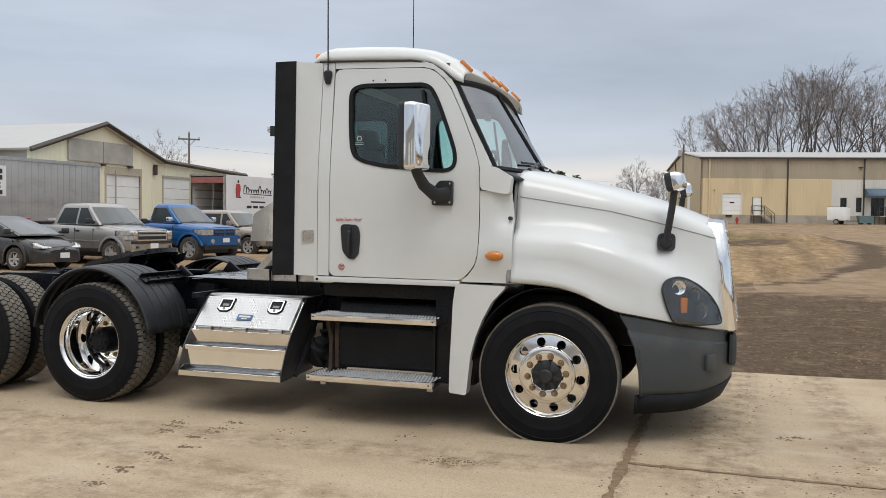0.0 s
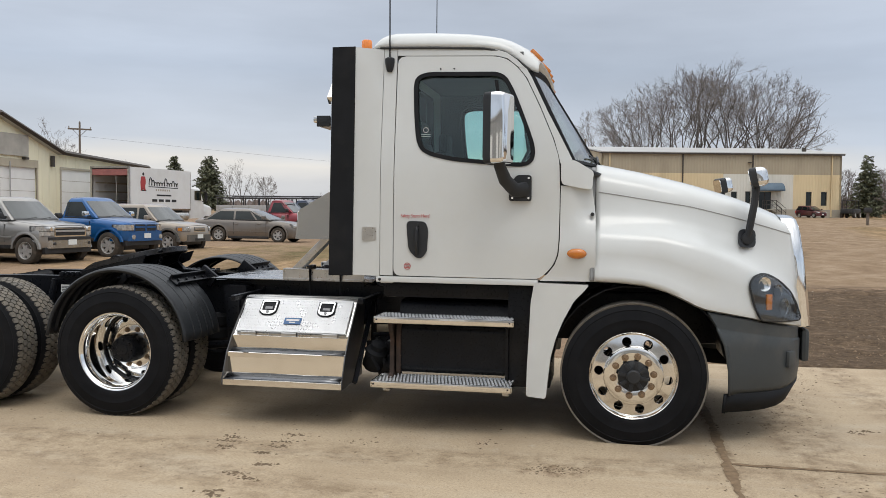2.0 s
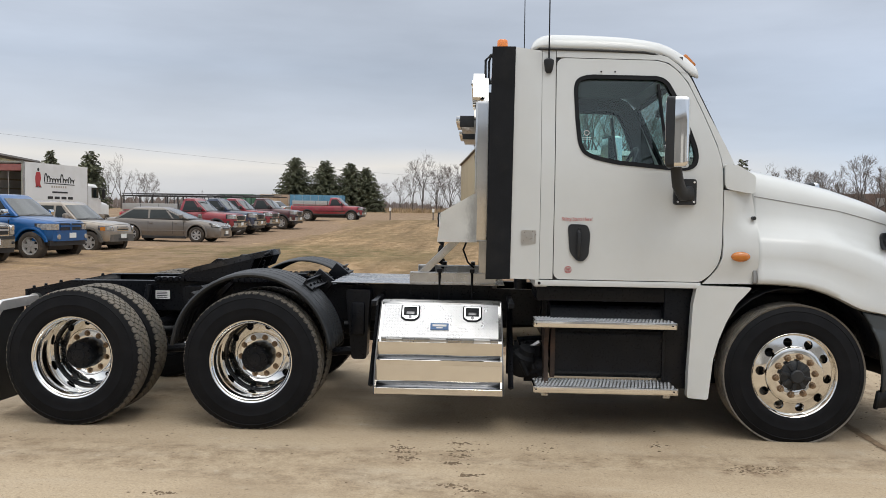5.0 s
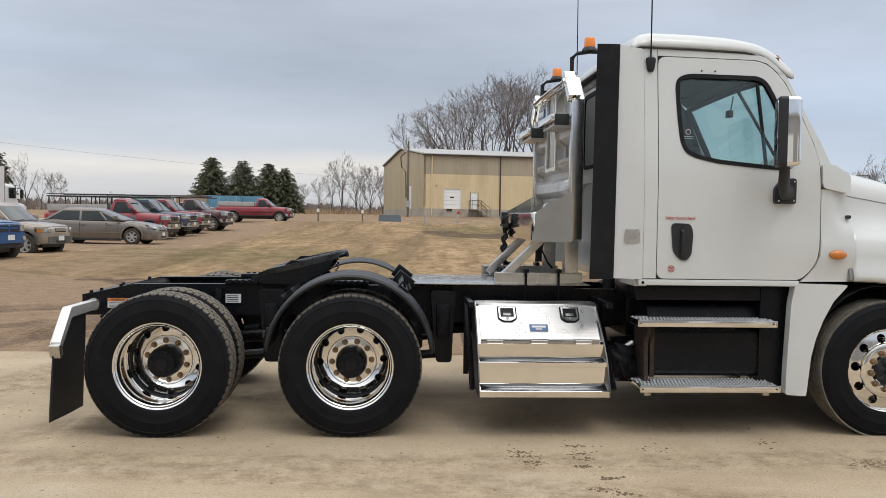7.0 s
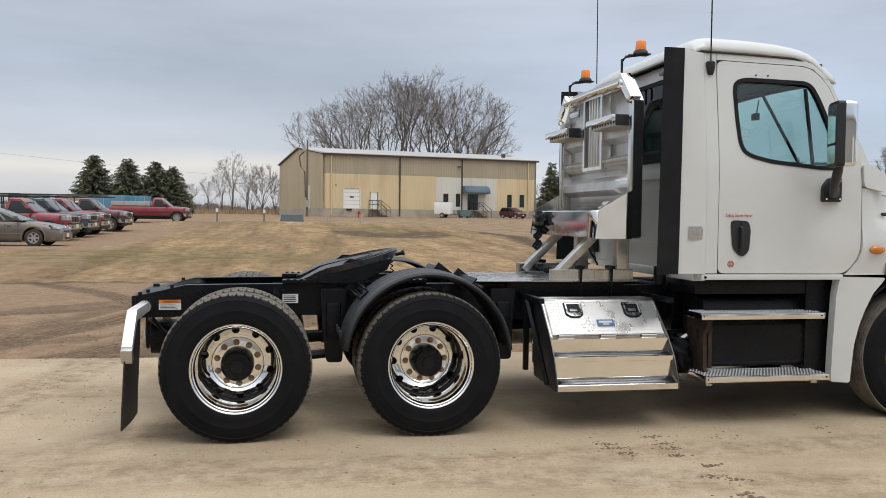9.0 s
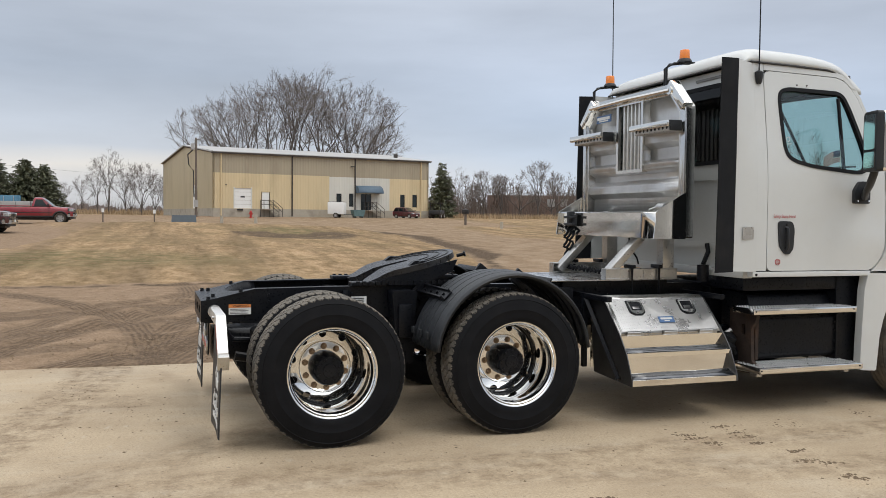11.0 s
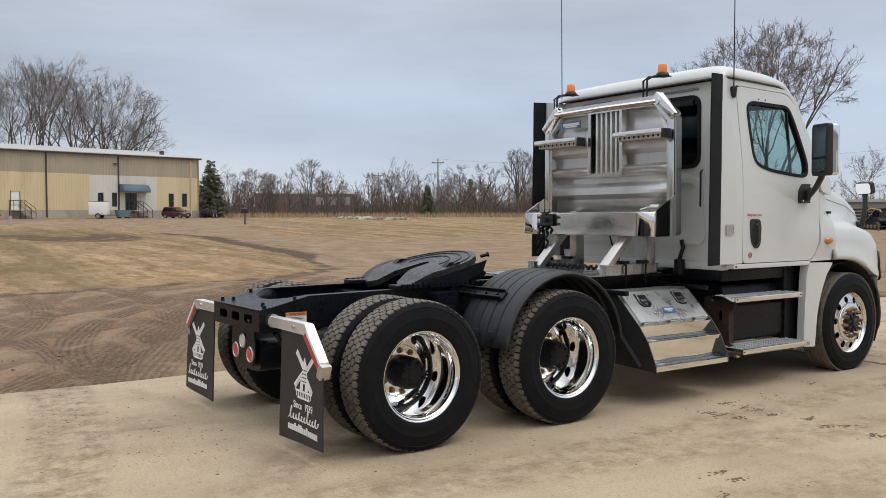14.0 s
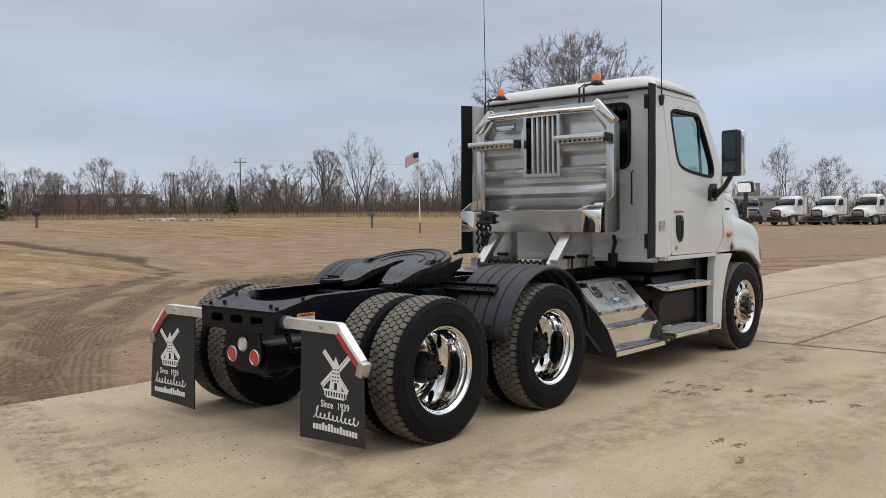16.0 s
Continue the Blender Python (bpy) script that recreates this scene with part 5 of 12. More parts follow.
def front_bumper():
    plan = [(0.44, 1.165), (0.52, 1.155), (0.6, 1.135), (0.7, 1.085), (0.8, 1.03), (0.9, 0.965), (0.99, 0.89), (1.07, 0.80), (1.13, 0.70), (1.18, 0.57), (1.22, 0.40), (1.245, 0.2), (1.25, 0.0)]
    plan = plan + [(x, -y) for x, y in reversed(plan[:-1])]
    edge = [(0.25, 0.622), (0.4, 0.622), (0.6, 0.612), (0.75, 0.572), (0.84, 0.52), (0.905, 0.475), (0.945, 0.455)]

    def rows_for(levels):
        rows = []
        for x, y in plan:
            row = []
            front = ease(0.95, 1.2, x)
            bottom = 0.36 + 0.02 * front
            for k, inset in levels:
                z = bottom + (0.945 - 0.2115 * max(0, x - 0.476) - bottom) * k
                xx = max(x - inset * front, curve_at(edge, z))
                yy = (1 if y >= 0 else -1) * max(0, abs(y) - inset * (1 - front * 0.7))
                row.append((xx, yy, z))
            rows.append(row)
        return rows

    bm = B()
    loft(bm, rows_for([(0.0, 0.03), (0.08, 0.012), (0.3, 0.0), (0.6, 0.0), (0.76, 0.0), (0.79, 0.010), (0.82, 0.010), (0.97, 0.012), (1.0, 0.035)]))
    bumper = thicken(part("front_bumper", bm, BUMPER, truck, "grey moulded plastic front bumper", 30), 0.02)
    rows = []
    for x, y in plan:
        front = ease(0.95, 1.2, x)
        zb = 0.232 + 0.035 * ease(0.8, 1.2, x)
        xx = max(x, 0.606)
        rows.append([(xx - 0.012, y * 0.985, 0.365 + 0.02 * front), (xx - 0.05 * front - 0.02, y * 0.96, zb)])
    bm = B()
    loft(bm, rows)
    thicken(part("air_dam", bm, BLACK_RUBBER, bumper, "black lower air dam"), 0.02)
    for s in (-1, 1):
        bm = B()
        box(bm, -0.05, 0.05, -0.02, 0.02, -0.06, 0.06, 0.018, Matrix.Translation((1.07, s * 0.81, 0.58)) @ pose(0, 0, 0, 0, 0, s * -52))
        part("bumper_pocket", bm, BUMPER, bumper)
        bm = B()
        box(bm, 1.20, 1.258, s * 0.33 - 0.22, s * 0.33 + 0.22, 0.52, 0.765, 0.03)
        part("bumper_guard", bm, BUMPER, bumper)


for s in (-1, 1):
    headlamp(s)
front_bumper()


def skirt(s):
    """White panel behind the front wheel."""
    loop = rounded([(-0.738, 1.112), (-0.352, 1.104), (-0.388, 1.06), (-0.458, 0.986), (-0.531, 0.847), (-0.581, 0.718), (-0.616, 0.579), (-0.645, 0.288), (-0.787, 0.292), (-0.783, 0.5), (-0.775, 0.672), (-0.762, 0.968)], 0.02)
    bm = B()
    plate(bm, loop, [], lambda x, z: (x, s * (1.185 - 0.03 * ease(-0.70, -0.78, x)), z), lambda x, z: (x, s * 1.08, z), 0.09)
    part("fender_skirt", bm, WHITE, truck, "", 40)


for s in (-1, 1):
    skirt(s)


# wheels
def tyre_profile(r=0.51, w=0.28, bead=0.298):
    h = w / 2
    return [(bead, h - 0.03), (bead + 0.012, h - 0.008), (bead + 0.03, h - 0.001), (bead + 0.05, h), (bead + 0.09, h), (bead + 0.095, h + 0.002), (bead + 0.10, h), (r - 0.075, h - 0.004), (r - 0.05, h - 0.012), (r - 0.046, h - 0.009), (r - 0.04, h - 0.016), (r - 0.016, h - 0.024), (r - 0.010, h - 0.03)]


def seat_flat(ob, rest):
    """The tyre's foot pressed flat on the ground, bulging a little at its sides."""
    for v in ob.data.vertices:
        if v.co.z < -rest + 0.07:
            k = ease(-rest + 0.07, -rest - 0.02, v.co.z)
            v.co.y *= 1 + 0.045 * k
        if v.co.z < -rest:
            v.co.z = -rest


def drive_tyre():
    prof = tyre_profile()
    bm = B()
    lathe(bm, prof + [(0.4965, 0.1), (0.4965, 0), (0.4965, -0.1)] + [(r, -a) for r, a in reversed(prof)], 96)
    tyre = part("tyre", bm, TYRE, None, "black lorry tyre", 35)
    bm = B()
    n = 58
    pitch = 2 * math.pi / n

    def block(u0, y, shape):
        """A lug on the tread, bevelled at its crown."""
        lo, hi = [], []
        for du, dv in shape:
            for rr, k, lst in ((0.494, 1.02, lo), (0.5085, 0.97, hi)):
                aa = u0 + du * k / 0.51
                yy = y + dv * k
                drop = 0.012 * max(0, (abs(yy) - 0.06) / 0.06) ** 2
                rr -= drop * (1.08 if lst is hi else 0.6)
                lst.append(bm.verts.new((rr * math.cos(aa), yy, rr * math.sin(aa))))
        bm.faces.new(hi)
        for i in range(len(lo)):
            j = (i + 1) % len(lo)
            bm.faces.new((lo[i], lo[j], hi[j], hi[i]))

    hexagon = [(0.023, 0.0112), (0, 0.0268), (-0.023, 0.0112), (-0.023, -0.0112), (0, -0.0268), (0.023, -0.0112)]
    for i in range(n):
        a = i * pitch
        block(a, 0.0, hexagon)
        for g in (-1, 1):
            block(a + pitch / 2, g * 0.0455, hexagon)
            block(a, g * 0.091, [(0.023, -g * 0.0112), (0, -g * 0.0268), (-0.023, -g * 0.0112), (-0.0215, g * 0.022), (-0.005, g * 0.0265), (0.0, g * 0.017), (0.005, g * 0.0265), (0.0215, g * 0.022)])
    tread = part("tread", bm, TREAD, tyre, "dusty lugged tread", 25)
    for o in (tyre, tread):
        seat_flat(o, 0.50)
    return tyre


def steer_tyre():
    prof = tyre_profile(0.506)
    rib = []
    for k in range(5):
        c = 0.098 - 0.049 * k
        rib += [(0.505, c + 0.02), (0.5065, c + 0.012), (0.5065, c - 0.012), (0.505, c - 0.02)]
        if k < 4:
            rib += [(0.492, c - 0.0205), (0.492, c - 0.0285)]
    bm = B()
    lathe(bm, prof, 96)
    lathe(bm, [(r, -a) for r, a in prof], 96)
    tyre = part("tyre", bm, TYRE, None, "black lorry tyre", 35)
    bm = B()
    lathe(bm, [(0.490, 0.11)] + rib + [(0.490, -0.11)], 96)
    tread = part("tread", bm, TREAD, tyre, "ribbed tread", 25)
    for o in (tyre, tread):
        seat_flat(o, 0.482)
    return tyre


def disc(bm, r_out, r_in, ring, hole, count, y0, y1, turn=0.0, crown=0.0):
    """A crowned round plate between two radii with a ring of hand holes; y0 outer face, y1 inner."""
    holes = [circle(ring * math.cos(turn + 2 * math.pi * i / count), ring * math.sin(turn + 2 * math.pi * i / count), hole, 14) for i in range(count)]
    if r_in:
        holes.append(circle(0, 0, r_in, 40))
    plate(bm, circle(0, 0, r_out, 60), holes, lambda x, z: (x, -y0 - crown * (r_out ** 2 - x * x - z * z), z), lambda x, z: (x, -y1 - crown * (r_out ** 2 - x * x - z * z), z), 0.03 if crown else 0.0)


def nuts(parent, ring, y, h, r, n=10, turn=0.0, material=None):
    for i in range(n):
        a = turn + 2 * math.pi * i / n
        bm = B()
        cyl(bm, (ring * math.cos(a), -y, ring * math.sin(a)), (ring * math.cos(a), -y - h, ring * math.sin(a)), r, r * 0.92, 6)
        cyl(bm, (ring * math.cos(a), -y - h, ring * math.sin(a)), (ring * math.cos(a), -y - h - 0.012, ring * math.sin(a)), r * 0.55, r * 0.5, 8)
        cyl(bm, (ring * math.cos(a), -y, ring * math.sin(a)), (ring * math.cos(a), -y - 0.005, ring * math.sin(a)), r * 1.3, r * 1.25, 12)
        part("wheel_nut", bm, material or BRASSY, parent)


def front_wheel():
    """Steer wheel about its own centre, outer side towards -y."""
    tyre = steer_tyre()
    bm = B()
    lathe(bm, [(0.285, -0.13), (0.27, -0.1), (0.27, 0.05), (0.286, 0.1), (0.296, 0.118), (0.304, 0.124), (0.308, 0.118), (0.305, 0.108), (0.293, 0.104), (0.289, 0.1), (0.283, 0.092)], 64)
    rim = part("rim", bm, ALU, tyre, "polished aluminium rim", 50)
    bm = B()
    disc(bm, 0.284, 0.203, 0.238, 0.0325, 10, 0.092, 0.06, radians(29.8), 0.45)
    part("wheel_disc", bm, ALU, rim, "", 60)
    bm = B()
    lathe(bm, [(0.207, 0.07), (0.207, 0.112), (0.200, 0.126), (0.186, 0.132), (0.104, 0.134), (0.096, 0.128), (0.092, 0.08)], 56)
    part("wheel_cover", bm, ALU, rim, "polished hub trim ring", 40)
    nuts(rim, 0.1385, 0.132, 0.034, 0.0195, turn=radians(6.9))
    bm = B()
    lathe(bm, [(0.105, 0.08), (0.105, 0.14), (0.09, 0.15), (0.05, 0.156), (0.048, 0.182), (0.04, 0.19), (0.0, 0.19)], 32)
    for i in range(8):
        a = 2 * math.pi * i / 8 + 0.2
        box(bm, -0.013, 0.013, -0.008, 0.012, 0.045, 0.104, 0.003, Matrix.Translation((0, -0.16, 0)) @ pose(0, 0, 0, 0, math.degrees(a), 0))
    part("hub", bm, PLASTIC, rim, "black hub with oil cap", 30)
    bm = B()
    lathe(bm, [(0.21, -0.10), (0.21, -0.02), (0.12, 0.02), (0.0, 0.02)], 32)
    part("brake_drum", bm, FRAME, rim)
    return tyre


def rear_wheel():
    """Outer drive wheel about its own centre, deep dish towards -y."""
    tyre = drive_tyre()
    bm = B()
    lathe(bm, [(0.285, -0.2), (0.273, -0.19), (0.266, -0.15), (0.264, -0.06), (0.268, -0.01), (0.277, 0.012), (0.278, 0.05), (0.272, 0.056), (0.272, 0.064), (0.279, 0.070), (0.281, 0.098), (0.288, 0.103), (0.291, 0.112), (0.299, 0.121), (0.305, 0.122), (0.308, 0.116), (0.305, 0.106), (0.297, 0.102), (0.29, 0.094)], 72)
    rim = part("rim", bm, CHROME, tyre, "chromed deep-dish rim", 50)
    bm = B()
    disc(bm, 0.268, 0.18, 0.232, 0.0275, 10, -0.192, -0.215, radians(8), 0.85)
    part("wheel_disc", bm, CHROME, rim, "", 60)
    bm = B()
    lathe(bm, [(0.184, -0.19), (0.184, -0.164), (0.180, -0.157), (0.172, -0.154), (0.104, -0.154), (0.100, -0.17)], 56)
    part("wheel_cover", bm, ALU, rim, "polished bolt ring", 40)
    nuts(rim, 0.1440, -0.155, 0.022, 0.0175, turn=radians(8))
    bm = B()
    lathe(bm, [(0.114, -0.165), (0.112, -0.055), (0.104, -0.03), (0.100, 0.0), (0.090, 0.013), (0.05, 0.017), (0.045, 0.023), (0.0, 0.025)], 32)
    part("hub", bm, FRAME, rim, "greasy black axle hub", 30)
    for i in range(8):
        a = 2 * math.pi * i / 8
        bm = B()
        cyl(bm, (0.078 * math.cos(a), -0.005, 0.078 * math.sin(a)), (0.078 * math.cos(a), -0.029, 0.078 * math.sin(a)), 0.012, 0.011, 6)
        part("hub_stud", bm, FRAME, rim)
    bm = B()
    lathe(bm, [(0.225, -0.26), (0.225, -0.225), (0.12, -0.215), (0.0, -0.215)], 32)
    part("brake_drum", bm, FRAME, rim)
    return tyre


def seat_wheel(tyre, x, y, z, outer, name, turn):
    ob = copy_thing(tyre, Matrix.Translation((x, y, z)) @ pose(0, 0, 0, 0, 0, 0 if outer < 0 else 180))
    ob.name = name
    ob.parent = truck
    for child in ob.children:
        if child.name.startswith("rim"):
            child.matrix_basis = pose(0, 0, 0, 0, turn, 0)
    return ob


def all_wheels():
    f, r = front_wheel(), rear_wheel()
    bm = B()
    for s in (-1, 1):
        seat_wheel(f, -0.04, s * 1.075, 0.482, s, "front_tyre", 0)
        for k, x in enumerate((-3.96, -5.288)):
            seat_wheel(r, x, s * 1.112, 0.50, s, "drive_tyre", 17 * k + 5)
            inner = seat_wheel(r, x, s * 0.765, 0.50, -s, "inner_drive_tyre", 11 * k)
            # the inner wheel's disc bolts on behind the outer one and is never seen
            for ob in list(inner.children_recursive):
                if not ob.name.startswith(("tread", "rim")):
                    bpy.data.objects.remove(ob)
                elif ob.name.startswith("rim"):
                    ob.data = ob.data.copy()
                    ob.data.materials[0] = FRAME
                    tagged(ob, "black inner rim")
    for o in (f, r):
        for c in [*o.children_recursive, o]:
            bpy.data.objects.remove(c)
    for x in (-3.96, -5.288):
        cyl(bm, (x, -1.0, 0.505), (x, 1.0, 0.505), 0.075, n=14)
        lathe(bm, [(0.0, 0.24), (0.12, 0.2), (0.2, 0.1), (0.21, 0), (0.2, -0.1), (0.12, -0.2), (0, -0.24)], 20, Matrix.Translation((x, 0, 0.505)))
    cyl(bm, (-5.1, 0, 0.53), (-0.4, 0, 0.75), 0.05, n=12)
    cyl(bm, (0, -0.95, 0.47), (0, 0.95, 0.47), 0.06, n=12)
    part("axles", bm, FRAME, truck, "black axles and drive shaft")


all_wheels()


# chassis: two channel rails, cross members and suspension
def chassis():
    rail = [(-6.06, 0.915), (-5.95, 0.942), (-5.70, 0.999), (-5.2, 1.005), (-4.6, 1.008), (-3.5, 1.005), (-2.0, 0.99), (0.95, 0.93), (0.95, 0.70), (-2.0, 0.70), (-3.3, 0.715), (-4.4, 0.765), (-5.6, 0.765), (-6.06, 0.755)]
    for s in (-1, 1):
        bm = B()
        plate(bm, rail, [], lambda x, z: (x, s * 0.43, z), lambda x, z: (x, s * 0.42, z), 0.25)
        loft(bm, [[(x, s * 0.43, z + 0.001), (x, s * 0.35, z + 0.001), (x, s * 0.35, z - 0.009)] for x, z in rail[:8]])
        r = part("frame_rail", bm, FRAME, truck, "black steel channel frame rail", 20)
        for i in range(34):
            x = -5.6 + 0.105 * i
            if x > -2.3:
                break
            z0, z1 = 0.81, 0.95
            for z in ((z0, z1) if i % 3 else (z0, 0.9, z1)):
                if noise.noise((x * 7, z * 3, s)) > -0.12:
                    bm = B()
                    cyl(bm, (x, s * 0.42, z), (x, s * 0.443, z), 0.014, 0.012, 6)
                    part("frame_bolt", bm, FRAME, r)
        # spring hangers and the bellows of the air suspension
        for x in (-4.60, -3.27):
            bm = B()
            plate(bm, rounded([(x - 0.10, 0.98), (x + 0.10, 0.98), (x + 0.085, 0.80), (x + 0.07, 0.42), (x - 0.05, 0.42), (x - 0.085, 0.80)], 0.03), [], lambda u, v: (u, s * 0.60, v), lambda u, v: (u, s * 0.44, v))
            box(bm, x - 0.055, x + 0.055, s * 0.61 - 0.02, s * 0.61 + 0.02, 0.62, 0.88, 0.02)
            part("spring_hanger", bm, FRAME, truck, "black cast spring hanger", 30)
        for x in (-3.55, -4.25, -5.6):
            bm = B()
            lathe(bm, [(0.0, 0.12), (0.10, 0.12), (0.13, 0.09), (0.13, 0.02), (0.115, 0.0), (0.13, -0.02), (0.13, -0.09), (0.1, -0.12), (0, -0.12)], 20, Matrix.Translation((x, s * 0.36, 0.60)) @ pose(0, 0, 0, 90, 0, 0))
            part("air_bellows", bm, BLACK_RUBBER, truck)
        bm = B()
        tube(bm, [(-5.85, s * 0.5, 0.52), (-5.245, s * 0.5, 0.42), (-4.6, s * 0.5, 0.48)], 0.035, 8)
        tube(bm, [(-4.35, s * 0.5, 0.45), (-3.925, s * 0.5, 0.42), (-3.27, s * 0.5, 0.48)], 0.035, 8)
        part("trailing_arm", bm, FRAME, truck)
        for x in (-5.02, -3.70):
            bm = B()
            cyl(bm, (x, s * 0.47, 0.98), (x - 0.06, s * 0.52, 0.56), 0.028, n=10)
            cyl(bm, (x - 0.03, s * 0.495, 0.77), (x - 0.06, s * 0.52, 0.56), 0.036, n=10)
            part("shock_absorber", bm, FRAME, truck)
            bm = B()
            cyl(bm, (x + 0.18, s * 0.58, 0.5), (x + 0.04, s * 0.66, 0.5), 0.075, n=14)
            part("brake_chamber", bm, FRAME, truck)
        bm = B()
        yy = s * 0.4455
        if s < 0:
            box(bm, -5.89, -5.73, yy, yy + 0.002, 0.815, 0.89)
            lab = part("warning_label", bm, INK_WHITE, truck, "white and orange warning label", 0)
            bm = B()
            box(bm, -5.89, -5.73, yy - 0.002, yy, 0.865, 0.89)
            part("label_band", bm, INK_ORANGE, lab)
            lettering("warning_word", "WARNING", 0.024, Matrix.Translation((-5.805, yy - 0.003, 0.877)) @ pose(0, 0, 0, 90, 0, 0), INK_BLACK, lab)
            for k in range(4):
                bm = B()
                box(bm, -5.88, -5.75 - 0.02 * (k % 2), yy - 0.0015, yy, 0.822 + 0.010 * k, 0.825 + 0.010 * k)
                part("label_line", bm, INK_BLACK, lab)
            bm = B()
            box(bm, -4.98, -4.86, yy, yy + 0.002, 0.86, 0.93)
            l2 = part("rail_label", bm, INK_WHITE, truck, "small white label", 0)
            for k in range(4):
                bm = B()
                box(bm, -4.97, -4.88, yy - 0.0015, yy, 0.87 + 0.014 * k, 0.876 + 0.014 * k)
                part("label_line", bm, INK_BLACK, l2)
        else:
            bm.free()
    # rear cross member with three slots, and a dished top plate
    bm = B()
    plate(bm, rounded([(-0.435, 0.762), (0.435, 0.762), (0.44, 0.915), (-0.44, 0.915)], 0.01), [oval(-0.315, -0.165, 0.812, 0.872, 0.029), oval(-0.075, 0.075, 0.812, 0.872, 0.029), oval(0.165, 0.315, 0.812, 0.872, 0.029)],
          lambda y, z: (-6.085, y, z), lambda y, z: (-6.06, y, z))
    cross = part("rear_cross_member", bm, FRAME, truck, "black slotted rear cross member", 20)
    bm = B()
    arc = [(-5.62 - 0.26 * math.sin(math.pi * i / 16), 0.365 * math.cos(math.pi * i / 16)) for i in range(17)]
    lift = lambda x: 0.918 + 0.225 * max(0.0, min(0.36, x + 6.06))
    plate(bm, [(-6.085, 0.44), (-6.085, -0.44), (-5.62, -0.43), *reversed(arc), (-5.62, 0.43)], [], lambda x, y: (x, y, lift(x)), lambda x, y: (x, y, lift(x) - 0.015), 0.09)
    part("frame_gusset", bm, FRAME, cross, "", 25)
    bm = B()
    loft(bm, [[(x, y, lift(x) - 0.004) for x, y in arc], [(x + 0.02, y, lift(x) - 0.13) for x, y in arc]])
    thicken(part("gusset_wall", bm, FRAME, cross, "", 40), 0.01)
    for x, y in ((-6.03, -0.40), (-5.99, -0.28), (-5.80, -0.40), (-6.03, 0.40), (-5.99, 0.28), (-5.80, 0.40)):
        bm = B()
        z = lift(x)
        cyl(bm, (x, y, z - 0.005), (x, y, z + 0.022), 0.016, 0.013, 6)
        part("frame_bolt", bm, FRAME, cross)
    for x in (-5.0, -4.2, -3.2, -2.2):
        bm = B()
        box(bm, x - 0.06, x + 0.06, -0.42, 0.42, 0.75, 0.96, 0.01)
        part("cross_member", bm, FRAME, truck)
    # tail lamp bracket
    bm = B()
    plate(bm, rounded([(-0.19, 0.77), (-0.20, 0.56), (-0.15, 0.475), (0.20, 0.475), (0.25, 0.56), (0.22, 0.77)], 0.04), [], lambda y, z: (-6.02, y, z), lambda y, z: (-6.008, y, z))
    br = part("tail_lamp_bracket", bm, FRAME, truck, "black tail lamp bracket", 20)
    for y, z, r, mt, lb in ((-0.130, 0.568, 0.047, RED, "round red tail lamp"), (0.138, 0.573, 0.047, RED, "round red tail lamp"), (0.010, 0.655, 0.044, CLEAR, "round clear reversing lamp")):
        m = Matrix.Translation((-6.02, y, z)) @ pose(0, 0, 0, 0, 0, -90)
        bm = B()
        lathe(bm, [(r + 0.012, -0.002), (r + 0.012, 0.01), (r + 0.005, 0.016), (r, 0.010)], 28, m)
        ring = part("lamp_ring", bm, DULL_ALU, br)
        bm = B()
        lathe(bm, [(0, 0.022), (r * 0.55, 0.02), (r * 0.6, 0.017), (r * 0.95, 0.014), (r, 0.0)], 28, m)
        part("lamp_lens", bm, mt, ring, lb)
    bm = B()
    loft(bm, [[(x, y, z) for y, z in rounded([(-0.22, 0.44), (0.22, 0.44), (0.22, 0.68), (-0.22, 0.68)], 0.1, 5)] for x in (-5.98, -5.97, -5.55, -5.54)], closed=True, caps=True)
    tube(bm, [(-5.95, -0.4, 0.75), (-5.85, -0.34, 0.62), (-5.6, -0.3, 0.6)], 0.02)
    part("air_tank", bm, FRAME, truck)


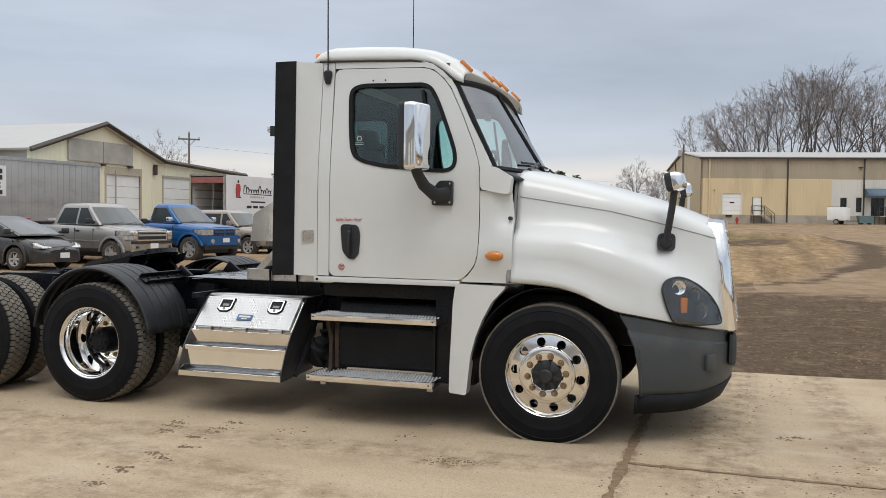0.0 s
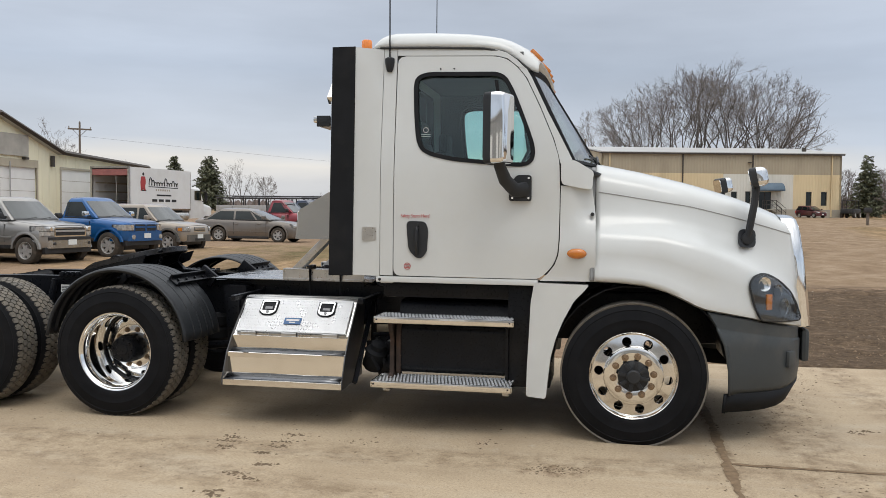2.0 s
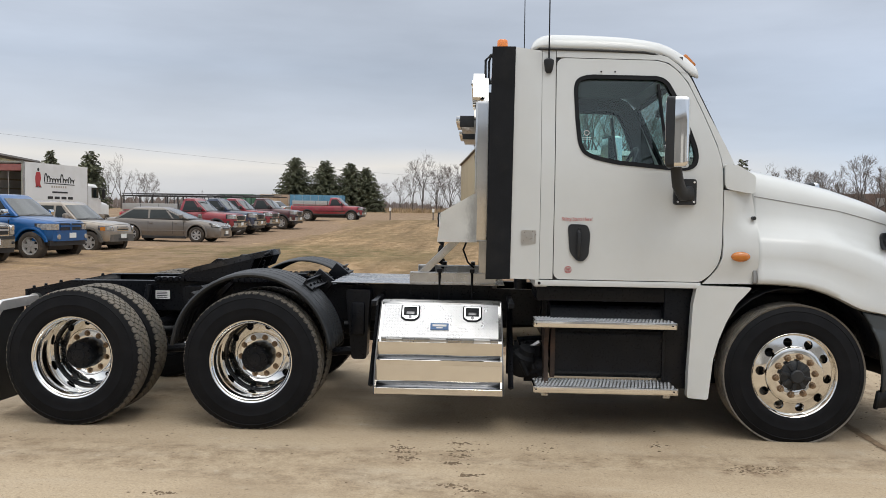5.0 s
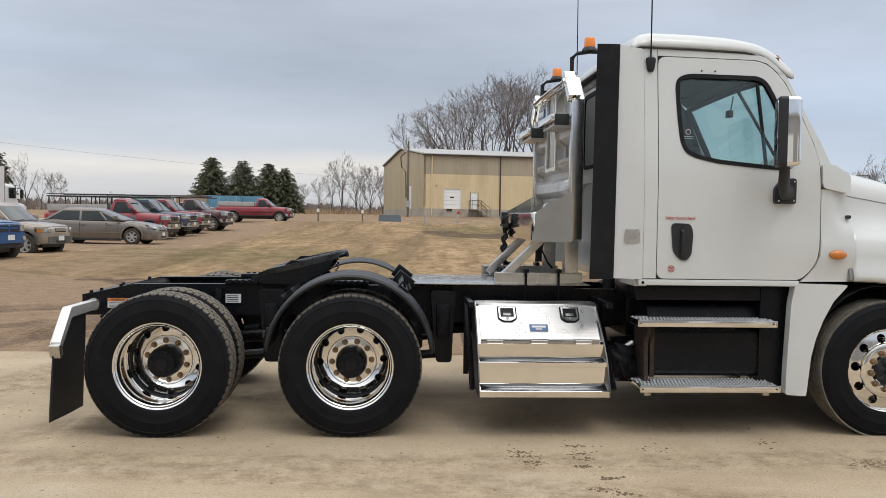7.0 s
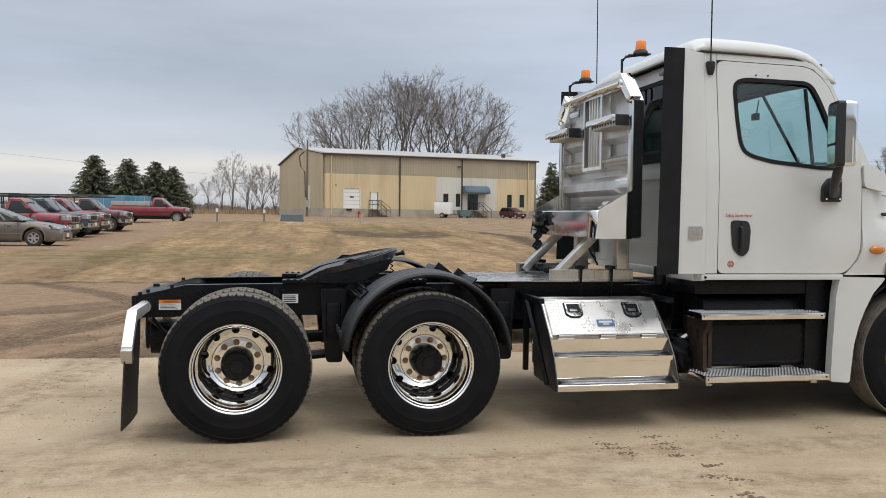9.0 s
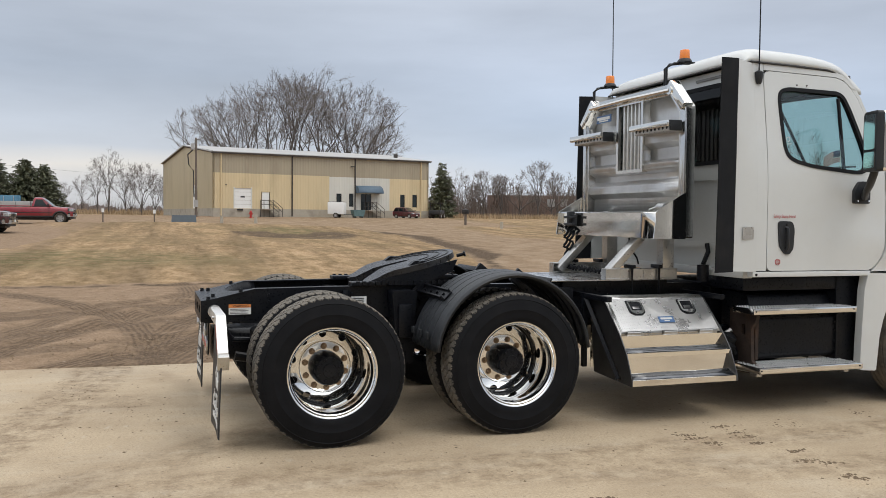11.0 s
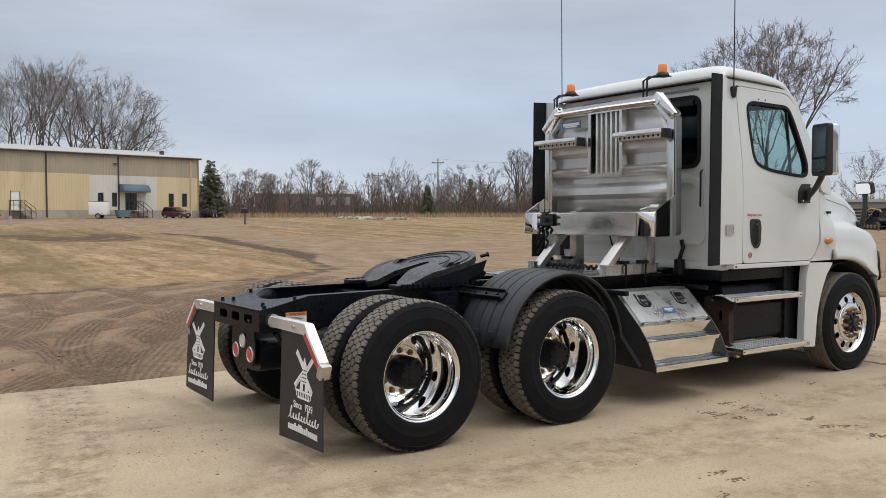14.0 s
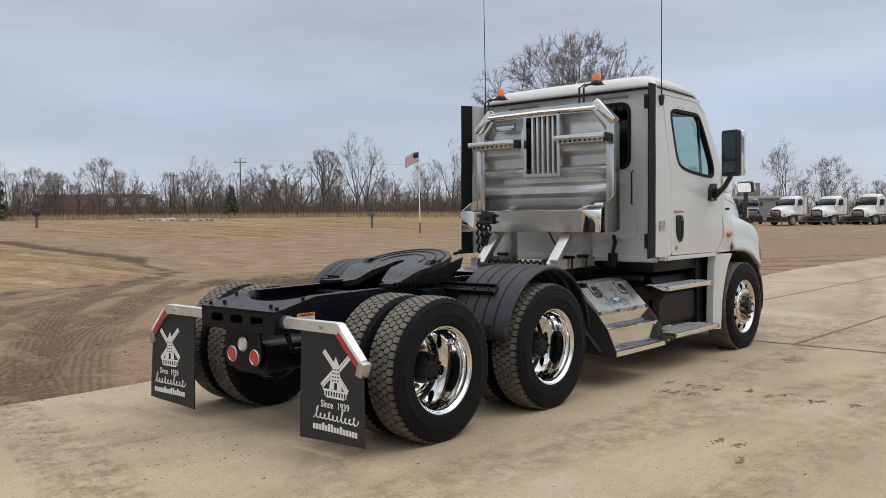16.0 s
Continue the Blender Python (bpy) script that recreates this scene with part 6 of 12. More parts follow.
def mud_flap(s, c, root):
    """Hanging flap on a bent aluminium arm; c is its middle, root the arm's foot, both measured out from the truck's middle."""
    bm = B()
    bend, tip = c + 0.068, c + 0.282

    def sec(y, z, hx, hz):
        return [(-5.99 - hx, s * y, z - hz), (-5.99 + hx, s * y, z - hz), (-5.99 + hx, s * y, z + hz), (-5.99 - hx, s * y, z + hz)]

    loft(bm, [sec(root, 0.840, 0.026, 0.03), sec(root + 0.05, 0.842, 0.032, 0.034), sec(bend - 0.015, 0.842, 0.032, 0.036), sec(bend + 0.012, 0.832, 0.032, 0.04), sec(tip, 0.622, 0.032, 0.034)], closed=True, caps=True)
    arm = part("flap_arm", bm, ARM_ALU, truck, "bent aluminium mud flap arm with red and white tape", 30)
    bm = B()
    cyl(bm, (-5.99, s * (root - 0.015), 0.842), (-5.99, s * (root + 0.035), 0.842), 0.048, n=16)
    part("arm_clamp", bm, DULL_ALU, arm)
    bm = B()
    cyl(bm, (-6.035, s * (bend - 0.15), 0.845), (-6.02, s * (bend - 0.15), 0.845), 0.012, n=10)
    part("arm_bolt", bm, DULL_ALU, arm)
    run, fall = tip - bend, 0.21
    m = Matrix.Translation((-5.99, s * (bend + tip) / 2, 0.728)) @ pose(0, 0, 0, -s * math.degrees(math.atan2(fall, run)), 0, 0)
    for k in range(2):
        bm = B()
        box(bm, -0.0345, -0.0325, -0.145, 0.13, (0.010, -0.032)[k], (0.032, 0.008)[k], 0, m)
        part("reflective_tape", bm, (INK_WHITE, TAPE_RED)[k], arm, ("white reflective tape", "red reflective tape")[k], 0)
    bm = B()
    box(bm, -0.037, 0.037, -0.028, 0.028, -0.052, 0.045, 0.008, Matrix.Translation((-5.99, s * tip, 0.602)) @ pose(0, 0, 0, -s * 20, 0, 0))
    part("arm_cap", bm, DULL_ALU, arm, "worn grey end cap")
    # the flap itself, slightly curled
    bm = B()
    loop = [(c - 0.315, 0.80), (bend - 0.02, 0.80), (bend + 0.02, 0.775), (tip + 0.015, 0.575), (c + 0.318, 0.105), (c - 0.318, 0.082), (c - 0.317, 0.5)]

    def curl(y, z):
        return -6.0 - 0.022 * (1 - ease(0.05, 0.8, z)) + 0.004 * math.sin(y * 9)

    plate(bm, loop, [], lambda y, z: (curl(y, z), s * y, z), lambda y, z: (curl(y, z) + 0.01, s * y, z), 0.08)
    flap = part("mud_flap", bm, shader_flap(), truck, "black rubber mud flap with white print", 40)

    def mark(name, poly, mat=INK_WHITE):
        bm = B()
        plate(bm, poly, [], lambda y, z: (curl(y, z) - 0.0035, s * y, z), lambda y, z: (curl(y, z) - 0.001, s * y, z), 0.06)
        return part(name, bm, mat, flap, "", 0)

    # windmill shape: latticed sails over a tower on a railed deck
    c += 0.033
    mark("windmill_tower", [(c - 0.062, 0.44), (c - 0.016, 0.44), (c - 0.016, 0.485), (c + 0.016, 0.485), (c + 0.016, 0.44), (c + 0.062, 0.44), (c + 0.042, 0.54), (c + 0.032, 0.60), (c, 0.655), (c - 0.032, 0.60), (c - 0.042, 0.54)])
    mark("windmill_deck", [(c - 0.118, 0.425), (c + 0.118, 0.425), (c + 0.128, 0.438), (c - 0.128, 0.438)])
    mark("windmill_base", [(c - 0.088, 0.382), (c + 0.088, 0.382), (c + 0.096, 0.394), (c - 0.096, 0.394)])
    for q in range(9):
        y = c - 0.104 + 0.026 * q
        mark("windmill_rail", [(y - 0.005, 0.394), (y + 0.005, 0.394), (y + 0.006, 0.425), (y - 0.004, 0.425)])
    for a in (42, 138, 222, 318):
        ca, sa = math.cos(radians(a)), math.sin(radians(a))

        def turned(pts):
            return [(c + u * ca - v * sa, 0.56 + u * sa + v * ca) for u, v in pts]

        mark("windmill_stock", turned([(0.0, -0.004), (0.172, -0.004), (0.172, 0.006), (0.0, 0.006)]))
        mark("windmill_sail", turned([(0.035, -0.028), (0.172, -0.030), (0.172, -0.008), (0.035, -0.008)]))
    for k in range(4):
        z = 0.50 + 0.024 * k
        bm = B()
        for q in range(3):
            y = c - 0.026 + 0.026 * q
            box(bm, curl(y, z) - 0.0055, curl(y, z) - 0.003, s * y - 0.007, s * y + 0.007, z - 0.004, z + 0.004)
        part("windmill_slot", bm, shader_flap(), flap, "", 0)
    for word, off in (("Since", 0.076), ("1939", -0.082)):
        lettering("since_word", word, 0.064, Matrix.Translation((curl(c, 0.338) - 0.007, s * c + off, 0.336)) @ pose(0, 0, 0, 90, 0, -90), INK_WHITE, flap, "white lettering", 0.92)
    # the script line and the web line are plain strokes
    pts = []
    for i in range(21 * 6 + 1):
        u = i / 6
        w = u * math.pi
        k = int(u / 2)
        h = 0.080 if k in (0, 6) else 0.050 if k in (3, 9) else 0.032
        z = 0.238 + h * (1 - math.cos(w)) / 2
        y = c - s * -0.21 - s * (0.0205 * u + 0.012 * math.sin(w)) + s * 0.25 * (z - 0.238) * -1
        pts.append((curl(y, z) - 0.003, s * y, z))
    bm = B()
    tube(bm, pts, 0.0046, 5)
    part("script_line", bm, INK_WHITE, flap, "white script line", 40)
    for k in range(15):
        y = c - 0.205 + 0.0294 * k
        mark("web_stroke", [(y - 0.0115, 0.16), (y + 0.0115, 0.16), (y + 0.0115, 0.16 + 0.036 + 0.014 * (k in (3, 5, 6, 9))), (y - 0.0115, 0.16 + 0.036 + 0.014 * (k in (3, 5, 6, 9)))])


_flap = []


def shader_flap():
    if not _flap:
        _flap.append(shader("flap_rubber", (0.017, 0.0175, 0.019), 0.55, vary=0.2, scale=4, stain=(0.06, 0.053, 0.045, 0.25), stain_scale=3, bump=0.05, bump_scale=80))
    return _flap[0]


before = set(truck.children)
chassis()
# the frame stands a little to the far side of the cab's middle
for ob in set(truck.children) - before:
    ob.location.y += 0.042
mud_flap(-1, 0.898, 0.40)
mud_flap(1, 1.036, 0.50)


# moulded fenders over the leading drive axle
def drive_fender(s):
    bm = B()
    rows = []
    path = []
    for i in range(29):
        a = radians(5 + 169 * i / 28)
        path.append((-3.968 + 0.60 * math.cos(a), 0.545 + 0.60 * math.sin(a)))
    prof = [(1.215, -0.03), (1.222, -0.012), (1.212, 0.0), (1.19, 0.004), (1.10, 0.010), (1.092, -0.006), (1.084, 0.010), (0.99, 0.014), (0.982, -0.004), (0.974, 0.014), (0.88, 0.014), (0.872, -0.004), (0.864, 0.014), (0.77, 0.010), (0.762, -0.006), (0.754, 0.010), (0.66, 0.002), (0.625, -0.004)]
    for i, (x, z) in enumerate(path):
        a, b = path[max(0, i - 1)], path[min(len(path) - 1, i + 1)]
        d = Vector((b[0] - a[0], b[1] - a[1])).normalized()
        nrm = Vector((d.y, -d.x))
        if nrm.dot(Vector((x + 3.975, z - 0.5))) < 0:
            nrm = -nrm
        rows.append([(x + nrm.x * h, s * y, z + nrm.y * h) for y, h in prof])
    loft(bm, rows)
    f = thicken(part("drive_axle_fender", bm, PLASTIC, truck, "ribbed black plastic half fender", 40), 0.012)
    for a in (52, 136):
        # a pressed arm lies across the fender from the frame
        m = Matrix.Translation((-3.968 + 0.628 * math.cos(radians(a)), 0, 0.545 + 0.628 * math.sin(radians(a)))) @ pose(0, 0, 0, 0, 90 - a, 0)
        bm = B()
        box(bm, -0.04, 0.04, s * 0.43, s * 1.02, -0.012, 0.0, 0.003, m)
        box(bm, -0.045, -0.033, s * 0.43, s * 1.02, -0.012, 0.035, 0.003, m)
        box(bm, 0.033, 0.045, s * 0.43, s * 1.0, -0.012, 0.022, 0.003, m)
        box(bm, -0.08, 0.08, s * 0.40, s * 0.44, -0.06, 0.06, 0.008, m)
        part("fender_arm", bm, FRAME, f, "black fender mounting arm")
        for k in range(4):
            bm = B()
            cyl(bm, m @ Vector((0.0, s * (0.52 + 0.14 * k), 0.0)), m @ Vector((0.0, s * (0.52 + 0.14 * k), 0.014)), 0.011, n=6)
            part("fender_bolt", bm, FRAME, f)
    for k in range(3):
        bm = B()
        box(bm, -4.592, -4.572, s * (0.72 + 0.17 * k) - 0.026, s * (0.72 + 0.17 * k) + 0.026, 0.68, 0.73, 0.006)
        part("fender_clip", bm, PLASTIC, f)


for s in (-1, 1):
    drive_fender(s)


# fifth wheel, tipped back
def fifth_wheel():
    tilt = Matrix.Translation((-4.42, 0, 1.185)) @ pose(0, 0, 0, 0, -13.5, 0)
    bm = B()
    loop = []
    for i in range(25):
        a = radians(-100 + 200 * i / 24)
        loop.append((-0.02 + 0.40 * math.cos(a), 0.46 * math.sin(a)))
    loop += [(-0.16, 0.455), (-0.44, 0.36), (-0.47, 0.25), (-0.42, 0.15), (-0.2, 0.06), (-0.02, 0.045), (0.02, 0.0), (-0.02, -0.045), (-0.2, -0.06), (-0.42, -0.15), (-0.47, -0.25), (-0.44, -0.36), (-0.16, -0.455)]

    def top(x, y):
        return tilt @ Vector((x, y, 0.0 - 0.05 * ease(-0.22, -0.47, x)))

    def under(x, y):
        return tilt @ Vector((x, y, -0.045 - 0.055 * ease(-0.22, -0.47, x)))

    plate(bm, loop, [], top, under, 0.07)
    fw = part("fifth_wheel", bm, shader("greasy_cast_steel", (0.022, 0.022, 0.024), 0.33, 0.4, vary=0.4, scale=9, stain=(0.09, 0.08, 0.065, 0.5), stain_scale=5, bump=0.25, bump_scale=30, rough_vary=0.15), truck, "greasy black fifth wheel coupling plate", 30)
    bm = B()
    for r0 in (0.20, 0.29, 0.36):
        pts = []
        for i in range(21):
            a = radians(-95 + 190 * i / 20)
            pts.append(tilt @ Vector((r0 * math.cos(a) - 0.02, r0 * 1.12 * math.sin(a), 0.001)))
        tube(bm, pts, 0.006, 5)
    part("grease_ridge", bm, FRAME, fw)
    for y in (-0.44, -0.2, 0.2, 0.44):
        bm = B()
        plate(bm, [(-0.36, -0.05), (0.28, -0.04), (0.22, -0.12), (-0.05, -0.17), (-0.30, -0.10)], [], lambda u, v: tilt @ Vector((u, y - 0.008, v)), lambda u, v: tilt @ Vector((u, y + 0.008, v)))
        part("plate_rib", bm, FRAME, fw)
    for s in (-1, 1):
        bm = B()
        plate(bm, [(-4.66, 1.03), (-4.18, 1.03), (-4.33, 1.17), (-4.37, 1.20), (-4.47, 1.20), (-4.51, 1.17)], [], lambda x, z: (x, s * 0.40, z), lambda x, z: (x, s * 0.34, z))
        cyl(bm, (-4.42, s * 0.33, 1.16), (-4.42, s * 0.43, 1.16), 0.04, n=16)
        part("pivot_bracket", bm, FRAME, fw)
        bm = B()
        box(bm, -4.98, -3.86, s * 0.36 - 0.07, s * 0.36 + 0.07, 1.008, 1.04, 0.006)
        for k in range(22):
            box(bm, -4.95 + 0.05 * k, -4.925 + 0.05 * k, s * 0.44 - 0.015, s * 0.44 + 0.015, 1.018, 1.048)
        part("slide_rail", bm, FRAME, fw)
    bm = B()
    a = tilt @ Vector((0.33, -0.30, -0.03))
    tube(bm, [a, a + Vector((0.04, -0.02, 0.012)), a + Vector((0.06, -0.03, 0.02))], 0.014, 8)
    cyl(bm, a + Vector((0.05, -0.025, 0.016)), a + Vector((0.062, -0.031, 0.02)), 0.022, n=8)
    part("release_handle", bm, FRAME, fw)
    bm = B()
    pts = [tilt @ Vector((0.30, -0.2, -0.05)) + Vector((0.012 * math.cos(i * 1.1), 0.02 * math.sin(i * 1.1) - 0.004 * i, -0.006 * i)) for i in range(22)]
    tube(bm, pts, 0.005, 4)
    part("coil_spring", bm, FRAME, fw)


fifth_wheel()


# deck plate, headache rack stand and the rack itself
def deck_and_rack():
    bm = B()
    box(bm, -3.50, -2.10, -0.52, 0.52, 1.028, 1.036, 0.002)
    deck = part("deck_plate", bm, PLATE_XY, truck, "aluminium tread plate deck")
    bm = B()
    box(bm, -3.2, -2.2, -0.42, 0.42, 0.98, 1.028)
    part("deck_bearer", bm, FRAME, deck)
    # base channels and legs
    for s in (-1, 1):
        bm = B()
        box(bm, -2.86, -2.17, s * 0.49 - 0.04, s * 0.49 + 0.04, 1.036, 1.05, 0.003)
        box(bm, -2.86, -2.17, s * 0.49 - 0.04, s * 0.49 + 0.04, 1.115, 1.128, 0.003)
        box(bm, -2.86, -2.17, s * 0.49 + s * 0.025, s * 0.49 + s * 0.033, 1.045, 1.12)
        for x in (-2.86, -2.5, -2.2):
            box(bm, x, x + 0.008, s * 0.45, s * 0.53, 1.045, 1.12)
        base = part("rack_base", bm, DULL_ALU, truck, "mill aluminium base channel")
        bm = B()
        box(bm, -2.31, -2.20, s * 0.47 - 0.05, s * 0.47 + 0.05, 1.04, 1.62, 0.008)
        part("rack_post", bm, DULL_ALU, base, "square aluminium post")
        bm = B()
        a, b = Vector((-2.78, s * 0.44, 1.10)), Vector((-2.36, s * 0.44, 1.52))
        ln = (b - a).length
        m = Matrix.Translation((a + b) / 2) @ pose(0, 0, 0, 0, -45, 0)
        box(bm, -ln / 2 - 0.05, ln / 2 + 0.05, -0.055, 0.055, -0.03, 0.03, 0.006, m)
        part("rack_brace", bm, DULL_ALU, base, "diagonal aluminium brace")
        for x in (-2.62, -2.36):
            bm = B()
            tube(bm, [(x, s * 0.545, 0.86), (x, s * 0.545, 1.13), (x, s * 0.44, 1.14)], 0.011, 8)
            part("clamp_rod", bm, FRAME, base)
            bm = B()
            box(bm, x - 0.02, x + 0.02, s * 0.44, s * 0.57, 1.13, 1.16, 0.006)
            part("clamp_plate", bm, FRAME, base)
    W = 0.862
    frame_loop = [(-W, 1.39), (W, 1.39), (W, 2.46), (0.66, 2.665), (-0.66, 2.665), (-W, 2.46)]
    inner = [(-W + 0.10, 1.45), (W - 0.10, 1.45), (W - 0.10, 2.42), (0.62, 2.575), (-0.62, 2.575), (-W + 0.10, 2.42)]
    bm = B()
    plate(bm, rounded(frame_loop, 0.03, 3), [inner], lambda y, z: (-2.335, y, z), lambda y, z: (-2.255, y, z))
    rack = part("headache_rack", bm, SATIN, truck, "polished aluminium headache rack with tread plate panels", 30)
    bm = B()
    tube(bm, [(-2.37, -0.67, 2.605), (-2.372, 0.0, 2.612), (-2.37, 0.67, 2.605)], 0.022, 8)
    cyl(bm, (-2.345, -0.67, 2.605), (-2.385, -0.67, 2.605), 0.035, n=12)
    cyl(bm, (-2.345, 0.67, 2.605), (-2.385, 0.67, 2.605), 0.035, n=12)
    part("rack_rod", bm, SHEET, rack)
    for s in (-1, 1):
        bm = B()
        m = Matrix.Translation((-2.345, s * 0.757, 2.565)) @ pose(0, 0, 0, s * -45, 0, 0)
        box(bm, -0.03, 0.06, -0.15, 0.15, -0.045, 0.03, 0.008, m)
        part("rack_corner", bm, SHEET, rack)
        bm = B()
        box(bm, -2.35, -2.25, s * (W - 0.035) - 0.03, s * (W - 0.035) + 0.03, 1.40, 2.45, 0.008)
        part("rack_stile", bm, SATIN, rack)
    # folded tread plate panels on either side of the barred opening
    fold = [(2.60, 0.035), (2.37, 0.035), (2.33, -0.022), (2.20, -0.022), (2.155, 0.045), (2.06, 0.045), (2.03, -0.022), (1.985, -0.022)]
    low = [(1.985, -0.022), (1.945, 0.045), (1.89, 0.045), (1.845, -0.022), (1.78, -0.026), (1.735, 0.04), (1.60, 0.04)]
    for y0, y1, f in ((-0.79, -0.205, fold), (0.205, 0.79, fold), (-0.79, 0.79, low)):
        bm = B()
        rows = []
        for z, d in f:
            a = 0.0 if z < 2.43 else min(0.17, (z - 2.42) * 0.9)
            lo, hi = (y0 + (a if y0 < -0.5 else 0)), (y1 - (a if y1 > 0.5 else 0))
            rows.append([(-2.30 + d, lo + (hi - lo) * k / 4, z) for k in range(5)])
        loft(bm, rows)
        thicken(part("tread_panel", bm, PLATE_YZ, rack, "folded tread plate panel", 20), 0.004)
    # the barred opening
    bm = B()
    plate(bm, [(-0.225, 1.955), (0.225, 1.955), (0.225, 2.60), (-0.225, 2.60)], [[(-0.19, 1.985), (0.19, 1.985), (0.19, 2.57), (-0.19, 2.57)]], lambda y, z: (-2.345, y, z), lambda y, z: (-2.26, y, z))
    part("opening_frame", bm, SATIN, rack)
    for k in range(5):
        bm = B()
        y = -0.127 + 0.0635 * k
        box(bm, -2.325, -2.285, y - 0.012, y + 0.012, 1.975, 2.58, 0.003)
        part("bar", bm, ARM_ALU, rack)
    # lamp ledges
    for y0, y1, z in ((-0.83, -0.25, 2.315), (0.25, 0.86, 2.315)):
        bm = B()
        box(bm, -2.50, -2.46, y0, y1, z - 0.022, z + 0.03, 0.008)
        box(bm, -2.48, -2.31, y0 + 0.02, y1 - 0.02, z + 0.012, z + 0.022)
        ledge = part("rack_ledge", bm, SHEET, rack, "polished lamp ledge")
        bm = B()
        box(bm, -2.46, -2.32, y0 + 0.03, y1 - 0.03, z - 0.055, z - 0.0, 0.006)
        part("ledge_channel", bm, DULL_ALU, ledge, "perforated channel")
        bm = B()
        box(bm, -2.47, -2.36, y0 - 0.006, y0 + 0.008, z - 0.055, z + 0.03, 0.004)
        part("ledge_end", bm, PLASTIC, ledge)
        for q in range(9):
            bm = B()
            yq = y0 + 0.06 + (y1 - y0 - 0.12) * q / 8
            cyl(bm, (-2.462, yq, z - 0.028), (-2.456, yq, z - 0.028), 0.012, n=10)
            part("ledge_hole", bm, FRAME, ledge)
    # chain tray
    bm = B()
    T0, T1 = -0.865, 0.865
    loft(bm, [[(-2.34, T0 + (T1 - T0) * k / 8, 1.60), (-2.34, T0 + (T1 - T0) * k / 8, 1.39), (-2.60, T0 + (T1 - T0) * k / 8, 1.385), (-2.615, T0 + (T1 - T0) * k / 8, 1.39), (-2.614, T0 + (T1 - T0) * k / 8, 1.595), (-2.602, T0 + (T1 - T0) * k / 8, 1.605)] for k in range(9)])
    tray = thicken(part("chain_tray", bm, SHEET, rack, "polished open chain tray", 25), 0.006)
    for y in (T0, T1):
        bm = B()
        plate(bm, [(-2.63, 1.385), (-2.33, 1.385), (-2.33, 1.76), (-2.36, 1.75), (-2.60, 1.61)], [], lambda x, z: (x, y - 0.004, z), lambda x, z: (x, y + 0.004, z))
        part("tray_end", bm, SHEET, tray)
    bm = B()
    cyl(bm, (-2.50, -0.84, 1.64), (-2.50, -0.74, 1.64), 0.035, n=12)
    tube(bm, [(-2.5, -0.74, 1.64), (-2.47, -0.66, 1.64), (-2.5, -0.6, 1.62)], 0.012)
    part("tray_fitting", bm, DULL_ALU, tray)
    bm = B()
    box(bm, -2.66, -2.632, 0.42, 0.58, 1.47, 1.58, 0.006)
    box(bm, -2.69, -2.63, 0.47, 0.53, 1.50, 1.61, 0.01)
    for z in (1.49, 1.555):
        box(bm, -2.69, -2.64, 0.41, 0.59, z - 0.012, z + 0.012, 0.004)
    part("trailer_socket", bm, PLASTIC, tray, "black trailer socket")
    bm = B()
    box(bm, -2.345, -2.338, 0.33, 0.60, 2.455, 2.525)
    badge = part("maker_badge", bm, INK_BLUE, rack, "blue maker's badge", 0)
    for k, (a, b2, h) in enumerate(((0.35, 0.58, 0.014), (0.38, 0.55, 0.006))):
        bm = B()
        z = 2.495 - 0.024 * k
        box(bm, -2.348, -2.344, a, b2, z - h, z + h)
        part("badge_stroke", bm, CLEAR, badge, "", 0)
    # orange beacons on bent brackets
    for y, x, dz in ((-0.545, -2.15, -0.012), (0.652, -2.175, -0.05)):
        bm = B()
        for k in (0, 0.07):
            tube(bm, [(x - 0.13 + k * 0.4, y + 0.02 + k + 0.05, 2.65), (x - 0.13 + k * 0.4, y + 0.02 + k + 0.05, 2.84 + dz), (x - 0.09, y + 0.02 + k, 2.872 + dz), (x, y + k * 0.4, 2.878 + dz)], 0.011, 6)
        box(bm, x - 0.05, x + 0.07, y - 0.05, y + 0.05, 2.872 + dz, 2.882 + dz, 0.003)
        arm = part("beacon_bracket", bm, PLASTIC, rack, "black bent beacon bracket")
        bm = B()
        lathe(bm, [(0.0, 0), (0.062, 0), (0.06, 0.012), (0.046, 0.03), (0, 0.03)], 24, Matrix.Translation((x, y, 2.882 + dz)) @ pose(0, 0, 0, -90, 0, 0))
        part("beacon_base", bm, PLASTIC, arm)
        bm = B()
        lathe(bm, [(0.044, 0.0), (0.044, 0.01), (0.041, 0.07), (0.036, 0.078), (0.0, 0.08)], 24, Matrix.Translation((x, y, 2.908 + dz)) @ pose(0, 0, 0, -90, 0, 0))
        part("beacon_lens", bm, ORANGE, arm, "orange beacon lens")
    # air and light hoses
    for k in range(3):
        bm = B()
        pts = []
        for i in range(26):
            u = i / 25
            pts.append((-2.63 - 0.03 * math.sin(u * 3.1) + 0.02 * math.sin(u * 30 + k), 0.50 + 0.06 * k - 0.04 * u, 1.50 - 0.42 * u + 0.01 * math.cos(u * 28 + k)))
        tube(bm, pts, 0.012, 6)
        part("air_hose", bm, BLACK_RUBBER, truck, "black coiled air hose")
    bm = B()
    pts = [(-2.72, 0.45 - 0.85 * i / 40, 1.09 + 0.018 * math.sin(i * 1.9)) for i in range(41)]
    tube(bm, pts, 0.014, 6)
    part("air_hose", bm, BLACK_RUBBER, truck, "black air hose along the deck")
    bm = B()
    tube(bm, [(-2.4, -0.12, 1.40), (-2.44, -0.2, 1.3), (-2.40, -0.26, 1.2), (-2.35, -0.2, 1.15)], 0.008, 6)
